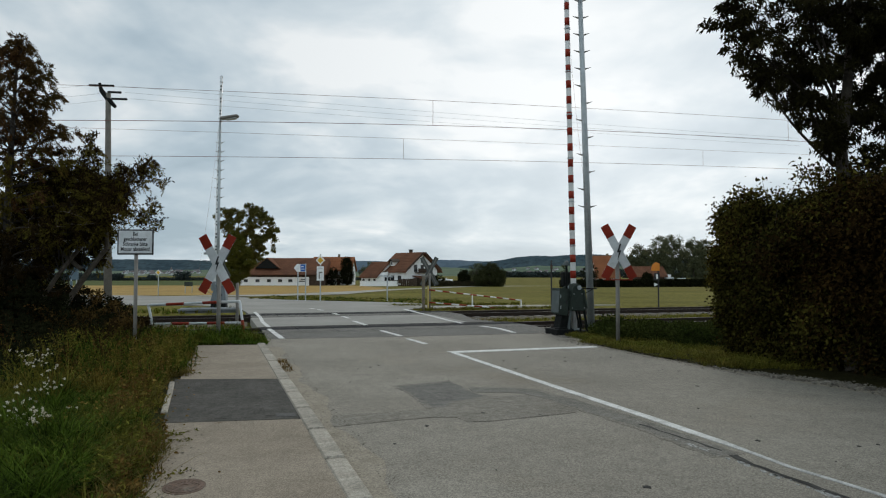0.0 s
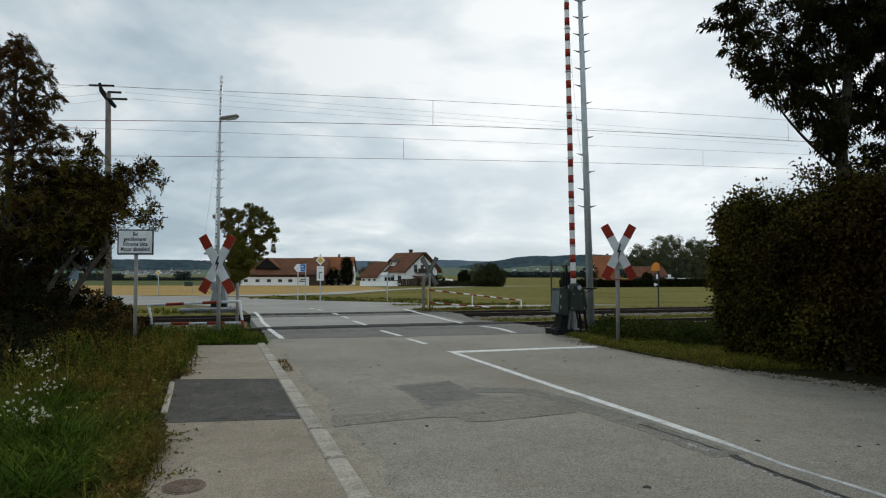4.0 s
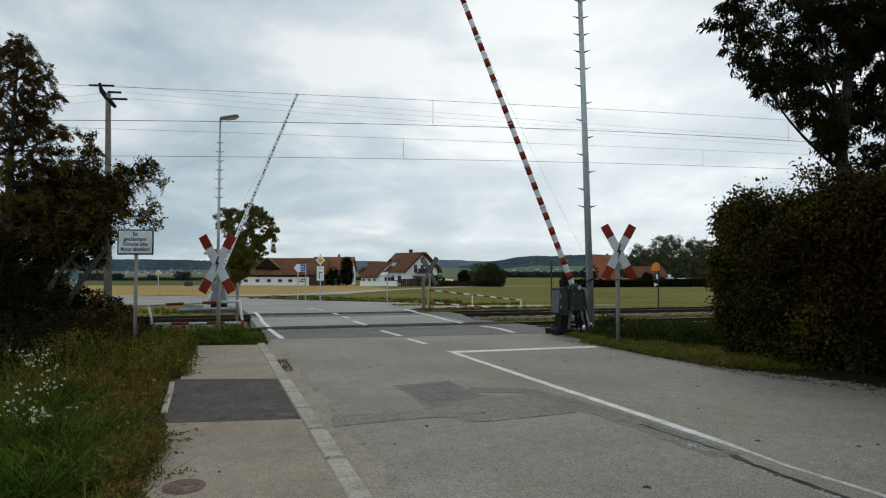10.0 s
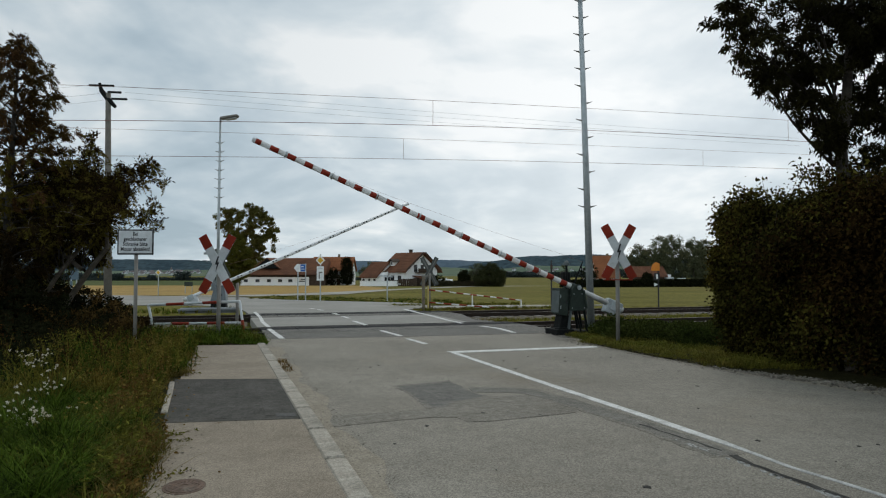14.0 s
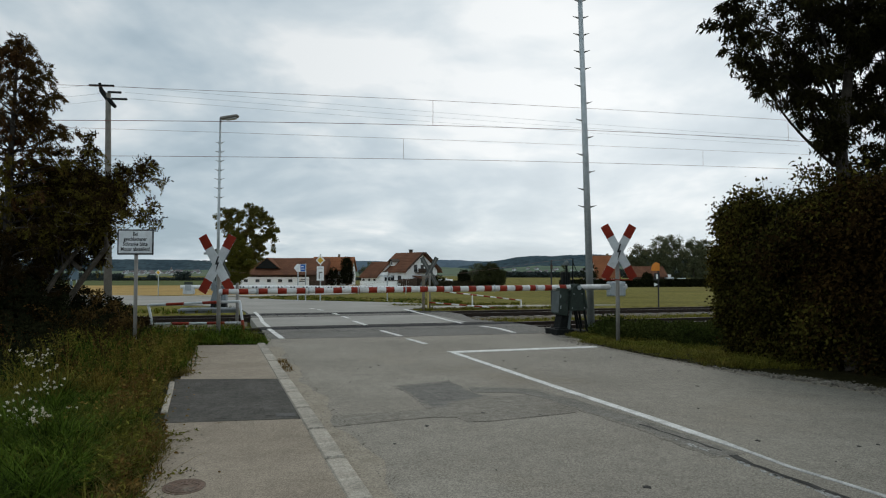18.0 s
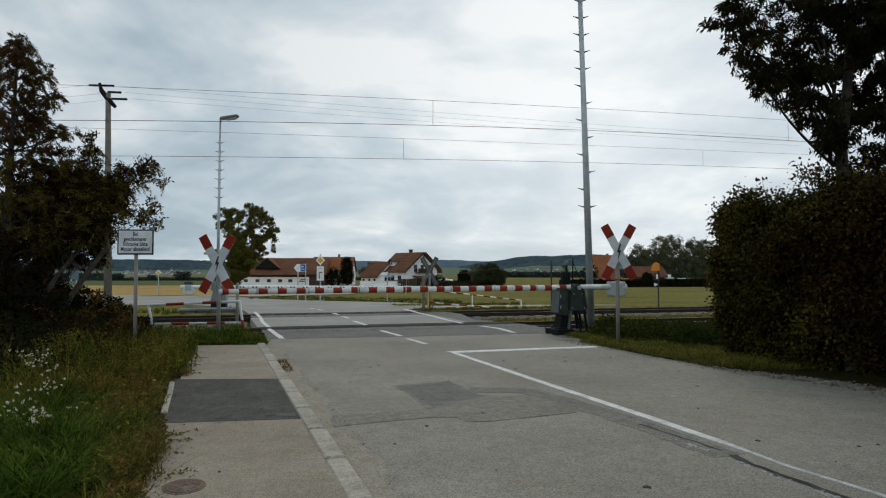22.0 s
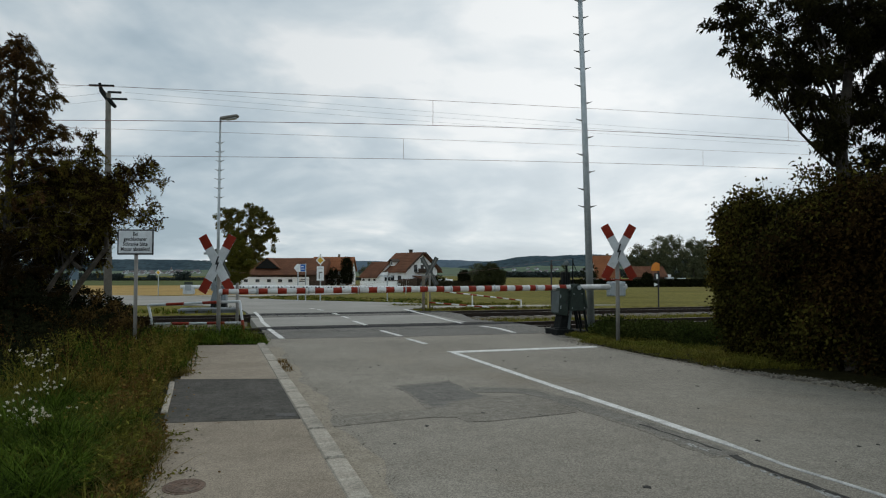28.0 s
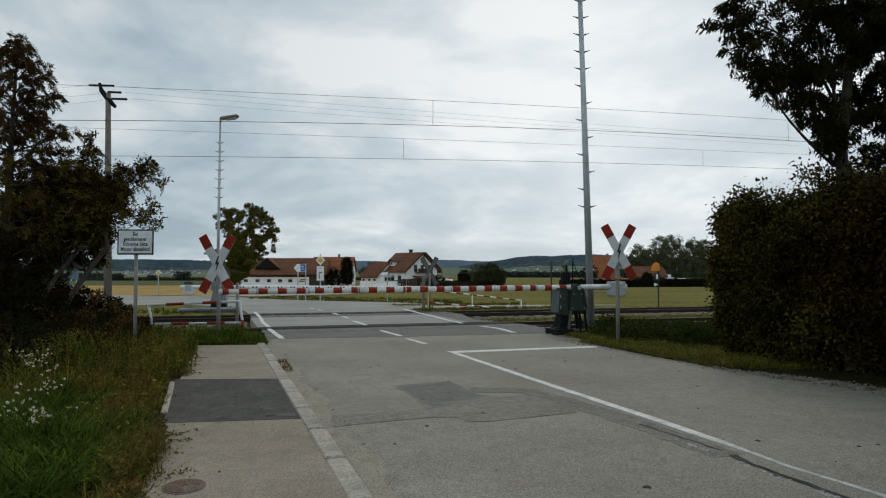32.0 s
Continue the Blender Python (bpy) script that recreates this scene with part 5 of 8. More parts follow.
def make_house():
    x, y = -9.1, 185.0
    t = thing("house", pose(x, y, gz(x, y), 0, 0, -46), "white two-storey farmhouse with a brown tiled roof and timber balcony", "house")
    L, W, eave, ridge = 9.6, 11.5, 4.3, 8.8
    w, r = gable(L, W, eave, ridge, 1.0, 1.2)
    part("wall", w, "wall", t)
    roof = part("roof", r, "roof_brown", t, "brown tiled roof")
    tile_courses(roof, L, W, eave, ridge, 1.0, 1.2, "roof_brown")
    part("chimney", box(-0.3, 0.6, ridge + 0.4, 0.7, 0.7, 1.2), "timber", roof, "dark capped chimney")
    part("chimney_cap", box(-0.3, 0.6, ridge + 1.07, 1.0, 1.0, 0.14), "black", roof)
    for s in (-1, 1):
        part("bargeboard", box(0, 0, 0, 0.14, 7.6, 0.36, 0.0, pose(L / 2 + 1.22, s * 3.3, 6.65, -s * 38.0, 0, 0)), "timber", roof)
    bal = part("balcony", box(L / 2 + 0.7, 0.2, 3.6, 1.4, 5.2, 0.18), "timber", t, "dark timber balcony")
    for k in range(26):
        part("baluster", box(L / 2 + 1.36, -2.3 + k * 0.2, 4.1, 0.07, 0.15, 0.9), "timber", bal)
    part("handrail", box(L / 2 + 1.38, 0.2, 4.6, 0.12, 5.3, 0.10), "timber", bal)
    lean = part("lean_to", box(L / 2 + 1.6, -1.5, 1.0, 3.0, 3.0, 2.2), "timber", t, "dark timber lean-to")
    part("lean_to_roof", box(0, 0, 0, 3.8, 3.8, 0.16, 0.0, pose(L / 2 + 1.6, -1.5, 2.35, 0, 12, 0)), "roof_brown", lean)
    for s in (-2.2, 0.2, 2.6):
        window(t, pose(L / 2 + 0.02, s, 4.7, 0, 0, 90), 1.2, 1.9)
    for s in (-3.4, 0.0, 3.2):
        window(t, pose(L / 2 + 0.02, s, 1.2, 0, 0, 90), 1.3, 1.4)
    window(t, pose(L / 2 + 0.02, 0.2, 6.7, 0, 0, 90), 1.0, 1.0)
    for s, h, w_ in ((-0.4, 2.1, 1.1), (2.4, 2.1, 1.4), (4.2, 1.5, 1.0)):
        window(t, pose(s, -W / 2 - 0.02, h - 0.4, 0, 0, 0), w_, h)
    part("terrace", box(1.4, -W / 2 - 1.3, 0.55, 6.6, 2.6, 0.25), "white_dull", t, "raised terrace with a dark rail")
    rail = part("terrace_rail", box(1.4, -W / 2 - 2.55, 1.55, 6.6, 0.10, 0.12), "timber", t, "dark timber rail")
    for k in range(23):
        part("baluster", box(-1.8 + k * 0.29, -W / 2 - 2.55, 1.1, 0.12, 0.06, 0.85), "timber", rail)
    dorm = part("dormer", box(-1.6, -4.2, 6.0, 1.3, 2.0, 1.1), "wall", roof, "small gabled dormer")
    part("pane", box(-1.6, -5.22, 6.05, 0.8, 0.05, 0.7), "pane", dorm)
    for e in (-1, 1):
        part("dormer_roof", box(0, 0, 0, 1.35, 3.0, 0.14, 0.0, pose(-1.6 + e * 0.5, -4.2, 6.86, 0, e * 36, 0)), "timber", dorm)
    # the lower wing with its carport and terrace wall
    g = thing("annex_building", pose(-17.1, y + 1.0, gz(x, y), 0, 0, -46), "low white annex with a brown tiled roof beside the house", "house")
    w, r = gable(7.0, 8.4, 2.55, 6.3, 0.5, 0.45)
    part("wall", w, "wall", g)
    roof = part("roof", r, "roof_brown", g, "brown tiled roof")
    tile_courses(roof, 7.0, 8.4, 2.55, 6.3, 0.5, 0.45, "roof_brown")
    for s in (-2.4, 0.1, 2.4):
        window(g, pose(s, -4.22, 1.35), 0.85, 1.1)
    window(g, pose(3.52, -1.6, 3.3, 0, 0, 90), 1.1, 1.2)
    porch = part("glazed_porch", box(4.7, -1.6, 1.55, 2.4, 4.4, 1.9), "wall", g, "pale glazed porch")
    for k in range(4):
        part("pane", box(5.92, -3.1 + k * 1.0, 1.75, 0.04, 0.84, 1.1), "pane", porch)
    part("porch_roof", box(0, 0, 0, 2.9, 4.9, 0.14, 0.0, pose(4.8, -1.6, 2.62, 0, 8, 0)), "white_dull", porch)
    wall = thing("garden_wall", pose(-16.8, y - 8.6, gz(x, y), 0, 0, -2), "low white rendered garden wall before the house", "wall")
    part("wall", box(0, 0, 0.35, 10.0, 0.25, 1.9), "wall", wall)
    part("coping", box(0, 0, 1.33, 10.2, 0.4, 0.1), "white_dull", wall)
    hedge = thing("garden_fence", pose(-9.3, y - 8.4, gz(x, y)), "dark timber fence beside the white garden wall", "fence")
    for k in range(9):
        part("board", box(-2.24 + k * 0.56, 0, 0.75, 0.54, 0.08, 2.3), "timber", hedge)
    for k in range(3):
        part("post", box(-2.4 + k * 2.4, 0.08, 0.75, 0.14, 0.12, 2.4), "timber", hedge)


def make_barn():
    x, y = -46.55, 192.0
    g0 = gz(x, y)
    t = thing("barn", pose(x, y, g0, 0, 0, 0), "long white barn with a large orange-brown tiled roof", "barn")
    W, L = 13.0, 19.1
    eave, ridge = 2.9, 7.7
    part("wall", box(0, 0, 0.65, L, W - 1.0, 3.4), "wall", t)
    part("boarding", box(0, 0, 2.75, L - 0.1, W - 1.1, 0.8), "timber", t, "dark timber boarding under the eaves")
    bm = bmesh.new()
    o = W / 2 + 0.7
    e = [bm.verts.new(p) for p in ((-L / 2 - 0.2, -o, eave), (14.2, -o, eave), (14.2, o, eave), (-L / 2 - 0.2, o, eave))]
    q = [bm.verts.new(p) for p in ((-3.95, 0, ridge), (14.2, 0, ridge))]
    for f in ((e[0], e[1], q[1], q[0]), (e[2], e[3], q[0], q[1]), (e[3], e[0], q[0]), (e[1], e[2], q[1]), (e[3], e[2], e[1], e[0])):
        bm.faces.new(f)
    roof = part("roof", bm, "roof_brown", t, "brown tiled hipped roof")
    ang = math.degrees(math.atan((ridge - eave) / o))
    for k in range(11):
        d = (k + 0.5) * 0.63
        lo = -L / 2 - 0.2 + 5.8 * (1 - d / o)
        part("tile_course", box((lo + 14.2) / 2, 0, 0, 14.2 - lo, 0.78, 0.05, 0.0, pose(0, -d, ridge - (ridge - eave) * d / o + 0.05, ang - 3, 0, 0)), "roof_brown", roof)
    gab = prism([(-3.4, 0), (3.4, 0), (-0.2, 2.85)], -0.1, 0.1)
    gab.transform(Matrix(((1, 0, 0, -2.1), (0, 0, -1, -5.75), (0, 1, 0, 4.72), (0, 0, 0, 1))))
    part("gablet", gab, "base_black", t, "dark boarded gablet")
    for e in (-1, 1):
        part("gablet_roof", box(0, 0, 0, 4.6, 5.9, 0.14, 0.0, pose(-2.2 + e * 1.75, -2.95, 6.22, 0, e * 40.0, 0)), "roof_brown", t)
    for s in (-7.95, -4.70, -1.55, 1.55, 4.40):
        window(t, pose(s, -W / 2 + 0.46, 1.35), 1.1, 0.78, "black")
    window(t, pose(7.95, -W / 2 + 0.46, 1.65), 1.5, 0.22, "black")
    part("portal", box(11.7, -1.0, 1.5, 4.2, W - 2.4, 3.0), "timber", t, "dark boarded wagon portal")
    part("post", box(13.9, -W / 2 - 0.2, 1.4, 0.25, 0.25, 3.0), "timber", t)
    h = thing("farmhouse", pose(x + 14.7, y + 5.0, g0), "white farmhouse with an orange tiled roof behind the barn", "house")
    w, r = gable(11.0, 11.0, 4.4, 7.9, 0.7, 0.5)
    part("wall", w, "wall", h)
    roof = part("roof", r, "roof_orange", h, "orange tiled roof")
    tile_courses(roof, 11.0, 11.0, 4.4, 7.9, 0.7, 0.5, "roof_orange")
    part("chimney", box(1.4, 0.2, 8.3, 0.6, 0.6, 1.4), "timber_post", roof, "slim chimney")
    for s in (-0.4, 3.9):
        window(h, pose(s, -5.52, 3.3), 1.1, 1.2)
        window(h, pose(s, -5.52, 1.0), 1.1, 1.2)
    part("balcony", box(1.5, -6.0, 2.5, 1.9, 1.0, 1.0, 0.03), "timber", h, "dark timber balcony")
    part("balcony_door", box(1.5, -5.53, 3.3, 0.9, 0.08, 1.7), "timber", h)
    part("house_door", box(2.1, -5.53, 0.9, 1.0, 0.08, 1.9), "timber", h)


def make_right_farm():
    x, y = 48.0, 200.0
    t = thing("farmhouse", pose(x, y, gz(x, y), 0, 0, -4), "farmhouse with a steep orange-brown roof behind the dark hedge", "house")
    w, r = gable(6.2, 11.0, 2.6, 8.4, 0.7, 0.5)
    part("wall", w, "wall", t)
    roof = part("roof", r, "roof_orange", t, "orange-brown tiled roof")
    tile_courses(roof, 6.2, 11.0, 2.6, 8.4, 0.7, 0.5, "roof_orange")
    part("chimney", box(0.9, 0.4, 8.7, 0.7, 0.7, 1.2), "timber_post", roof)
    wing = part("side_wing", box(-4.6, -1.0, 0.9, 3.2, 6.0, 2.2), "wall", t, "low white side wing")
    part("wing_roof", box(0, 0, 0, 3.6, 6.6, 0.16, 0.0, pose(-4.7, -1.0, 2.1, 0, -8, 0)), "roof_brown", wing)
    for s in (-2, 0.4, 2.4):
        window(t, pose(s, -5.52, 1.3), 1.0, 1.1)
    g = thing("farm_shed", pose(61.5, 203.0, gz(61, 203)), "low farm shed with a brown tiled roof and dark boarding", "shed")
    w, r = gable(8.0, 8.0, 2.7, 5.2, 0.7, 0.8)
    part("wall", w, "timber", g, "dark boarded walls")
    roof = part("roof", r, "roof_brown", g, "brown tiled roof")
    tile_courses(roof, 8.0, 8.0, 2.7, 5.2, 0.7, 0.8, "roof_brown")
    part("lean_to", box(5.9, -2.0, 0.95, 2.0, 3.0, 2.5), "white_dull", g, "small white lean-to at the shed's end")


def make_yard():
    bm = box(0, 0, 0, 44, 16, 0.9, 0.2, pose(62, 196, gz(62, 196)))
    tagged(link_mesh("farm_yard", bm, "path"), "pale gravel farm yard behind the hedge", "yard", kind="structure")


def make_van():
    x, y = 69.5, 195.0
    t = thing("parked_car", pose(x, y, gz(x, y) + 0.42, 0, 0, 4), "white parked car half hidden behind the hedge", "car")
    part("body", profile([(-0.85, 0.35), (0.85, 0.35), (0.9, 0.95), (-0.9, 0.95)], -2.1, 2.1), "white", t)
    cab = prism([(-1.7, 0.95), (1.3, 0.95), (0.8, 1.5), (-1.3, 1.5)], -0.78, 0.78)
    cab.transform(Matrix(((1, 0, 0, 0), (0, 0, 1, 0), (0, 1, 0, 0), (0, 0, 0, 1))))
    part("cabin", cab, "white", t)
    part("side_window", box(-0.2, -0.79, 1.22, 2.0, 0.03, 0.36), "pane", t)
    for a in (-1.35, 1.35):
        for b in (-0.8, 0.8):
            part("wheel", tube([(a, b - 0.1, 0.33), (a, b + 0.1, 0.33)], 0.33, 14), "black", t)
    u = thing("garden_hut", pose(0.6, 182.0, gz(0, 182)), "small white garden hut with a pale roof", "hut")
    part("wall", box(0, 0, 0.3, 3.4, 3.0, 1.5), "wall", u)
    part("roof", profile([(-1.8, 0.95), (0, 1.65), (1.8, 0.95), (1.8, 1.08), (0, 1.8), (-1.8, 1.08)], -2.0, 2.0), "white_dull", u)
    part("vent", box(0.2, 0, 1.9, 0.3, 0.3, 0.5), "white", u)


make_house()
make_barn()
make_right_farm()
make_yard()
make_van()


def make_ridge(name, D, line, mat, label, depth=500.0):
    """A long hill: crest heights at bearings (x per metre ahead), sloping to the plain on both sides."""
    bm = bmesh.new()
    rows = []
    for (a0, h0), (a1, h1) in zip(line, line[1:]):
        n = 10
        for k in range(n):
            s = k / n
            e = s * s * (3 - 2 * s)
            rows.append((a0 + (a1 - a0) * s, h0 + (h1 - h0) * e))
    cross = [(-0.5, 0.0), (-0.3, 0.35), (-0.12, 0.8), (0.0, 1.0), (0.5, 0.0)]
    grid = []
    for i, (a, h) in enumerate(rows):
        ring = []
        for d, k in cross:
            y = D + d * depth
            wob = noise.noise(Vector((a * 40, d * 3, 1.0))) * 0.05 * h * (k > 0) + noise.noise(Vector((a * 260, d * 3, 5.0))) * 2.0 * (k > 0.3)
            ring.append(bm.verts.new((a * D, y, -3 + h * k + wob)))
        grid.append(ring)
    for p, q in zip(grid, grid[1:]):
        for i in range(len(cross) - 1):
            bm.faces.new((p[i], q[i], q[i + 1], p[i + 1]))
    return tagged(link_mesh(name, bm, mat, True), label, "hill", kind="structure")


FIELDS = [(-1.2, 10), (-0.5, 16), (-0.3, 20), (-0.1, 12), (0.0, 26), (0.06, 20), (0.15, 30), (0.3, 28), (0.5, 20), (1.2, 16)]
# the blue-grey of these ridges is haze put into the colour
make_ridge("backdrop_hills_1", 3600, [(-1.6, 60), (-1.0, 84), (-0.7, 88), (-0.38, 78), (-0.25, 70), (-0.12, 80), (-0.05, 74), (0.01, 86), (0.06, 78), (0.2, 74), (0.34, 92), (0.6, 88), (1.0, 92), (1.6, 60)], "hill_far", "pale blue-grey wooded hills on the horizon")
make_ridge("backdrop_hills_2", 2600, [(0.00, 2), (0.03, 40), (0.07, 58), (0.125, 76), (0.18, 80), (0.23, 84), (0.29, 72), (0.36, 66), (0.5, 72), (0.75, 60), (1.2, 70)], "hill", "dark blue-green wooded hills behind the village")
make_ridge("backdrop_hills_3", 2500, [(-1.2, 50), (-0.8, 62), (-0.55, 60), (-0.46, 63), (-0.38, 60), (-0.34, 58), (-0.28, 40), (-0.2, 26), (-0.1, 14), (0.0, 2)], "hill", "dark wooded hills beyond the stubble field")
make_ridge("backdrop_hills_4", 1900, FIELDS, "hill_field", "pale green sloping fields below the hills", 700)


def make_village():
    random.seed(5)
    for k in range(84):
        a = random.uniform(-0.475, -0.36) if k % 3 < 2 else random.uniform(0.05, 0.24)
        D = random.uniform(1640, 1790)
        crest = float(np.interp(a, [q[0] for q in FIELDS], [q[1] for q in FIELDS]))
        z = -3 + crest * float(np.interp((D - 1900) / 700, (-0.5, -0.3, -0.12), (0.0, 0.35, 0.8)))
        w, d, h = random.uniform(6, 11), random.uniform(6, 9), random.uniform(2.2, 3.4)
        t = thing("village_house", pose(a * D, D, z, 0, 0, random.uniform(-60, 60)), "tiny white house with a red roof in the far village", "house", "village houses on the far slope")
        wl_, rf = gable(w, d, h, h + d * 0.4, 0.5, 0.5)
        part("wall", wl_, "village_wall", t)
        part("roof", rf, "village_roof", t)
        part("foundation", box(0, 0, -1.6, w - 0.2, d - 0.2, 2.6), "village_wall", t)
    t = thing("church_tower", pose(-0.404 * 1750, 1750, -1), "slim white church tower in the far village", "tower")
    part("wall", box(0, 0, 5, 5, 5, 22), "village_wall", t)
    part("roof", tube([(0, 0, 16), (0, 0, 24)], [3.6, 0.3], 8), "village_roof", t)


make_village()


# ---- trees and hedges ----
def limb(bm, a, b, r0, r1, bend=0.12, n=6, sides=7):
    a, b = Vector(a), Vector(b)
    L = (b - a).length
    off = Vector((random.uniform(-1, 1), random.uniform(-1, 1), random.uniform(-0.3, 0.6))) * bend * L
    pts = [a.lerp(b, k / n) + off * math.sin(math.pi * k / n) for k in range(n + 1)]
    tube(pts, [r0 + (r1 - r0) * k / n for k in range(n + 1)], sides, bm)
    return pts


def make_far_tree(x, y, centres, radii, count, leaf, mat, label, trunk_r=0.3, clumps=160, spread=0.5, name="tree", category="tree", foot=0.0):
    z = gz(x, y)
    t = thing(name, pose(x, y, z), label, category)
    bm = bmesh.new()
    top = max(c[2] for c in centres)
    limb(bm, (foot, 0, -0.3), (0.1, 0, top * 0.8), trunk_r, trunk_r * 0.4, 0.03)
    P, out, hearts = blobs(count, centres, radii, clumps, spread)
    for h in hearts[:: max(1, clumps // 14)]:
        limb(bm, (0, 0, top * random.uniform(0.25, 0.6)), h, trunk_r * 0.35, trunk_r * 0.08)
    part("trunk", bm, "bark", t)
    P[:, 2] = np.maximum(P[:, 2], 0.05)
    n = len(P)
    leaves("crown", P, out * 0.6 + RNG.normal(size=(n, 3)), leaf * RNG.uniform(0.6, 1.3, n), leaf * 0.75 * RNG.uniform(0.6, 1.2, n), mat, parent=t)
    return t


random.seed(21)
make_far_tree(-34.0, 118.0, [(-4.66, 0, 12.52), (-2.08, 0, 13.5), (-0.1, 0, 14.2), (1.39, 0, 13.5), (-1.59, 0, 11.33), (1.88, 0, 10.93), (3.87, 0, 10.54), (3.17, 0, 7.96), (4.76, 0, 10.04), (-4.07, 0, 10.34), (1.39, 0, 6.67), (-0.3, 0, 7.16), (-3.27, 0, 13.41), (2.88, 0, 12.62), (-5.26, 0, 11.13)], [(1.49, 1.35, 1.79), (1.29, 1.17, 1.09), (0.89, 0.81, 0.69), (1.49, 1.35, 1.19), (2.38, 2.16, 2.18), (2.38, 2.16, 2.58), (1.09, 0.99, 1.29), (1.69, 1.53, 1.98), (0.6, 0.54, 0.5), (1.29, 1.17, 1.19), (1.49, 1.35, 2.18), (2.58, 2.34, 3.37), (0.89, 0.81, 0.79), (0.99, 0.9, 0.89), (0.6, 0.54, 0.79)], 60000, 0.19, "leaf_lime", "tall green lime tree with yellowing leaves and an open crown", clumps=400, spread=0.29, foot=-2.6)
make_far_tree(-34.4, 112.0, [(-1.2, 0, 1.2), (-0.4, 0, 3.0), (0.6, 0, 4.6), (0.3, 0, 6.2), (-0.2, 0, 7.6), (-0.6, 0, 8.9)], [(1.7, 1.5, 1.3), (2.4, 2.0, 1.6), (2.4, 2.0, 1.6), (2.1, 1.8, 1.6), (1.6, 1.4, 1.3), (0.9, 0.9, 0.9)], 60000, 0.16, "leaf_cone", "dense rounded olive green tree before the lime tree", clumps=520, spread=0.28, foot=-1.2)
make_far_tree(-27.2, 190.0, [(0, 0, 2.8), (0, 0, 5.2), (0, 0, 7.2)], [(1.9, 1.9, 2.9), (1.5, 1.5, 2.6), (0.8, 0.8, 1.5)], 12000, 0.24, "leaf_dark", "dark green columnar conifer beside the farm", clumps=160, spread=0.4)
make_far_tree(-31.2, 189.0, [(0, 0, 2.2), (0.4, 0, 3.6)], [(1.4, 1.2, 2.0), (1.0, 1, 1.5)], 1400, 0.34, "leaf_dark", "small dark shrub at the farm wall", clumps=40, spread=0.35)
make_far_tree(-20.5, 196.0, [(0, 0, 3.5), (-2, 0, 3)], [(3, 2, 3), (2, 2, 2.6)], 2600, 0.4, "leaf_far", "green shrub between the farm houses", clumps=70, spread=0.5)
make_far_tree(-13.0, 200.0, [(0, 0, 6.5), (2, 0, 7.2), (-2, 0, 6)], [(2.4, 2, 2.2), (1.8, 2, 1.8), (2, 2, 2)], 1100, 0.34, "leaf_far", "sparse bare-branched tree behind the house roof", clumps=80, spread=0.6)
make_far_tree(-2.6, 174.0, [(0, 0, 1.2), (1.6, 0, 1.6), (2.6, 0, 1.0)], [(1.5, 1.2, 1.2), (1.2, 1.2, 1.6), (1.0, 1.0, 1.0)], 5000, 0.22, "leaf_dark", "low dark bushes before the house", clumps=90, spread=0.3, name="shrub", category="shrub")
make_far_tree(8.4, 173.0, [(0, 0, 3.4), (0.8, 0, 4.6), (-1.0, 0, 2.4)], [(1.7, 1.5, 2.2), (1.3, 1.2, 1.6), (1.2, 1.2, 1.8)], 4200, 0.22, "leaf_far", "loose yellowing tree beside the broad shrub", clumps=130, spread=0.34)
make_far_tree(5.4, 172.0, [(0, 0, 2.0), (-0.4, 0, 2.6)], [(1.7, 1.5, 2.0), (1.2, 1.2, 1.5)], 6000, 0.24, "leaf_dark", "round dark shrub in the farm garden", clumps=70, spread=0.3, name="shrub", category="shrub")
make_far_tree(11.8, 170.0, [(0, 0, 2.2), (-2.0, 0, 1.8), (-1.2, 0, 4.0), (2.2, 0, 1.8), (0.6, 0, 4.2), (0, 0, 1.0), (2.6, 0, 3.0)], [(2.8, 2, 2.4), (2.2, 1.8, 2.0), (1.5, 1.2, 1.4), (1.9, 1.6, 2.0), (2.0, 1.6, 1.5), (3.4, 1.6, 1.2), (1.3, 1.2, 1.4)], 30000, 0.22, "leaf_shade", "broad dark green shrub on the field's edge", clumps=220, spread=0.42, name="shrub", category="shrub")
make_far_tree(36.5, 168.0, [(0, 0, 3.0), (1.0, 0, 4.2)], [(1.9, 1.6, 2.6), (1.3, 1.2, 1.6)], 2200, 0.32, "leaf_dark", "dark shrub beside the field hedge", clumps=60, spread=0.4, name="shrub", category="shrub")
make_far_tree(53.2, 175.0, [(0, 0, 1.6), (-0.3, 0, 2.4), (0.4, 0, 2.0)], [(1.4, 1.2, 1.6), (0.9, 0.9, 1.0), (1.0, 1.0, 1.2)], 4000, 0.24, "leaf_dark", "round dark bush before the low shed", clumps=80, spread=0.3, name="shrub", category="shrub")
make_far_tree(31.5, 175.0, [(0, 0, 3.0)], [(0.9, 0.9, 3.2)], 900, 0.3, "leaf_far", "slim grey-green tree at the end of the hedge", clumps=40, spread=0.3)
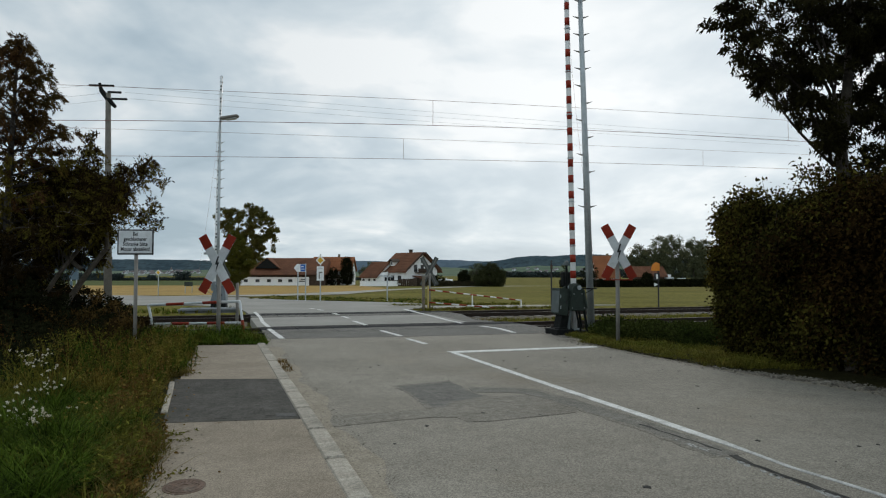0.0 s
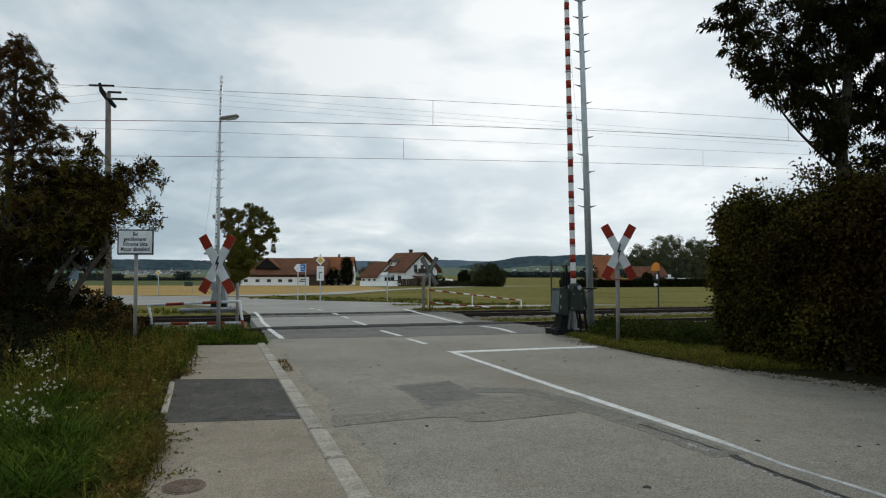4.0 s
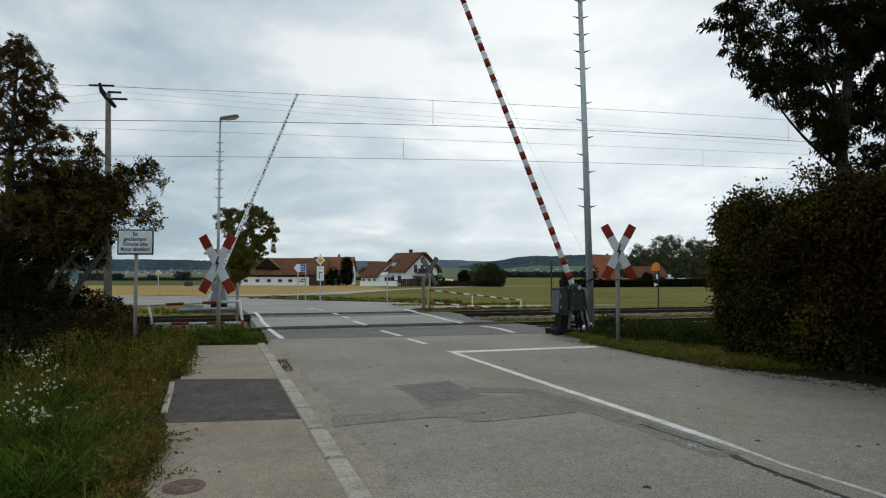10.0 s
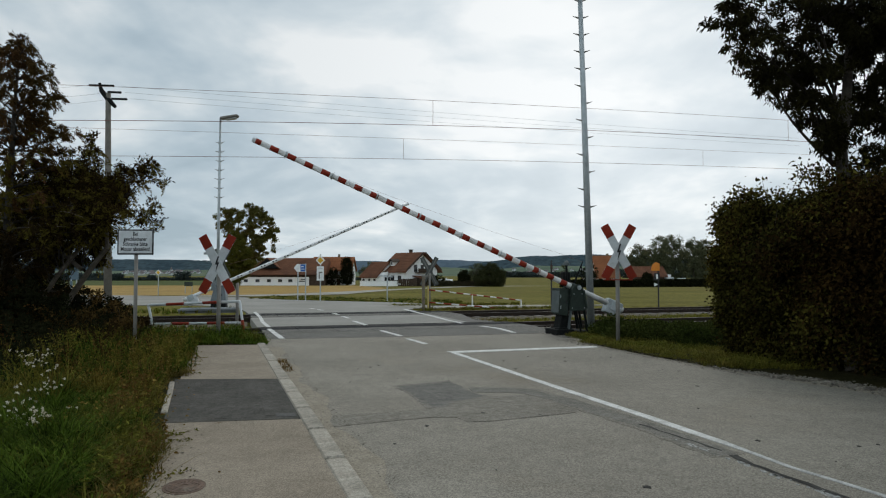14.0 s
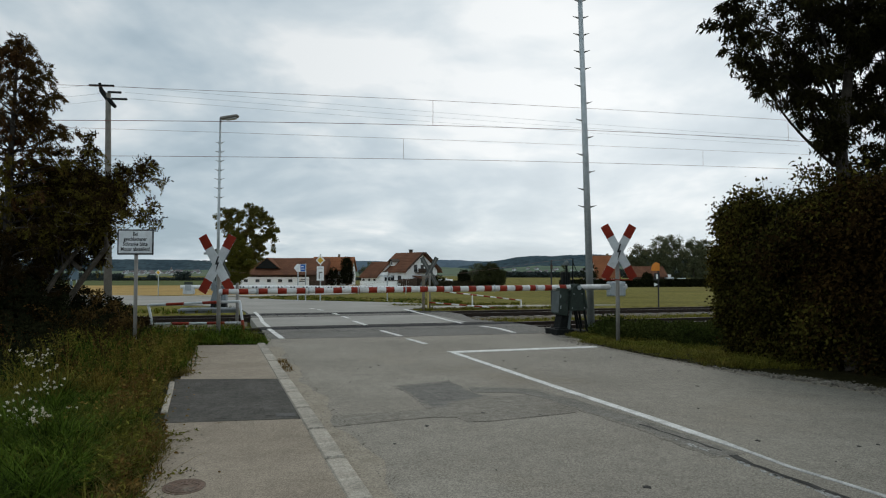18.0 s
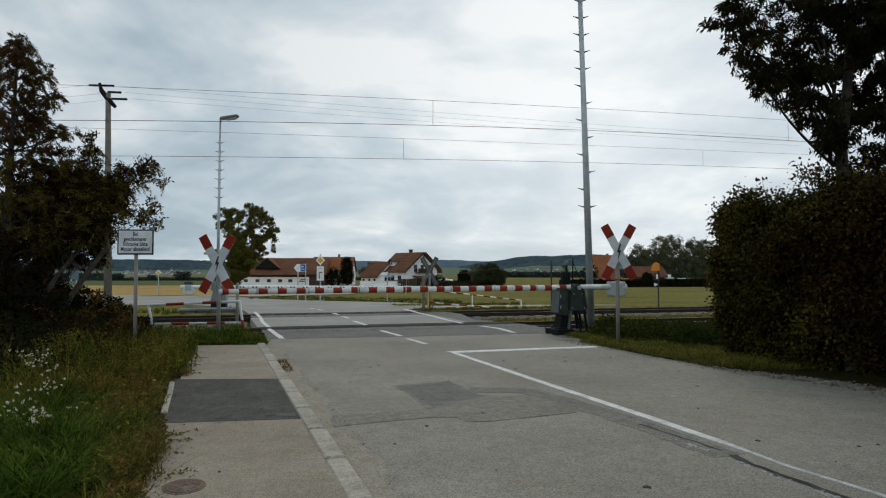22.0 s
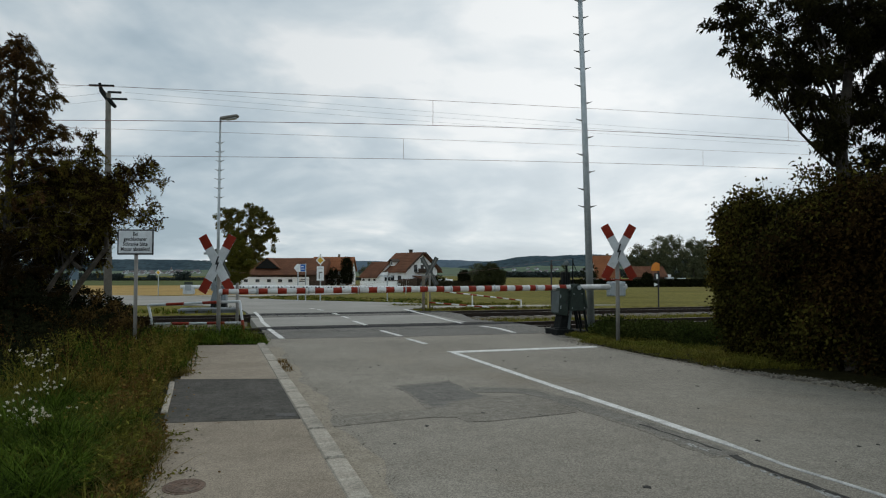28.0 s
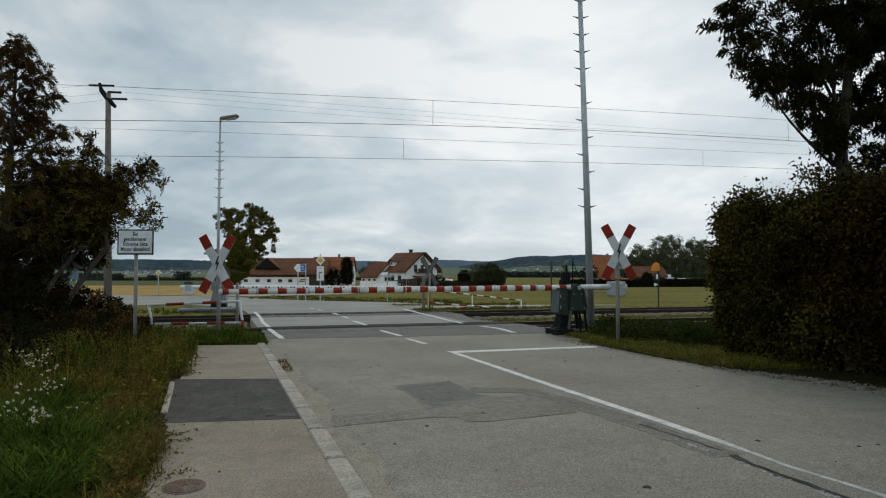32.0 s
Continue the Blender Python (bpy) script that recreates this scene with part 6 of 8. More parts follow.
for x, y, s, h in ((61.5, 212, 1.1, 12.6), (66.5, 208, 1.25, 14.8), (72, 212, 1.3, 15.8), (77.5, 208, 1.15, 14.2), (82, 212, 1.1, 14.0), (87, 209, 1.0, 13), (93, 214, 1.1, 13)):
    c = [(0, 0, h * 0.62), (-2.2 * s, 0, h * 0.5), (2.0 * s, 0, h * 0.55), (0.5, 0, h * 0.82), (-1.0, 0, h * 0.3), (1.6, 0, h * 0.3)]
    make_far_tree(x, y, c, [(3 * s, 2.6, h * 0.26), (2.2 * s, 2, h * 0.24), (2.3 * s, 2, h * 0.26), (2.2 * s, 2, h * 0.17), (2.3, 2, h * 0.26), (2.3, 2, h * 0.26)], 15000, 0.34, "leaf_far", "grey-green broadleaf tree in the farm grove", clumps=260, spread=0.62)


def hedge_stuff(name, x0, y0, x1, y1, w, h, count, leaf, mat, label, rough=0.12):
    t = RNG.random(count)
    at = np.stack([x0 + (x1 - x0) * t, y0 + (y1 - y0) * t + RNG.normal(0, w / 2, count), np.zeros(count)], 1)
    top = h * (0.96 + rough * np.sin(t * 70) * np.sin(t * 23))
    at[:, 2] = np.array([gz(a, b) for a, b in at[:, :2]]) + RNG.random(count) ** 0.7 * top
    ob = leaves(name, at, RNG.normal(size=(count, 3)), leaf * RNG.uniform(0.6, 1.3, count), leaf * 0.8 * RNG.uniform(0.6, 1.2, count), mat)
    return tagged(ob, label, "hedge", kind="stuff")


hedge_stuff("field_hedge", 21.9, 126, 64, 128, 0.7, 1.46, 52000, 0.24, "leaf_dark", "clipped dark green hedge along the far field", 0.015)
hedge_stuff("garden_hedge", -4.0, 172, 14.6, 171, 0.7, 1.45, 16000, 0.22, "leaf_brown", "low brownish hedge along the farm garden", 0.10)
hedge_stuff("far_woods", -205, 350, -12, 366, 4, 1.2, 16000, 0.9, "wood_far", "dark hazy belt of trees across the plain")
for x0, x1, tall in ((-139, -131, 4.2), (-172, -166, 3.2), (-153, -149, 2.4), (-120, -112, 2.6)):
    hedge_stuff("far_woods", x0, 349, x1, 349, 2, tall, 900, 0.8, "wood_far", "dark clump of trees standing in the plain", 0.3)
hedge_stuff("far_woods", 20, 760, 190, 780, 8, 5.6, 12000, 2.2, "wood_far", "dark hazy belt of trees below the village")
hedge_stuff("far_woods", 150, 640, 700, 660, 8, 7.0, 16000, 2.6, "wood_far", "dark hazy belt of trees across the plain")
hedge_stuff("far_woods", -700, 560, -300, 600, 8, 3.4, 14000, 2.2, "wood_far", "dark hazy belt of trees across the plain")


def ellipsoid_fill(n, c, r, inner=0.0):
    d = unit(RNG.normal(size=(n, 3)))
    k = RNG.uniform(inner ** 3, 1, (n, 1)) ** (1 / 3)
    return np.array(c) + d * k * np.array(r), d


def make_road_hedge():
    """The tall overgrown hedge along the road."""
    t = thing("overgrown_hedge", RP(0, 0, 0), "tall overgrown dark hedge with yellowing leaves beside the road", "hedge")
    bm = bmesh.new()
    random.seed(31)
    for k in range(26):
        u, v = random.uniform(8.6, 10.8), random.uniform(-1, 9.0)
        limb(bm, (u, v, -0.1), (u + random.uniform(-0.7, 0.6), v + random.uniform(-0.6, 0.6), random.uniform(1.6, 2.6)), 0.045, 0.012, 0.12)
    part("woody_frame", bm, "bark", t)
    n = 3600
    cu = RNG.uniform(8.0, 11.5, n)
    # clumps below v 1 are out of view, added to shade the road
    cv = np.where(RNG.random(n) < 0.86, RNG.uniform(1.0, 9.42, n), RNG.uniform(-10.0, 1.0, n))
    face = RNG.random(n)
    cu = np.where(face < 0.62, 8.05 + np.abs(RNG.normal(0, 0.28, n)), cu)
    cv = np.where((face >= 0.62) & (face < 0.74), 9.44 - np.abs(RNG.normal(0, 0.22, n)), cv)
    top = 2.76 + 0.16 * np.sin(cv * 1.9) + 0.14 * np.sin(cv * 4.3 + 1) + 0.10 * np.sin(cu * 5)
    corner = np.clip((cv - 8.3) / 1.2, 0, 1) ** 2
    top = top - 0.16 * corner
    cz = np.where(face >= 0.80, top - np.abs(RNG.normal(0, 0.18, n)), 0.05 + RNG.random(n) * (top - 0.1))
    cu = cu + np.where(face < 0.74, 0.35 * np.clip((cz - 1.6) / 1.2, 0, 1) ** 2 - 0.12 * np.clip((0.7 - cz) / 0.7, 0, 1), 0)
    bulge = 0.27 * np.sin(cv * 2.3 + 1.1 * cz) * np.sin(cz * 2.9 + 0.8 * cv) + 0.10 * np.sin(cv * 6.1 + cz * 3.7)
    cu = cu + np.where(face < 0.62, bulge + 0.62 * np.clip((7.7 - cv) / 1.6, 0, 1) * np.clip((2.0 - cz) / 0.9, 0, 1), 0)
    cu = cu + 0.34 * np.clip((cv - 8.5) / 0.9, 0, 1) * np.clip((0.95 - cz) / 0.8, 0, 1) + 0.06 * np.clip((cv - 8.9) / 0.5, 0, 1)
    # the face swells out over a hollow foot
    along = np.clip((8.7 - cv) / 0.8, 0, 1) * (face < 0.62)
    cu = cu + along * (0.30 * np.clip((1.1 - cz) / 0.9, 0, 1) - 0.26 * np.exp(-((cz - 1.9) / 0.5) ** 2))
    heart = np.stack([cu, cv, cz], 1)
    k = 330
    corner = np.stack([8.08 + np.abs(RNG.normal(0, 0.22, k)), 9.44 - np.abs(RNG.normal(0, 0.16, k)), 0.15 + RNG.random(k) * 2.45], 1)
    corner[:, 0] += 0.30 * np.clip((corner[:, 2] - 1.8) / 0.8, 0, 1) ** 2 + 0.34 * np.clip((0.95 - corner[:, 2]) / 0.8, 0, 1)
    corner[:, 0] += 0.07 * np.sin(corner[:, 2] * 7.1) + 0.05 * np.sin(corner[:, 2] * 13 + 1)
    heart = np.concatenate([heart, corner])
    n = len(heart)
    m = 215000
    of = RNG.integers(0, n, m)
    P = heart[of] + RNG.normal(size=(m, 3)) * 0.085
    P[:, 2] = np.maximum(P[:, 2], 0.06)
    d = RNG.normal(size=(m, 3)) * 0.7 + np.array([-0.5, 0.1, -0.5])
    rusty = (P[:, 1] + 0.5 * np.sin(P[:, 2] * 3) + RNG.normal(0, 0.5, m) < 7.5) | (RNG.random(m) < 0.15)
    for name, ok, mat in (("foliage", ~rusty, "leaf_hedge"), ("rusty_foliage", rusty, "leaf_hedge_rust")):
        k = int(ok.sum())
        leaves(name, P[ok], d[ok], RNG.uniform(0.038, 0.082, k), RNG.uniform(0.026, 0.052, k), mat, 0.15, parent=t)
    # dense inner leaves, with the hedge's inner shade put into their colour
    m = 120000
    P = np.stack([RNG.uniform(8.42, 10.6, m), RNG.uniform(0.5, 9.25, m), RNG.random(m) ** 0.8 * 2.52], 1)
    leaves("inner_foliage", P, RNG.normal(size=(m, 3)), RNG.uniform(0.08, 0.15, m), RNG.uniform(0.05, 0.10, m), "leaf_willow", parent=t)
    # twigs that stick out above
    tw = bmesh.new()
    ends = []
    for k in range(60):
        v = random.uniform(1.0, 9.0)
        u = random.uniform(8.3, 9.6)
        z = 2.82 + 0.16 * math.sin(v * 1.9) - 0.35 * max(0, (v - 8.3) / 1.2) ** 2
        e = (u + random.uniform(-0.25, 0.2), v + random.uniform(-0.3, 0.3), z + random.uniform(0.02, 0.30))
        ends.append(limb(tw, (u, v, z - 0.5), e, 0.010, 0.004, 0.1, 4, 4))
    tagged(part("twig_growth", tw, "bark", t), kind="stuff")
    P = np.array([p for pts in ends for p in pts[1:] for _ in range(5)], float)
    P += RNG.normal(size=P.shape) * 0.05
    n = len(P)
    leaves("foliage", P, RNG.normal(size=(n, 3)) + [0, 0, 0.4], RNG.uniform(0.05, 0.10, n), RNG.uniform(0.03, 0.06, n), "leaf_hedge", parent=t)
    # pale bare stems that show through the face
    for k in range(6):
        bare = bmesh.new()
        v, z = random.uniform(5.2, 8.6), random.uniform(0.5, 2.2)
        u = 8.0 + random.uniform(-0.08, 0.10) + 0.25 * max(0.0, (7.7 - v) / 1.6) * max(0.0, (2.0 - z) / 0.9)
        limb(bare, (u + 0.10, v, z), (u + random.uniform(-0.05, 0.15), v + random.uniform(-0.25, 0.25), z + random.uniform(0.1, 0.4)), 0.004, 0.002, 0.4, 7, 4)
        part("bare_stem", bare, "bark_pale", t, "pale bare stem" if not k else "")


make_road_hedge()

SWAYING = []
LEANING = []


def make_road_tree():
    """The tall narrow-leaved tree that stands in the hedge, with unseen crowns added for shade."""
    random.seed(41)
    t = thing("tree", pose(5.72, 9.7, 0), "tall dark broadleaf tree rising out of the hedge", "tree")
    bm = bmesh.new()
    limb(bm, (0.15, 0, -0.2), (0.12, 0.1, 3.2), 0.105, 0.085, 0.02)
    limb(bm, (0.12, 0.1, 3.2), (0.3, 0.3, 7.5), 0.08, 0.03, 0.05)
    limb(bm, (0.12, 0.1, 2.85), (1.6, -0.3, 2.45), 0.075, 0.055, 0.06)
    limb(bm, (0.9, 0.2, 2.2), (0.95, 0.2, 6.5), 0.06, 0.03, 0.03)
    limb(bm, (0.10, 0.1, 3.6), (-0.15, 0.2, 4.9), 0.030, 0.012, 0.06)
    limb(bm, (0.12, 0.1, 4.2), (-0.9, 0.1, 5.1), 0.022, 0.008, 0.06)
    # second stem out of view, added to carry the shading crowns
    limb(bm, (2.9, -3.8, -0.2), (3.0, -4.0, 7.5), 0.12, 0.03, 0.04)
    part("trunk", bm, "bark", t)
    groups = (((-1.46, 0.0, 5.22), (0.40, 0.5, 0.30), 26, 1500), ((-1.28, -0.1, 4.66), (0.33, 0.5, 0.38), 26, 1500), ((-1.02, 0.0, 4.20), (0.30, 0.4, 0.26), 18, 900),
              ((-0.50, 0.2, 4.49), (0.56, 0.8, 0.58), 60, 4600), ((-0.36, 0.1, 5.36), (0.62, 0.9, 0.36), 46, 2300), ((-0.36, 0.0, 3.80), (0.36, 0.5, 0.34), 22, 1500), ((-0.10, 0.0, 3.36), (0.30, 0.3, 0.34), 26, 1500),
              # the last two crowns of this row block sky light from out of view
              ((0.49, 0.2, 5.05), (0.70, 0.9, 0.82), 105, 9400), ((0.62, 0.4, 3.95), (0.46, 0.6, 0.66), 50, 3700), ((1.25, 0.1, 4.6), (0.62, 0.9, 1.4), 140, 12000), ((-0.59, 0.2, 6.28), (1.20, 1.2, 0.75), 90, 5000), ((0.62, 0.1, 6.41), (1.2, 1.3, 1.0), 120, 12000), ((0.75, 0.2, 3.05), (0.30, 0.4, 0.36), 16, 900), ((1.9, -0.5, 5.5), (1.0, 1.5, 1.5), 170, 20000), ((1.9, -2.0, 6.4), (1.8, 2.0, 1.8), 130, 15000), ((0.2, 0.6, 8.2), (2.0, 2.0, 1.6), 120, 13000),
              # unseen crowns right of the view, added to shade hedge and road
              ((2.9, -3.2, 5.3), (1.7, 1.9, 1.8), 150, 20000), ((3.3, -5.6, 5.6), (1.9, 2.0, 1.9), 150, 20000), ((3.0, -4.0, 8.2), (2.4, 3.0, 1.8), 150, 20000))
    for c, r, clumps, count in groups:
        b = bmesh.new()
        P, out, hearts = blobs(count, [c], [r], clumps, 0.074, 0.1)
        root = Vector((0.0, 0.1, max(3.0, c[2] - 1.2))) if c[0] < 2.5 else Vector((2.95, -3.9, max(3.0, c[2] - 1.2)))
        mid = Vector(c)
        limb(b, root, mid, 0.024, 0.010, 0.1)
        for h in hearts:
            limb(b, mid.lerp(root, random.uniform(0, 0.35)), h, 0.007, 0.003, 0.12, 4, 4)
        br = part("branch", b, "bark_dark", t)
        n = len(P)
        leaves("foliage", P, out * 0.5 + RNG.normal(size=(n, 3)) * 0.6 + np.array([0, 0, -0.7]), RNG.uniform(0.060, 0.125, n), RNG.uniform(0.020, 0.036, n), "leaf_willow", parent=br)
        SWAYING.append((br, root))


make_road_tree()


def make_conifer():
    random.seed(51)
    t = thing("conifer_tree", pose(-7.98, 12.3, 0), "ragged conifer with browning drooping sprays above the verge", "tree")
    bm = bmesh.new()
    limb(bm, (0, 0, -0.2), (0.12, 0, 5.75), 0.12, 0.012, 0.02, 8)
    hearts, dirs = [], []
    for k in range(24):
        z = 0.5 + 5.1 * k / 23
        reach = min(0.05 + (5.8 - z) * 0.56, 0.98 + (4.7 - z) * 0.16, 0.45 + 0.36 * z)
        for j in range(7):
            a = j * 0.9 + k * 0.55 + random.uniform(-0.3, 0.3)
            r = reach * random.uniform(0.30, 1.22)
            foot = Vector((0.12 * z / 5.5, 0, z - 0.15))
            tip = Vector((foot.x + r * math.cos(a), r * math.sin(a), z + random.uniform(-0.10, 0.26)))
            pts = limb(bm, foot, tip, 0.018, 0.004, 0.08, 6, 4)
            for i, p in enumerate(pts[1:]):
                if random.random() < (0.58 if z > 4.4 else 0.40):
                    continue
                for _ in range(1 + (i > 2)):
                    hearts.append(p + Vector((random.gauss(0, 0.05), random.gauss(0, 0.05), random.gauss(0, 0.03))))
                    w = random.uniform(-0.9, 0.9)
                    dirs.append((math.cos(a + w), math.sin(a + w), random.uniform(-0.9, 0.35)))
    for k in range(14):
        hearts.append(Vector((0.11 + random.uniform(-0.03, 0.03), random.uniform(-0.03, 0.03), 5.2 + k * 0.042)))
        dirs.append((random.uniform(-1, 1), random.uniform(-1, 1), 1.0))
    for foot, tip in (((0.15, -0.1, 4.35), (0.72, -0.2, 5.15)), ((0.15, 0, 4.0), (0.80, -0.1, 4.75)), ((0.1, 0, 3.4), (0.95, -0.1, 4.1))):
        for p in limb(bm, foot, tip, 0.02, 0.005, 0.06, 9, 4)[2:]:
            for _ in range(3):
                hearts.append(p + Vector((random.gauss(0, 0.04), random.gauss(0, 0.04), random.gauss(0, 0.04))))
                dirs.append((random.uniform(-0.2, 1), random.uniform(-1, 1), random.uniform(-0.6, 0.7)))
    part("trunk", bm, "bark", t)
    LEANING.append((t, 1.0))
    hearts, dirs = np.array(hearts, float), np.array(dirs)
    # low sprays take the darker leaf colour in place of shade
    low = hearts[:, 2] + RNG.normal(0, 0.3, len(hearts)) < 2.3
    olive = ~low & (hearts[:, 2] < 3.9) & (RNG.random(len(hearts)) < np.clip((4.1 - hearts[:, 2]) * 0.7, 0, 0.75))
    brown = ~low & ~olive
    fronds("foliage", hearts[brown], dirs[brown], 0.19, 76, 0.028, "leaf_thuja", t, 0.5)
    fronds("olive_foliage", hearts[olive], dirs[olive], 0.19, 76, 0.030, "leaf_shrub", t, 0.5)
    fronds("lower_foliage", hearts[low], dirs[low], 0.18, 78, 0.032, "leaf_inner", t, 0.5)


def make_shrub():
    random.seed(61)
    t = thing("shrub", pose(-7.03, 12.8, 0), "large straggling shrub with leaning trunks and brownish leaves", "shrub")
    bm = bmesh.new()
    limb(bm, (-0.70, 0.0, -0.1), (0.62, 0.0, 1.92), 0.068, 0.044, 0.10)
    limb(bm, (-0.90, -0.1, -0.05), (0.24, -0.1, 2.0), 0.052, 0.036, 0.10)
    limb(bm, (0.62, 0.0, 1.92), (0.55, 0.1, 2.75), 0.040, 0.022, 0.06)
    limb(bm, (0.55, 0.1, 2.75), (1.25, 0.1, 3.40), 0.022, 0.010, 0.08)
    limb(bm, (0.24, -0.1, 2.0), (0.2, 0.1, 3.9), 0.036, 0.010, 0.08)
    limb(bm, (0.15, 0.0, 1.5), (-1.0, 0.2, 2.6), 0.045, 0.015, 0.1)
    limb(bm, (-0.9, 0.2, 0), (-1.6, 0.4, 2.2), 0.05, 0.015, 0.1)
    part("trunk", bm, "bark_pale", t)
    dead = bmesh.new()
    for k in range(9):
        a = Vector((random.uniform(-0.9, 0.1), -0.55, random.uniform(2.0, 3.0)))
        pts = limb(dead, a, a + Vector((random.uniform(-0.2, 0.7), -0.2, random.uniform(-0.5, 0.3))), 0.007, 0.003, 0.2, 5, 4)
        limb(dead, pts[3], pts[3] + Vector((random.uniform(-0.2, 0.2), -0.05, random.uniform(0.05, 0.25))), 0.004, 0.002, 0.2, 4, 4)
    part("bare_twigs", dead, "timber_post", t, "pale bare dead twigs")
    LEANING.append((t, 1.3))
    centres = [(1.20, 0.1, 3.38), (1.56, 0.1, 3.22), (1.28, 0.0, 2.5), (1.60, 0.0, 2.4), (0.2, 0.1, 3.75), (-0.2, 0.1, 2.85), (0.65, 0.1, 2.85), (-0.75, 0.1, 2.0), (0.25, 0.3, 2.2), (-1.15, 0.1, 1.05), (0.9, 0.1, 3.2), (0.42, 0.2, 2.95), (0.1, 0.2, 2.45), (-0.35, 0.1, 3.45), (-0.9, 0.2, 2.9), (-0.3, 0.2, 1.85), (0.25, 0.3, 1.75), (0.35, -0.5, 2.5), (0.8, -0.45, 2.45), (-0.1, -0.5, 2.1), (1.30, 0.05, 3.52), (1.50, 0.0, 2.75), (0.38, -0.1, 2.55), (0.30, -0.1, 3.1)]
    radii = [(0.48, 0.4, 0.22), (0.2, 0.2, 0.2), (0.26, 0.3, 0.30), (0.14, 0.2, 0.2), (0.18, 0.2, 0.5), (0.9, 0.6, 0.6), (0.45, 0.5, 0.38), (0.8, 0.6, 0.6), (0.35, 0.4, 0.3), (0.55, 0.6, 0.7), (0.35, 0.3, 0.28), (0.45, 0.4, 0.45), (0.6, 0.5, 0.4), (0.5, 0.4, 0.4), (0.7, 0.5, 0.7), (0.45, 0.4, 0.3), (0.3, 0.3, 0.25), (0.5, 0.3, 0.5), (0.32, 0.25, 0.38), (0.5, 0.3, 0.35), (0.26, 0.25, 0.14), (0.14, 0.2, 0.2), (0.30, 0.3, 0.55), (0.36, 0.3, 0.4)]
    P, out, hearts = blobs(34000, centres, radii, 1400, 0.06, 0.05)
    hearts = hearts[(hearts[:, 0] < 0.95) | (RNG.random(len(hearts)) < 0.42)]
    P = P[(P[:, 0] < 0.95) | (RNG.random(len(P)) < 0.35)]
    tw = bmesh.new()
    for h in hearts[::5]:
        limb(tw, (h[0] * 0.6 - 0.05, h[1] * 0.5, h[2] - 0.4), h, 0.011, 0.004, 0.15, 4, 4)
    part("twig_growth", tw, "bark", t)
    aim = np.stack([RNG.normal(0.35, 0.8, len(hearts)), RNG.normal(-0.1, 0.8, len(hearts)), RNG.normal(-0.1, 0.5, len(hearts))], 1)
    fronds("foliage", hearts, aim, 0.20, 44, 0.026, "leaf_shrub", t, 0.45)
    # inner leaves carry the shrub's inner shade in their colour
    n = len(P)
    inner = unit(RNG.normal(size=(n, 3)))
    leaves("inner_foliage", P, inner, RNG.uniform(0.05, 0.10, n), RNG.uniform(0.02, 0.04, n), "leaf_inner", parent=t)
    # undergrowth behind and below, its leaf colours darkened to stand for shade
    g = thing("undergrowth", pose(-8.4, 12.2, 0), "tangled undergrowth beneath the conifer with shade mixed into its colours", "shrub")
    P, out, hearts = blobs(56000, [(0.2, 0.8, 0.5), (1.2, 1.4, 0.40), (-1.2, 0.6, 1.2), (-1.8, -1.0, 1.1), (-0.6, 0.6, 1.7), (-1.2, 0.0, 2.4), (2.0, 1.5, 0.30), (-0.2, 1.4, 2.2), (0.45, -0.2, 0.8), (0.15, 0.1, 1.6), (0.9, -0.4, 0.3)], [(1.1, 0.8, 0.75), (0.9, 0.7, 0.58), (1.2, 1, 1.2), (1.0, 1.0, 1.1), (0.7, 0.8, 1.0), (0.9, 1, 1.2), (0.7, 0.6, 0.3), (0.9, 0.5, 1.2), (0.6, 0.5, 0.85), (0.7, 0.5, 0.8), (0.8, 0.4, 0.4)], 620, 0.11, 0.1)
    P[:, 2] = np.maximum(P[:, 2], 0.03)
    bm = bmesh.new()
    for h in hearts[::4]:
        limb(bm, (h[0] * 0.8, h[1] * 0.8, -0.05), h, 0.014, 0.004, 0.12, 4, 4)
    part("woody_frame", bm, "bark", g)
    n = len(P)
    red = (RNG.random(n) < 0.34) & (np.sin(P[:, 0] * 4.3 + P[:, 2] * 3.1) * np.sin(P[:, 2] * 5.7 + P[:, 0] * 2.3 + 1.0) > 0.1)
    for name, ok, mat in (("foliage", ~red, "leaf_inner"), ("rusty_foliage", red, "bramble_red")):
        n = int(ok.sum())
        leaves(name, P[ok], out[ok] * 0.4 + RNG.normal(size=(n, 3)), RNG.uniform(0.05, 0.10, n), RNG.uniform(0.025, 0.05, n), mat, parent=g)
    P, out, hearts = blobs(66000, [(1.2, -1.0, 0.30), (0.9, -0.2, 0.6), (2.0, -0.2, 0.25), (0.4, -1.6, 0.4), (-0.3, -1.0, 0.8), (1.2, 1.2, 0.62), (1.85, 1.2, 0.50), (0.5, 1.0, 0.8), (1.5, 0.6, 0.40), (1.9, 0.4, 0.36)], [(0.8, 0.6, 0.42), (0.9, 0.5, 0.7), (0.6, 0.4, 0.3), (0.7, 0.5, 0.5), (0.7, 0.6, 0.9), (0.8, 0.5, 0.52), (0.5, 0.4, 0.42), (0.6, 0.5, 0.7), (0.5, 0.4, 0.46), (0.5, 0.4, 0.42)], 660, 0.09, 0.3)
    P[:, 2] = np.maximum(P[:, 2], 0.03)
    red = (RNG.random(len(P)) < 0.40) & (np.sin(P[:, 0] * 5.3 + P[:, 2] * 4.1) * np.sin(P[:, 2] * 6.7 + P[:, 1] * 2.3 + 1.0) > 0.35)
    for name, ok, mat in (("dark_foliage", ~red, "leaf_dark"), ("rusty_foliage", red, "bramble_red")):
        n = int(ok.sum())
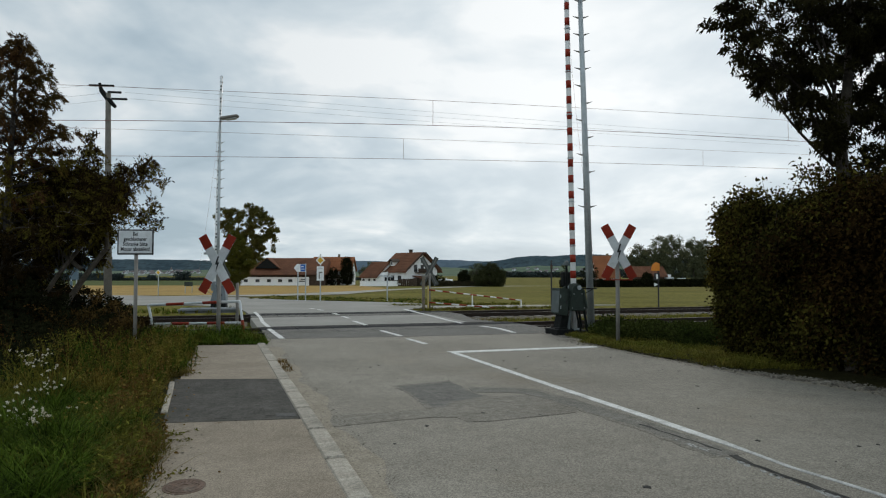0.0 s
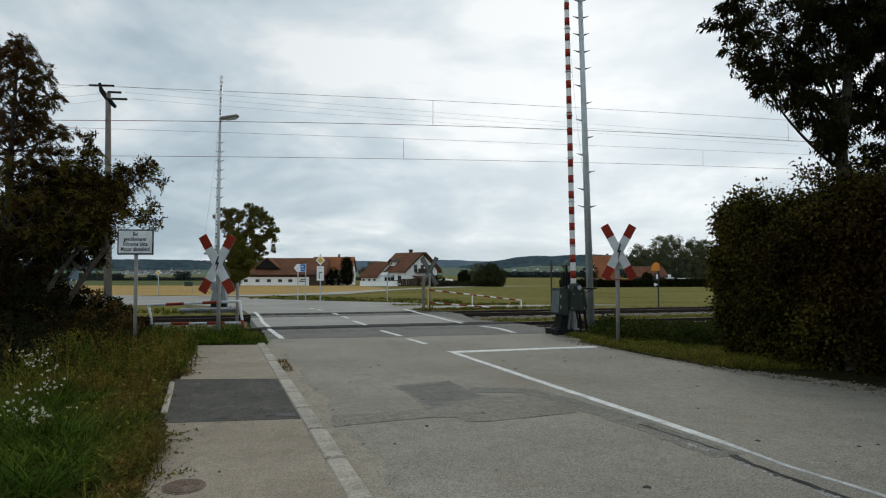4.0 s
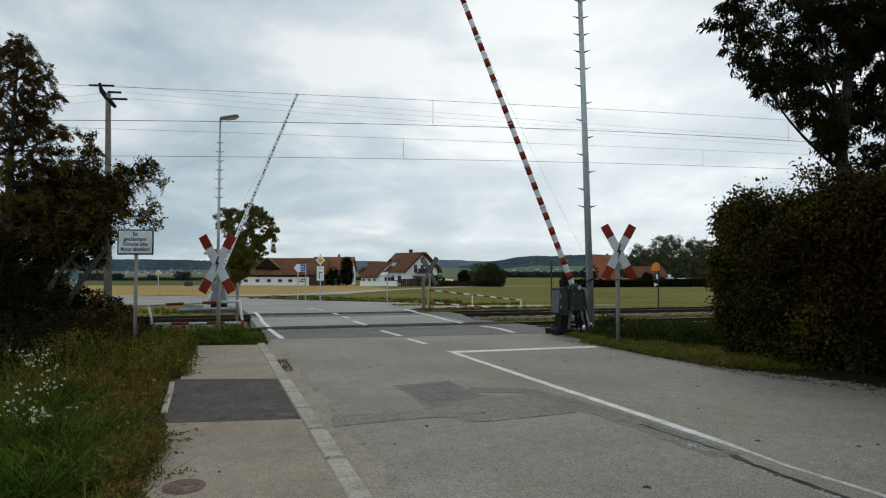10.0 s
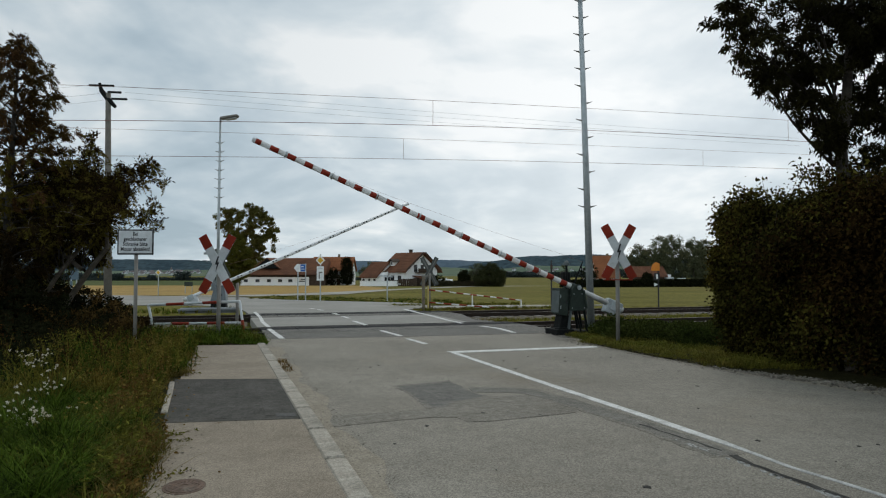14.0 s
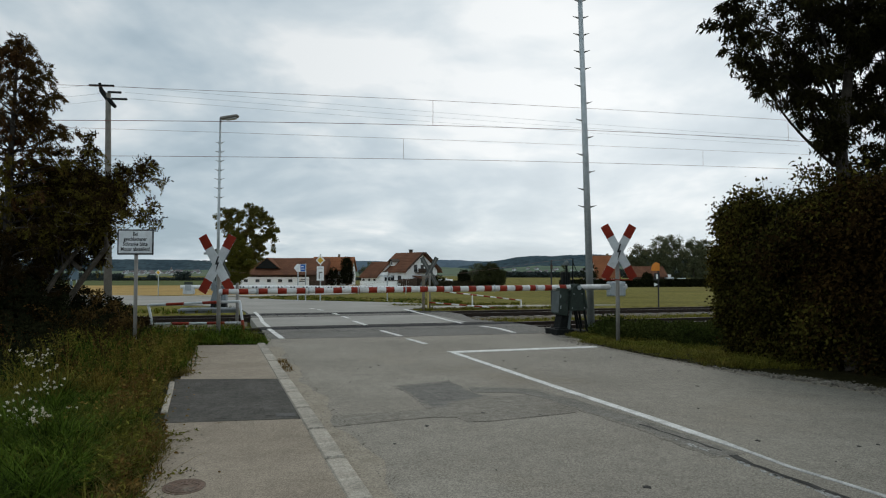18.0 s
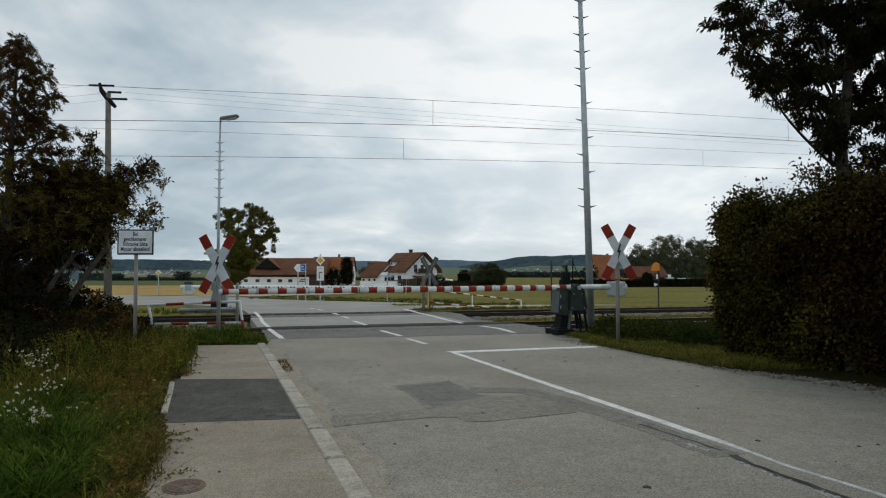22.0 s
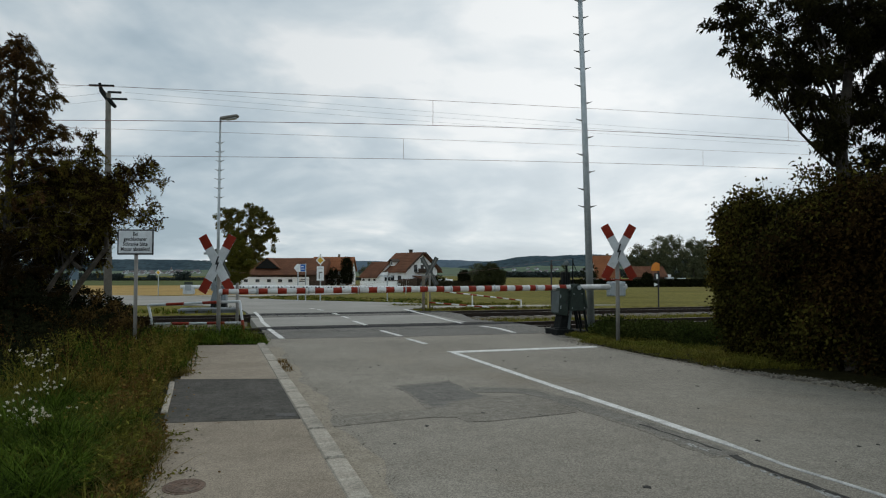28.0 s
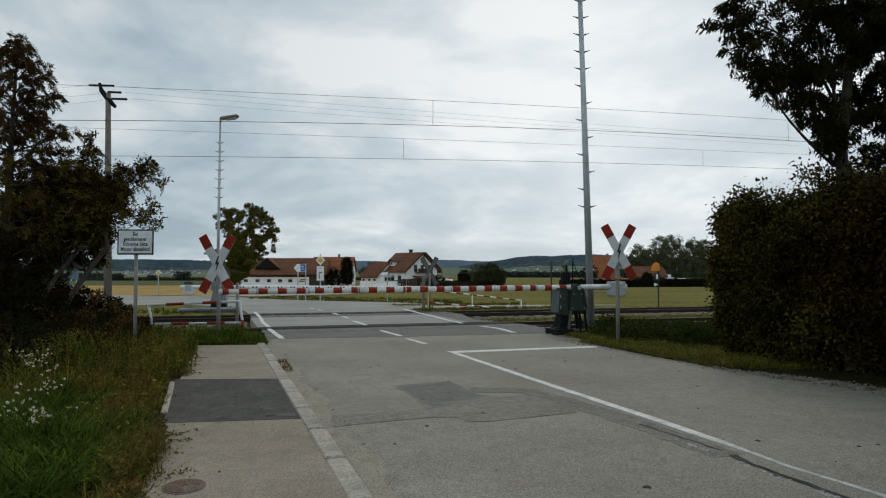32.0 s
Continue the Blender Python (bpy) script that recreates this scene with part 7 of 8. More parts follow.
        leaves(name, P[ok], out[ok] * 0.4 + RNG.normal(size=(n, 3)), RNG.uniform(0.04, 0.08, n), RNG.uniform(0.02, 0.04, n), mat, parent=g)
    w = thing("bramble", pose(-6.45, 12.4, 0), "low bramble with reddening leaves on the verge", "shrub")
    P, out, hearts = blobs(6200, [(0, -0.2, 0.46), (-0.45, -0.1, 0.50), (0.3, -0.2, 0.32), (0.6, 0.0, 0.40), (-0.9, -0.2, 0.62), (-0.05, 0.4, 0.72), (0.22, 0.35, 0.60)], [(0.34, 0.3, 0.28), (0.32, 0.3, 0.26), (0.25, 0.25, 0.2), (0.3, 0.25, 0.24), (0.35, 0.3, 0.30), (0.24, 0.2, 0.36), (0.26, 0.2, 0.28)], 140, 0.07, 0.3)
    bm = bmesh.new()
    for h in hearts[::2]:
        limb(bm, (h[0] * 0.4, h[1] * 0.4, -0.02), h, 0.006, 0.003, 0.25, 4, 4)
    part("stem_growth", bm, "bark", w)
    n = len(P)
    leaves("foliage", P, out * 0.5 + RNG.normal(size=(n, 3)), RNG.uniform(0.04, 0.075, n), RNG.uniform(0.025, 0.045, n), "bramble_red", parent=w)


make_conifer()
make_shrub()


def scatter_uv(n, u0, u1, v0, v1, z, keep=None):
    u, v = RNG.uniform(u0, u1, n), RNG.uniform(v0, v1, n)
    if keep is not None:
        ok = keep(u, v)
        u, v = u[ok], v[ok]
    return np.stack([u * CA - v * SA, u * SA + v * CA, np.full(len(u), z)], 1), u, v


def patchy(u, v, s=1.0):
    return 0.5 + 0.5 * np.sin(u * 2.1 * s + 1.3 * np.sin(v * 1.7 * s)) * np.sin(v * 1.3 * s + 0.7 * np.sin(u * 2.9 * s))


def clear(at, u, v):
    """Leaves the edging stones free."""
    ok = ~((u > -0.70 + 0.10 * np.clip(7.2 - v, 0, 2)) & (v > 6.1) & (v < 9.75))
    return at[ok], u[ok], v[ok]


def weed_plants(count, u0, u1, v0, v1, h0, h1, mats, seed):
    """Upright weeds: a thin stalk with leaves up its length."""
    random.seed(seed)
    bm = bmesh.new()
    at, to = [], []
    for k in range(count):
        u, v = random.uniform(u0, u1), random.uniform(v0, v1)
        h = random.uniform(h0, h1)
        a = R(u, v, 0.0)
        e = a + Vector((random.uniform(-0.3, 0.3) * h, random.uniform(-0.3, 0.3) * h, h))
        m = a.lerp(e, 0.5) + Vector((0, 0, 0.06 * h))
        tube([a, m, e], [0.005, 0.004, 0.002], 4, bm, False)
        for j in range(int(40 * h) + 10):
            s = random.uniform(0.15, 1.0)
            at.append(a.lerp(m, s * 2) if s < 0.5 else m.lerp(e, s * 2 - 1))
            w = random.uniform(0, 6.283)
            to.append((math.cos(w), math.sin(w), random.uniform(-0.4, 0.9)))
    tagged(link_mesh("weed_stalk_growth", bm, mats[0]), "thin stalks of tall weeds on the verge", "weeds", kind="stuff")
    n = len(at)
    tagged(leaves("weed_foliage", np.array(at, float), np.array(to, float), RNG.uniform(0.022, 0.058, n), RNG.uniform(0.008, 0.020, n), mats[1]), "leaves of tall weeds on the verge", "weeds", kind="stuff")


def make_grass():
    # the first two sets are coloured near black in place of shade
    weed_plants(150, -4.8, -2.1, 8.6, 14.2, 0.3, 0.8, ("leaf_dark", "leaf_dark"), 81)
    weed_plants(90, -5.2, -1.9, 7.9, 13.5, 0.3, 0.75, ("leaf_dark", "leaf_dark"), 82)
    weed_plants(120, -1.9, -0.55, 8.6, 13.8, 0.15, 0.5, ("weed", "weed"), 83)
    weed_plants(70, -1.2, -0.30, 10.6, 14.2, 0.12, 0.42, ("grass_blade", "weed"), 85)
    weed_plants(50, -3.2, 0.2, 14.3, 15.6, 0.12, 0.36, ("grass_blade", "grass_blade"), 86)
    weed_plants(60, -0.62, -0.40, 4.3, 6.4, 0.06, 0.20, ("grass_dry", "weed_rust"), 84)
    weed_plants(100, -0.98, -0.68, 6.6, 10.4, 0.10, 0.34, ("grass_dry", "weed_rust"), 90)
    weed_plants(130, -1.6, -0.62, 8.4, 11.6, 0.10, 0.42, ("grass_blade", "weed"), 91)
    weed_plants(70, -0.80, -0.52, 4.4, 8.2, 0.08, 0.28, ("grass_olive", "grass_olive"), 87)
    weed_plants(80, -1.5, -0.66, 8.0, 11.4, 0.10, 0.42, ("weed", "weed"), 92)
    weed_plants(90, -2.3, -0.9, 9.6, 14.2, 0.2, 0.55, ("leaf_inner", "leaf_inner"), 93)
    weed_plants(110, -1.2, -0.50, 9.8, 13.5, 0.20, 0.52, ("grass_olive", "grass_olive"), 97)
    weed_plants(60, -1.2, -0.55, 8.8, 13.2, 0.15, 0.45, ("weed", "fallen_pale"), 98)
    weed_plants(20, -2.6, -1.1, 9.8, 13.6, 0.2, 0.5, ("grass_dry", "weed_rust"), 94)
    weed_plants(60, -2.7, -1.45, 11.6, 13.8, 0.35, 0.70, ("leaf_inner", "leaf_inner"), 95)
    weed_plants(70, -3.0, -1.4, 9.8, 13.6, 0.25, 0.6, ("weed", "bramble_red"), 96)
    # lush tussocks on the near verge
    border = lambda v: -0.44 - 0.14 * np.clip(v - 4.6, 0, 3)
    at, u, v = scatter_uv(2600, -4.4, -0.42, 2.0, 8.5, 0.01, lambda u, v: (u < border(v) + 0.08 * np.sin(v * 5)) & (v < 8.1 + 0.35 * np.sin(u * 4)) & (RNG.random(len(u)) < 0.12 + 1.2 * patchy(u + 1, v, 3.1)))
    n = len(at)
    h = RNG.uniform(0.14, 0.40, n) * (0.45 + 1.0 * patchy(u + 1, v, 3.1)) * np.clip(0.62 + (border(v) - u) * 0.7, 0.5, 1.1)
    tagged(tufts("verge_grass", at, h, 58, 0.0068, 0.95, "grass_blade", (0.25, 0.75)), "lush green arching grass tussocks on the verge", "grass", kind="stuff")
    at, u, v = scatter_uv(380, -4.0, -0.5, 2.6, 8.4, 0.01, lambda u, v: u < border(v))
    n = len(at)
    tagged(tufts("verge_grass", at, RNG.uniform(0.15, 0.36, n), 16, 0.0065, 1.0, "grass_yellow", (0.25, 0.75)), "paler yellow-green grass tussocks on the verge", "grass", kind="stuff")
    at, u, v = scatter_uv(700, -1.25, -0.48, 5.0, 9.4, 0.01, lambda u, v: u < border(v) + 0.16)
    at, u, v = clear(at, u, v)
    n = len(at)
    tagged(tufts("verge_grass", at, RNG.uniform(0.12, 0.30, n), 24, 0.0065, 0.9, "grass_yellow", (0.2, 0.7)), "yellow-green grass between the tussocks and the footpath", "grass", kind="stuff")
    at, u, v = scatter_uv(420, -3.0, -0.9, 4.6, 8.0, 0.01, lambda u, v: (u < border(v) - 0.25) & (patchy(u + 1, v, 3.1) > 0.35))
    n = len(at)
    tagged(tufts("verge_grass", at, RNG.uniform(0.18, 0.42, n), 40, 0.0068, 0.95, "grass_fresh", (0.25, 0.75)), "fresh bright green grass tussocks on the verge", "grass", kind="stuff")
    near_shrub = lambda u, v: ~((u < -1.35) & (v > 9.7)) | (RNG.random(len(u)) < 0.3)
    # olive and drying grass between the footpath and the shrubs, with a hollow
    hollow = lambda u, v: ((u + 1.75) / 0.42) ** 2 + ((v - 9.5) / 0.95) ** 2 > 1
    at, u, v = scatter_uv(1000, -2.3, -0.48, 8.0, 14.6, 0.01, lambda u, v: hollow(u, v) & near_shrub(u, v))
    at, u, v = clear(at, u, v)
    n = len(at)
    low = np.clip(0.40 + (-0.45 - u) * 0.75, 0.35, 1.1)
    tagged(tufts("tall_grass", at, RNG.uniform(0.2, 0.52, n) * (0.5 + 0.7 * patchy(u, v, 2.0)) * low, 24, 0.0085, 0.75, "grass_olive"), "tall olive and drying grass mixed with weeds", "grass", kind="stuff")
    at, u, v = scatter_uv(1100, -2.2, -0.48, 8.6, 14.8, 0.01, lambda u, v: hollow(u, v) & near_shrub(u, v) & (patchy(u + 2, v, 1.4) > 0.35))
    at, u, v = clear(at, u, v)
    n = len(at)
    low = np.clip(0.42 + (-0.45 - u) * 0.8, 0.35, 1.1)
    tagged(tufts("tall_grass", at, RNG.uniform(0.24, 0.6, n) * low, 26, 0.0085, 0.7, "grass_blade"), "tall green grass among the weeds", "grass", kind="stuff")
    # rank grass with the shrubs' shade put into its blade colour
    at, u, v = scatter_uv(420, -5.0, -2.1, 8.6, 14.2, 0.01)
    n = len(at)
    tagged(tufts("tall_grass", at, RNG.uniform(0.2, 0.55, n), 20, 0.009, 0.8, "leaf_dark"), "rank grass before the shrubs with shade mixed into its colour", "grass", kind="stuff")
    # rusty and dry growth along the footpath's edge
    at, u, v = scatter_uv(650, -1.0, -0.36, 3.6, 10.2, 0.015, lambda u, v: RNG.random(len(u)) < np.clip(0.25 + (-0.36 - u) * 2.0, 0, 1))
    at, u, v = clear(at, u, v)
    n = len(at)
    tagged(tufts("verge_edge_grass", at, RNG.uniform(0.07, 0.24, n), 16, 0.007, 1.3, "grass_dry"), "dry straggling grass hanging over the footpath", "grass", kind="stuff")
    at, u, v = scatter_uv(15000, -2.5, -0.38, 7.8, 15.6, 0.0, hollow)
    keep = RNG.random(len(u)) < 0.12 + 0.88 * patchy(u + 3, v, 1.8)
    at, u, v = clear(at[keep], u[keep], v[keep])
    n = len(at)
    at[:, 2] = 0.03 + RNG.random(n) ** 1.4 * 0.5 * np.clip((-0.35 - u) * 0.7, 0.12, 1)
    tagged(leaves("weeds", at, RNG.normal(size=(n, 3)) + [0, 0, 0.5], RNG.uniform(0.025, 0.06, n), RNG.uniform(0.012, 0.028, n), "weed"), "broad-leaved weeds on the verge", "weeds", kind="stuff")
    for mat, count, text in (("weed", 6500, "small dark weeds at the footpath's edge"), ("weed_rust", 2600, "small rusty weeds at the footpath's edge"), ("grass_olive", 3800, "small olive weeds at the footpath's edge")):
        at, u, v = scatter_uv(count, -1.05, -0.34, 3.4, 10.4, 0.0, lambda u, v: (u > -0.66 - 0.10 * np.clip(v - 5.0, 0, 6)) & (RNG.random(len(u)) < np.clip(0.2 + (-0.36 - u) * 1.6, 0.02, 1) * patchy(u, v, 3.0)))
        at, u, v = clear(at, u, v)
        n = len(at)
        at[:, 2] = 0.03 + RNG.random(n) ** 1.5 * 0.22 * np.clip((-0.30 - u) * 2.5, 0.1, 1)
        tagged(leaves("weeds", at, RNG.normal(size=(n, 3)) + [0, 0, 0.4], RNG.uniform(0.014, 0.038, n), RNG.uniform(0.008, 0.02, n), mat), text, "weeds", kind="stuff")
    at, u, v = scatter_uv(200, -0.9, -0.64, 6.0, 9.8, 0.02)
    n = len(at)
    tagged(tufts("verge_edge_grass", at, RNG.uniform(0.04, 0.11, n), 14, 0.006, 1.3, "grass_dry"), "short dry grass behind the edging stones", "grass", kind="stuff")
    for mat, count, text in (("fallen", 420, "brown fallen leaves behind the edging stones"), ("weed", 900, "low weeds behind the edging stones")):
        at, u, v = scatter_uv(count, -0.95, -0.62, 6.0, 9.8, 0.03)
        n = len(at)
        at[:, 2] += RNG.random(n) * 0.05
        tagged(leaves("fallen_leaves" if mat == "fallen" else "weeds", at, RNG.normal(size=(n, 3)) * [1, 1, 0.3], RNG.uniform(0.02, 0.045, n), RNG.uniform(0.012, 0.028, n), mat), text, "leaves" if mat == "fallen" else "weeds", kind="stuff")
    at, u, v = scatter_uv(900, -7.0, -0.5, -9.0, 3.2, 0.01, lambda u, v: u < -0.55)
    n = len(at)
    tagged(tufts("verge_grass", at, RNG.uniform(0.1, 0.36, n), 22, 0.012, 1.0, "grass_blade"), "green grass tussocks further along the verge", "grass", kind="stuff")
    at, u, v = scatter_uv(900, -1.25, -0.58, 6.4, 11.0, 0.03, lambda u, v: (u < -0.66 + 0.03 * np.sin(v * 9)) & (RNG.random(len(u)) < 0.25 + 0.75 * patchy(u, v, 2.6)))
    n = len(at)
    at[:, 2] += RNG.random(n) ** 1.5 * 0.26
    tagged(leaves("fallen_leaves", at, RNG.normal(size=(n, 3)) * [1, 1, 0.5], RNG.uniform(0.022, 0.05, n), RNG.uniform(0.016, 0.032, n), "fallen_pale"), "yellow leaves caught in the weeds beside the footpath", "leaves", kind="stuff")
    # runners creeping onto the footpath
    random.seed(88)
    P = []
    for v0 in (4.5, 4.9, 5.2, 5.35, 5.7, 5.9, 6.05, 6.2, 9.9, 10.1, 10.6, 10.9, 11.3, 11.5, 11.6, 11.75, 12.0, 12.8):
        a, w = random.uniform(0.08, 0.34), random.uniform(-0.2, 0.2)
        for j in range(int(90 * a) + 6):
            s = random.random()
            P.append(R(-0.50 + a * s + random.gauss(0, 0.015), v0 + w * s + random.gauss(0, 0.03), 0.037 + random.random() * 0.04 * (1 - s)))
    P = np.array([tuple(p) for p in P])
    n = len(P)
    tagged(leaves("creeping_weeds", P, RNG.normal(size=(n, 3)) * [1, 1, 0.4], RNG.uniform(0.02, 0.045, n), RNG.uniform(0.010, 0.022, n), "weed"), "weed runners creeping onto the footpath", "weeds", kind="stuff")
    # green tufts at the end of the footpath
    for mat, count, text in (("grass_fresh", 1600, "fresh green tufts of grass at the end of the footpath"), ("grass_yellow", 260, "paler tufts of grass at the end of the footpath")):
        at, u, v = scatter_uv(count, -4.2, 0.98, 13.75, 16.6, 0.0, lambda u, v: (v > 13.98 - 0.2 * np.clip(u, 0, 1) + 0.15 * np.sin(u * 3.1) * np.sin(u * 7.3) + 0.12 * np.clip(u, 0, 1)) & (v < 16.2 - 0.9 * np.clip(u, 0, 1)) & (RNG.random(len(u)) < (0.25 + 0.75 * patchy(u * 1.7, v * 1.7, 1.5)) * np.clip(2.0 - 1.7 * u, 0.1, 1)))
        n = len(at)
        at[:, 2] = np.where(v > 15.4, -0.1, 0.015)
        h = RNG.uniform(0.18, 0.50, n) * (0.5 + 0.8 * patchy(u, v, 2.3)) * np.clip(1.3 - 0.8 * u, 0.35, 1) * np.clip(0.45 + (v - 14.1) * 0.8, 0.45, 1)
        tagged(tufts("tufted_grass", at, h, 36, 0.010, 0.8, mat, (0.2, 0.7)), text, "grass", kind="stuff")
    # right verge: short, yellowish, with a darker thicket near the mast
    at, u, v = scatter_uv(2600, 6.95, 8.9, 7.95, 14.6, 0.015, lambda u, v: (u > 7.10 + 0.6 * np.clip((8.5 - v) / 1.2, 0, 1) + 0.07 * np.sin(v * 5) + np.clip(v - 12.2, 0, 4) * 0.32) & (RNG.random(len(u)) < np.clip((u - 6.85) * 3, 0.2, 1) * (0.25 + patchy(u, v, 2.5))))
    n = len(at)
    tagged(tufts("verge_grass", at, RNG.uniform(0.05, 0.15, n) * (0.4 + 0.8 * patchy(u, v, 2.5)), 16, 0.007, 1.1, "grass_yellow"), "short yellow-green grass beside the road", "grass", kind="stuff")
    at, u, v = scatter_uv(1100, 7.0, 9.0, 7.9, 14.6, 0.015, lambda u, v: u > 7.22 + 0.6 * np.clip((8.5 - v) / 1.2, 0, 1) + np.clip(v - 12.2, 0, 4) * 0.32)
    n = len(at)
    tagged(tufts("verge_grass", at, RNG.uniform(0.05, 0.14, n), 14, 0.007, 1.0, "grass_olive"), "short drying grass beside the road", "grass", kind="stuff")
    random.seed(89)
    P, out = [], []
    for k in range(54):
        u, v = (random.uniform(8.55, 15.0), random.uniform(10.4, 14.9)) if k < 46 else (random.uniform(8.1, 8.8), random.uniform(12.3, 13.7))
        q, hh = random.uniform(0.25, 0.5), random.uniform(0.20, 0.48) * (0.6 if v > 12.6 and k < 46 else 1.0)
        a, d = ellipsoid_fill(900, (0, 0, hh * 0.4), (q, q, hh * 0.7), 0.5)
        c = R(u, v, 0)
        P.append(a + np.array([c.x, c.y, 0.0]))
        out.append(d)
    P, out = np.concatenate(P), np.concatenate(out)
    ok = P[:, 2] > 0.02
    P, out = P[ok], out[ok]
    n = len(P)
    tagged(leaves("thicket", P, out * 0.6 + RNG.normal(size=(n, 3)) * 0.7 + [0, 0, 0.3], RNG.uniform(0.04, 0.09, n), RNG.uniform(0.02, 0.045, n), "leaf_thicket"), "dark green nettle thicket under the crossbuck", "weeds", kind="stuff")
    at, u, v = scatter_uv(380, 8.5, 15.0, 10.6, 15.0, 0.0)
    n = len(at)
    tagged(tufts("rough_grass", at, RNG.uniform(0.12, 0.34, n), 22, 0.010, 0.7, "leaf_thicket"), "rough dark green grass under the mast", "grass", kind="stuff")
    at, u, v = scatter_uv(200, 7.8, 8.6, 7.7, 9.6, 0.0)
    n = len(at)
    tagged(tufts("hedge_foot_grass", at, RNG.uniform(0.06, 0.2, n), 18, 0.008, 1.0, "grass_olive"), "straggling grass at the foot of the hedge", "grass", kind="stuff")
    # grass between and beyond the tracks
    at, u, v = scatter_uv(3600, 8.2, 26, 19.2, 22.4, -0.22, lambda u, v: RNG.random(len(u)) < patchy(u, v, 1.1))
    n = len(at)
    tagged(tufts("track_grass", at, RNG.uniform(0.05, 0.2, n), 16, 0.014, 1.0, "grass_olive"), "drying grass between the tracks", "grass", kind="stuff")
    for mat, count, text in (("grass_fresh", 560, "green grass tufts beside the far barrier"), ("grass_yellow", 360, "yellowing grass tufts beside the far barrier"), ("weed", 360, "brown weeds beside the far barrier")):
        at, u, v = scatter_uv(count, -9, 0.7, 19.6, 29.0, -0.2, lambda u, v: ((v < 22.0) | (v > 25.9)) & (RNG.random(len(u)) < 0.25 + patchy(u + v, v, 0.9)))
        at[:, 2] = np.where(v > 26.3, -0.03, -0.22)
        n = len(at)
        tagged(tufts("track_grass", at, RNG.uniform(0.08, 0.30, n), 18, 0.015, 0.9, mat), text, "grass", kind="stuff")
    for mat, count, text in (("grass_olive", 420, "drying grass under the far railing"), ("grass_yellow", 420, "yellow-green grass under the far railing")):
        at, u, v = scatter_uv(count, 7.6, 14, 25.6, 30.6, -0.03, lambda u, v: ((v < 26.7) | (v > 29.4)))
        n = len(at)
        tagged(tufts("verge_grass", at, RNG.uniform(0.06, 0.22, n), 16, 0.016, 0.9, mat), text, "grass", kind="stuff")
    # rough grass on the bank between the junction and the meadow
    for mat, count, text in (("grass_olive", 420, "rough drying grass on the meadow's edge"), ("grass_blade", 520, "rough green grass on the meadow's edge")):
        x = RNG.uniform(-11.5, 1.0, count)
        y = 33.6 + RNG.random(count) ** 1.6 * 6.0 + np.clip(-x - 1.5, 0, 12) * 0.62
        at = np.stack([x, y, np.full(count, -0.03)], 1)
        tagged(tufts("rough_grass", at, RNG.uniform(0.05, 0.18, count) * (0.4 + 0.8 * patchy(x, y, 0.6)), 14, 0.02, 0.9, mat), text, "grass", kind="stuff")


make_grass()


def make_daisies():
    """Tall white asters at the verge's outer edge."""
    bm = bmesh.new()
    random.seed(71)
    heads = []
    # clusters: bearing from the path (x per metre ahead), height per metre, spread, heads
    clusters = ((-0.625, -0.1245, 0.035, 9), (-0.600, -0.1329, 0.045, 15), (-0.572, -0.1371, 0.03, 6), (-0.598, -0.1229, 0.05, 14), (-0.606, -0.1170, 0.05, 13), (-0.580, -0.1475, 0.03, 7), (-0.588, -0.1600, 0.045, 14), (-0.574, -0.1700, 0.04, 12), (-0.630, -0.1750, 0.045, 12), (-0.613, -0.1800, 0.03, 7), (-0.624, -0.1960, 0.04, 11), (-0.652, -0.1950, 0.03, 7), (-0.630, -0.2090, 0.035, 10), (-0.607, -0.2060, 0.04, 12), (-0.596, -0.2060, 0.035, 12), (-0.590, -0.2140, 0.03, 8), (-0.548, -0.1970, 0.016, 6))
    for a, h_, wide, count in clusters:
        y = min(7.9, max(5.4, 5.5 + (h_ + 0.21) * 24 + random.uniform(-0.3, 0.3)))
        x, top = a * y, 1.4 + h_ * y
        for s in range(2 + count // 5):
            e = Vector((x + random.gauss(0, wide * 0.8), y + random.uniform(-0.15, 0.15), top + random.gauss(0, wide * 0.4)))
            foot = Vector((e.x + random.uniform(-0.15, 0.15), e.y + random.uniform(-0.1, 0.1), 0))
            tube([foot, foot.lerp(e, 0.5) + Vector((0.02, 0, 0.03)), e], [0.005, 0.004, 0.003], 4, bm)
            for j in range(max(1, int(0.62 * count / (2 + count // 5) + 0.5))):
                q = e + Vector((random.gauss(0, wide), random.gauss(0, wide), random.gauss(0.01, wide * 0.75)))
                tube([e - Vector((0, 0, 0.06)), q], [0.002, 0.0015], 3, bm, False)
                heads.append(q)
    tagged(link_mesh("aster_stalk_growth", bm, "weed"), "thin green stalks of a clump of wild asters", "flowers", kind="stuff")
    at = np.repeat(np.array(heads, float), 9, axis=0)
    d = RNG.normal(size=(len(at), 3)) * [1, 1, 0.75]
    tagged(leaves("aster_blossom", at, d, RNG.uniform(0.013, 0.022, len(at)), RNG.uniform(0.008, 0.013, len(at)), "petal", 0.1), "many small white flowers of wild asters", "flowers", kind="stuff")


make_daisies()


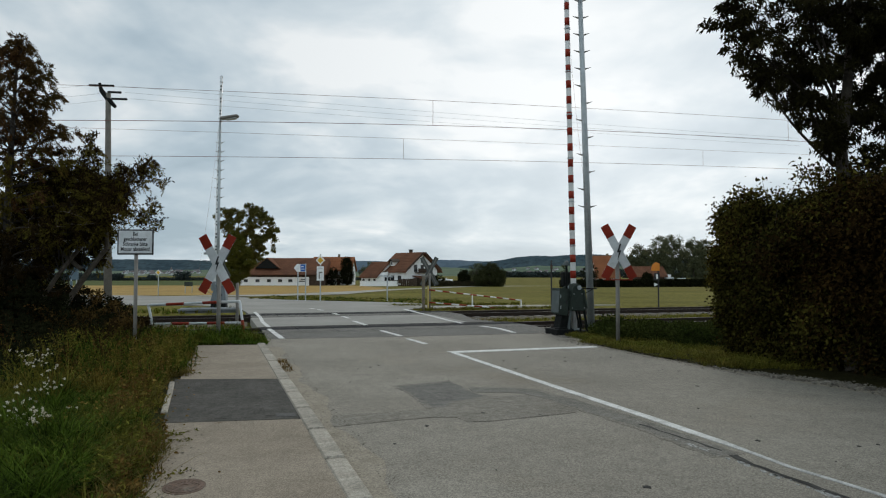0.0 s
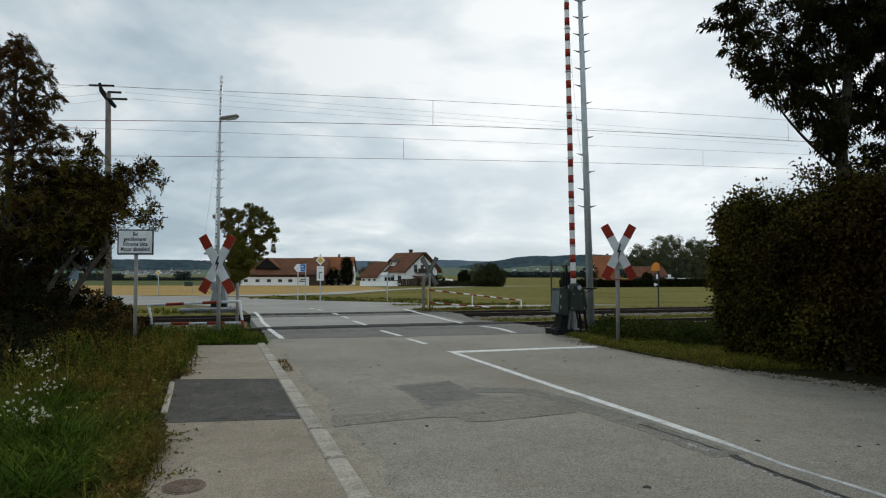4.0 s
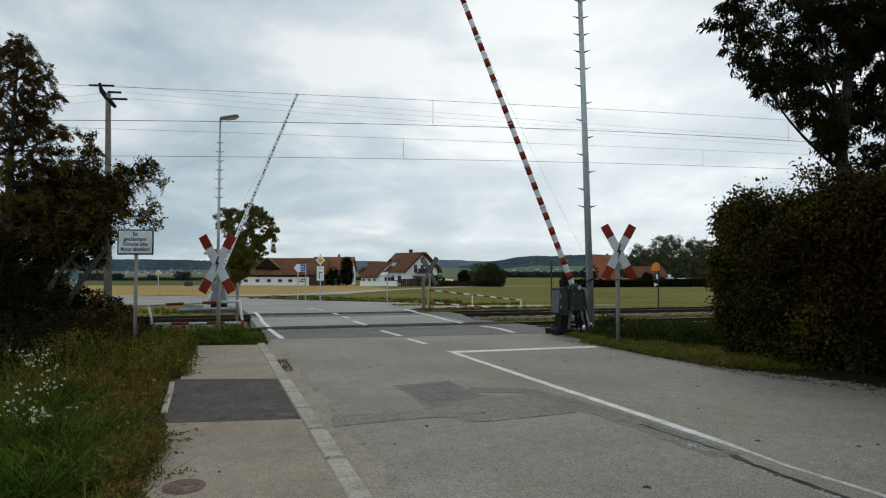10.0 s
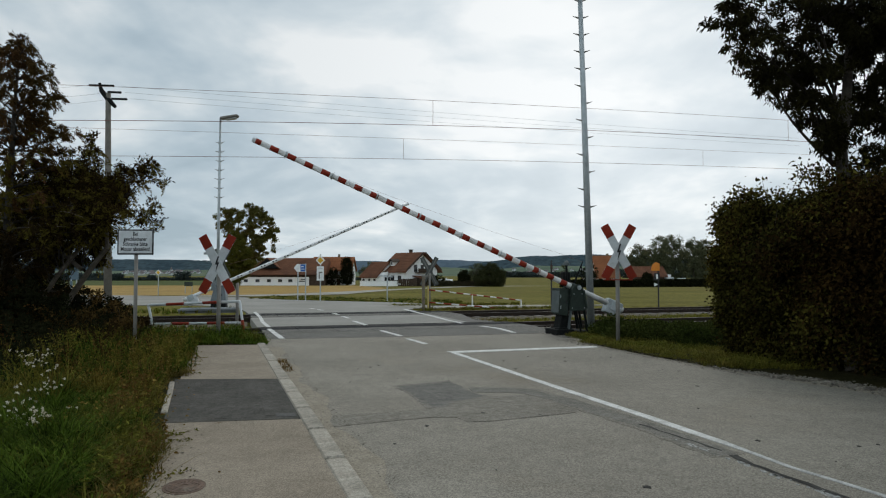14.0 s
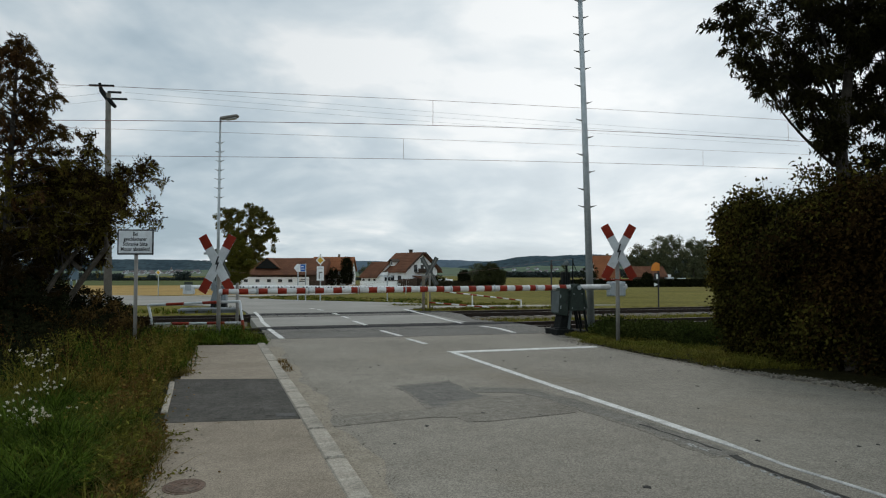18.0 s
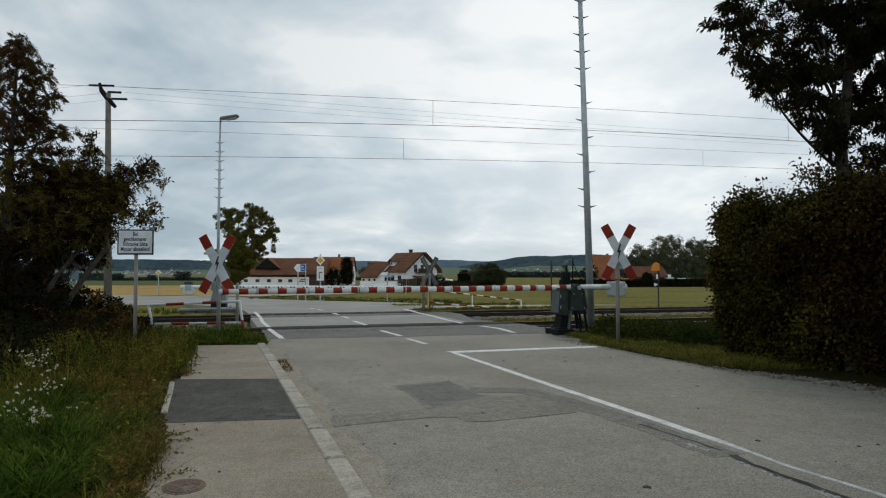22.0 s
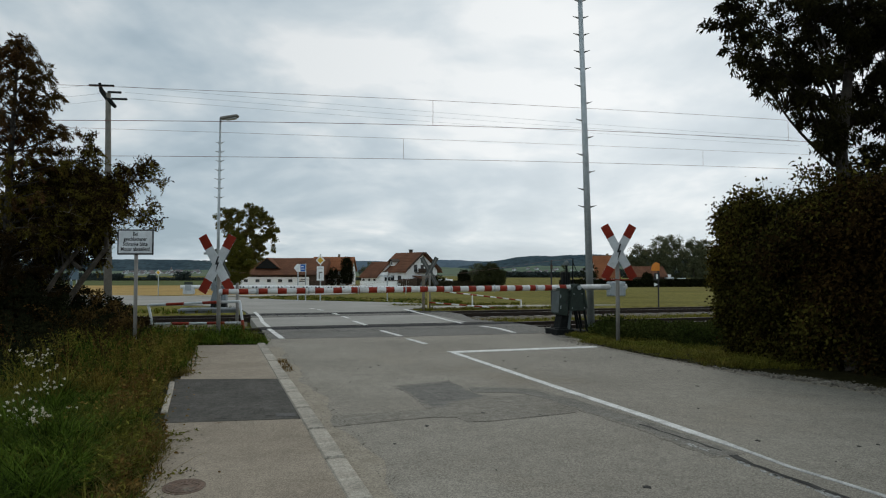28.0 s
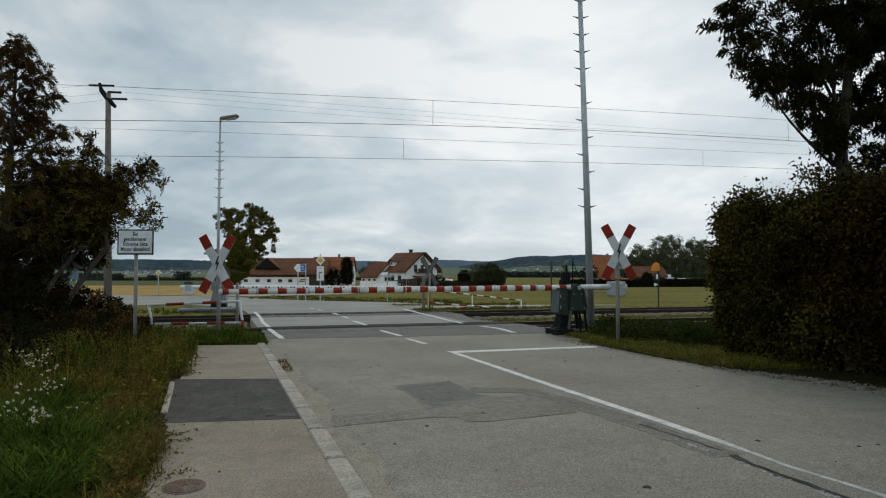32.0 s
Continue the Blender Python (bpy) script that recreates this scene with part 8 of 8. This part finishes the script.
def make_litter():
    at, u, v = scatter_uv(900, -0.75, 0.1, 3.6, 13.5, 0.036, lambda u, v: RNG.random(len(u)) < np.clip(0.9 - (u + 0.6) * 2.2, 0.02, 1))
    n = len(at)
    d = RNG.normal(size=(n, 3)) * [1, 1, 0.15]
    tagged(leaves("fallen_leaves", at, d, RNG.uniform(0.025, 0.06, n), RNG.uniform(0.02, 0.035, n), "fallen", 0.1), "brown fallen leaves along the footpath's edge", "leaves", kind="stuff")
    at, u, v = scatter_uv(9500, 7.0, 8.1, 3.0, 8.6, 0.012, lambda u, v: np.abs(u - (7.10 + 0.46 * np.clip((8.1 - v) / 1.2, 0, 1) + 0.05 * np.sin(v * 3.3))) < (0.06 + 0.26 * np.clip((8.2 - v) / 1.0, 0, 1)) * RNG.random(len(u)) ** 0.6)
    big = RNG.random(len(at)) < 0.12
    stones("gravel_edge", at, np.where(big, RNG.uniform(0.014, 0.034, len(at)), RNG.uniform(0.004, 0.013, len(at))), "gravel", None, "loose pale gravel along the road's edge")["category"] = "gravel"
    at, u, v = scatter_uv(1600, 6.85, 7.25, 7.6, 13.0, 0.01, lambda u, v: RNG.random(len(u)) < np.clip((u - 6.85) * 3, 0, 1))
    stones("gravel_edge", at, RNG.uniform(0.004, 0.014, len(at)), "gravel", None, "fine grit along the road's edge")["category"] = "gravel"
    at, u, v = scatter_uv(2200, 7.0, 9.0, 12.6, 16.4, -0.02, lambda u, v: (u > 7.2 + (v - 12.6) * 0.06) & (u < 8.6))
    stones("gravel_edge", at, RNG.uniform(0.015, 0.05, len(at)), "gravel", None, "loose stones round the barrier's foundation")["category"] = "gravel"
    at, u, v = scatter_uv(1300, 7.6, 13.0, 18.9, 22.6, -0.2, lambda u, v: RNG.random(len(u)) < np.clip(1.4 - (u - 7.6) * 0.35, 0.05, 1))
    at[:, 2] = np.where(u < 8.2, -0.06, -0.21)
    stones("gravel_edge", at, RNG.uniform(0.02, 0.06, len(at)), "gravel", None, "loose grey stones between the tracks")["category"] = "gravel"
    at, u, v = scatter_uv(700, -0.46, -0.05, 3.6, 6.2, 0.032, lambda u, v: RNG.random(len(u)) < np.clip(-0.1 - u * 1.8, 0.03, 1))
    stones("grit", at, RNG.uniform(0.003, 0.010, len(at)), "gravel", None, "fine grit along the verge's edge")["category"] = "gravel"
    at, u, v = scatter_uv(700, 0.94, 1.18, 2.5, 13.5, 0.004)
    stones("grit", at, RNG.uniform(0.003, 0.009, len(at)), "gravel", None, "fine grit in the gutter")["category"] = "gravel"
    at, u, v = scatter_uv(240, 0.90, 1.06, 9.9, 11.3, 0.01)
    n = len(at)
    tagged(blades("kerb_weeds", at, RNG.uniform(0.02, 0.08, n), RNG.uniform(0.006, 0.010, n), 1.3, "weed_rust"), "small weeds growing in the kerb joint", "weeds", kind="stuff")


make_litter()


# ---- what moves ----
def motions():
    walk(near_barrier_boom, [(s, pose(0.06, 0, 1.10, 0, a, 0)) for s, a in BOOM_ROWS])
    # the far boom starts a little sooner and settles a little later
    lag = ((0, 0), (6.0, 0), (7.0, -0.5), (8.0, -0.9), (9.0, -0.7), (9.5, 0.4), (10.0, 1.2), (10.5, 1.0), (11.0, 0.5), (12.0, 0.0), (13.0, 0.8), (14.0, 1.5), (14.5, 1.6), (15.5, 1.1), (16.5, 0.4), (17.0, 0), (32, 0))
    walk(far_barrier_boom, [(s, pose(0.06, 0, 0.94, 0, -(a + float(np.interp(s, [q[0] for q in lag], [q[1] for q in lag]))), 0)) for s, a in BOOM_ROWS])
    # the tree's branches sway a little in the wind, with one stronger gust
    for k, (branch, root) in enumerate(SWAYING):
        rows = []
        for i in range(41):
            s = i * 0.8
            gust = math.exp(-((s - 13.0) / 1.5) ** 2)
            a = 0.45 * math.sin(0.9 * s + k) + 0.35 * math.sin(1.7 * s + 2.1 * k) + 1.5 * gust
            b = 0.4 * math.sin(1.2 * s + 1.3 * k)
            rows.append((s, Matrix.Translation(root) @ pose(0, 0, 0, b, a, 0) @ Matrix.Translation(-root)))
        walk(branch, rows)
    # the conifer and the shrub lean a little with it
    for k, (tree, much) in enumerate(LEANING):
        at = tree.matrix_world.copy()
        rows = []
        for i in range(41):
            s = i * 0.8
            a = much * (0.08 * math.sin(0.9 * s + k) + 0.06 * math.sin(1.9 * s + 2.0 * k) + 0.40 * math.exp(-((s - 12.4) / 1.6) ** 2))
            rows.append((s, at @ pose(0, 0, 0, 0.05 * math.sin(1.3 * s), a, 0)))
        walk(tree, rows)


motions()
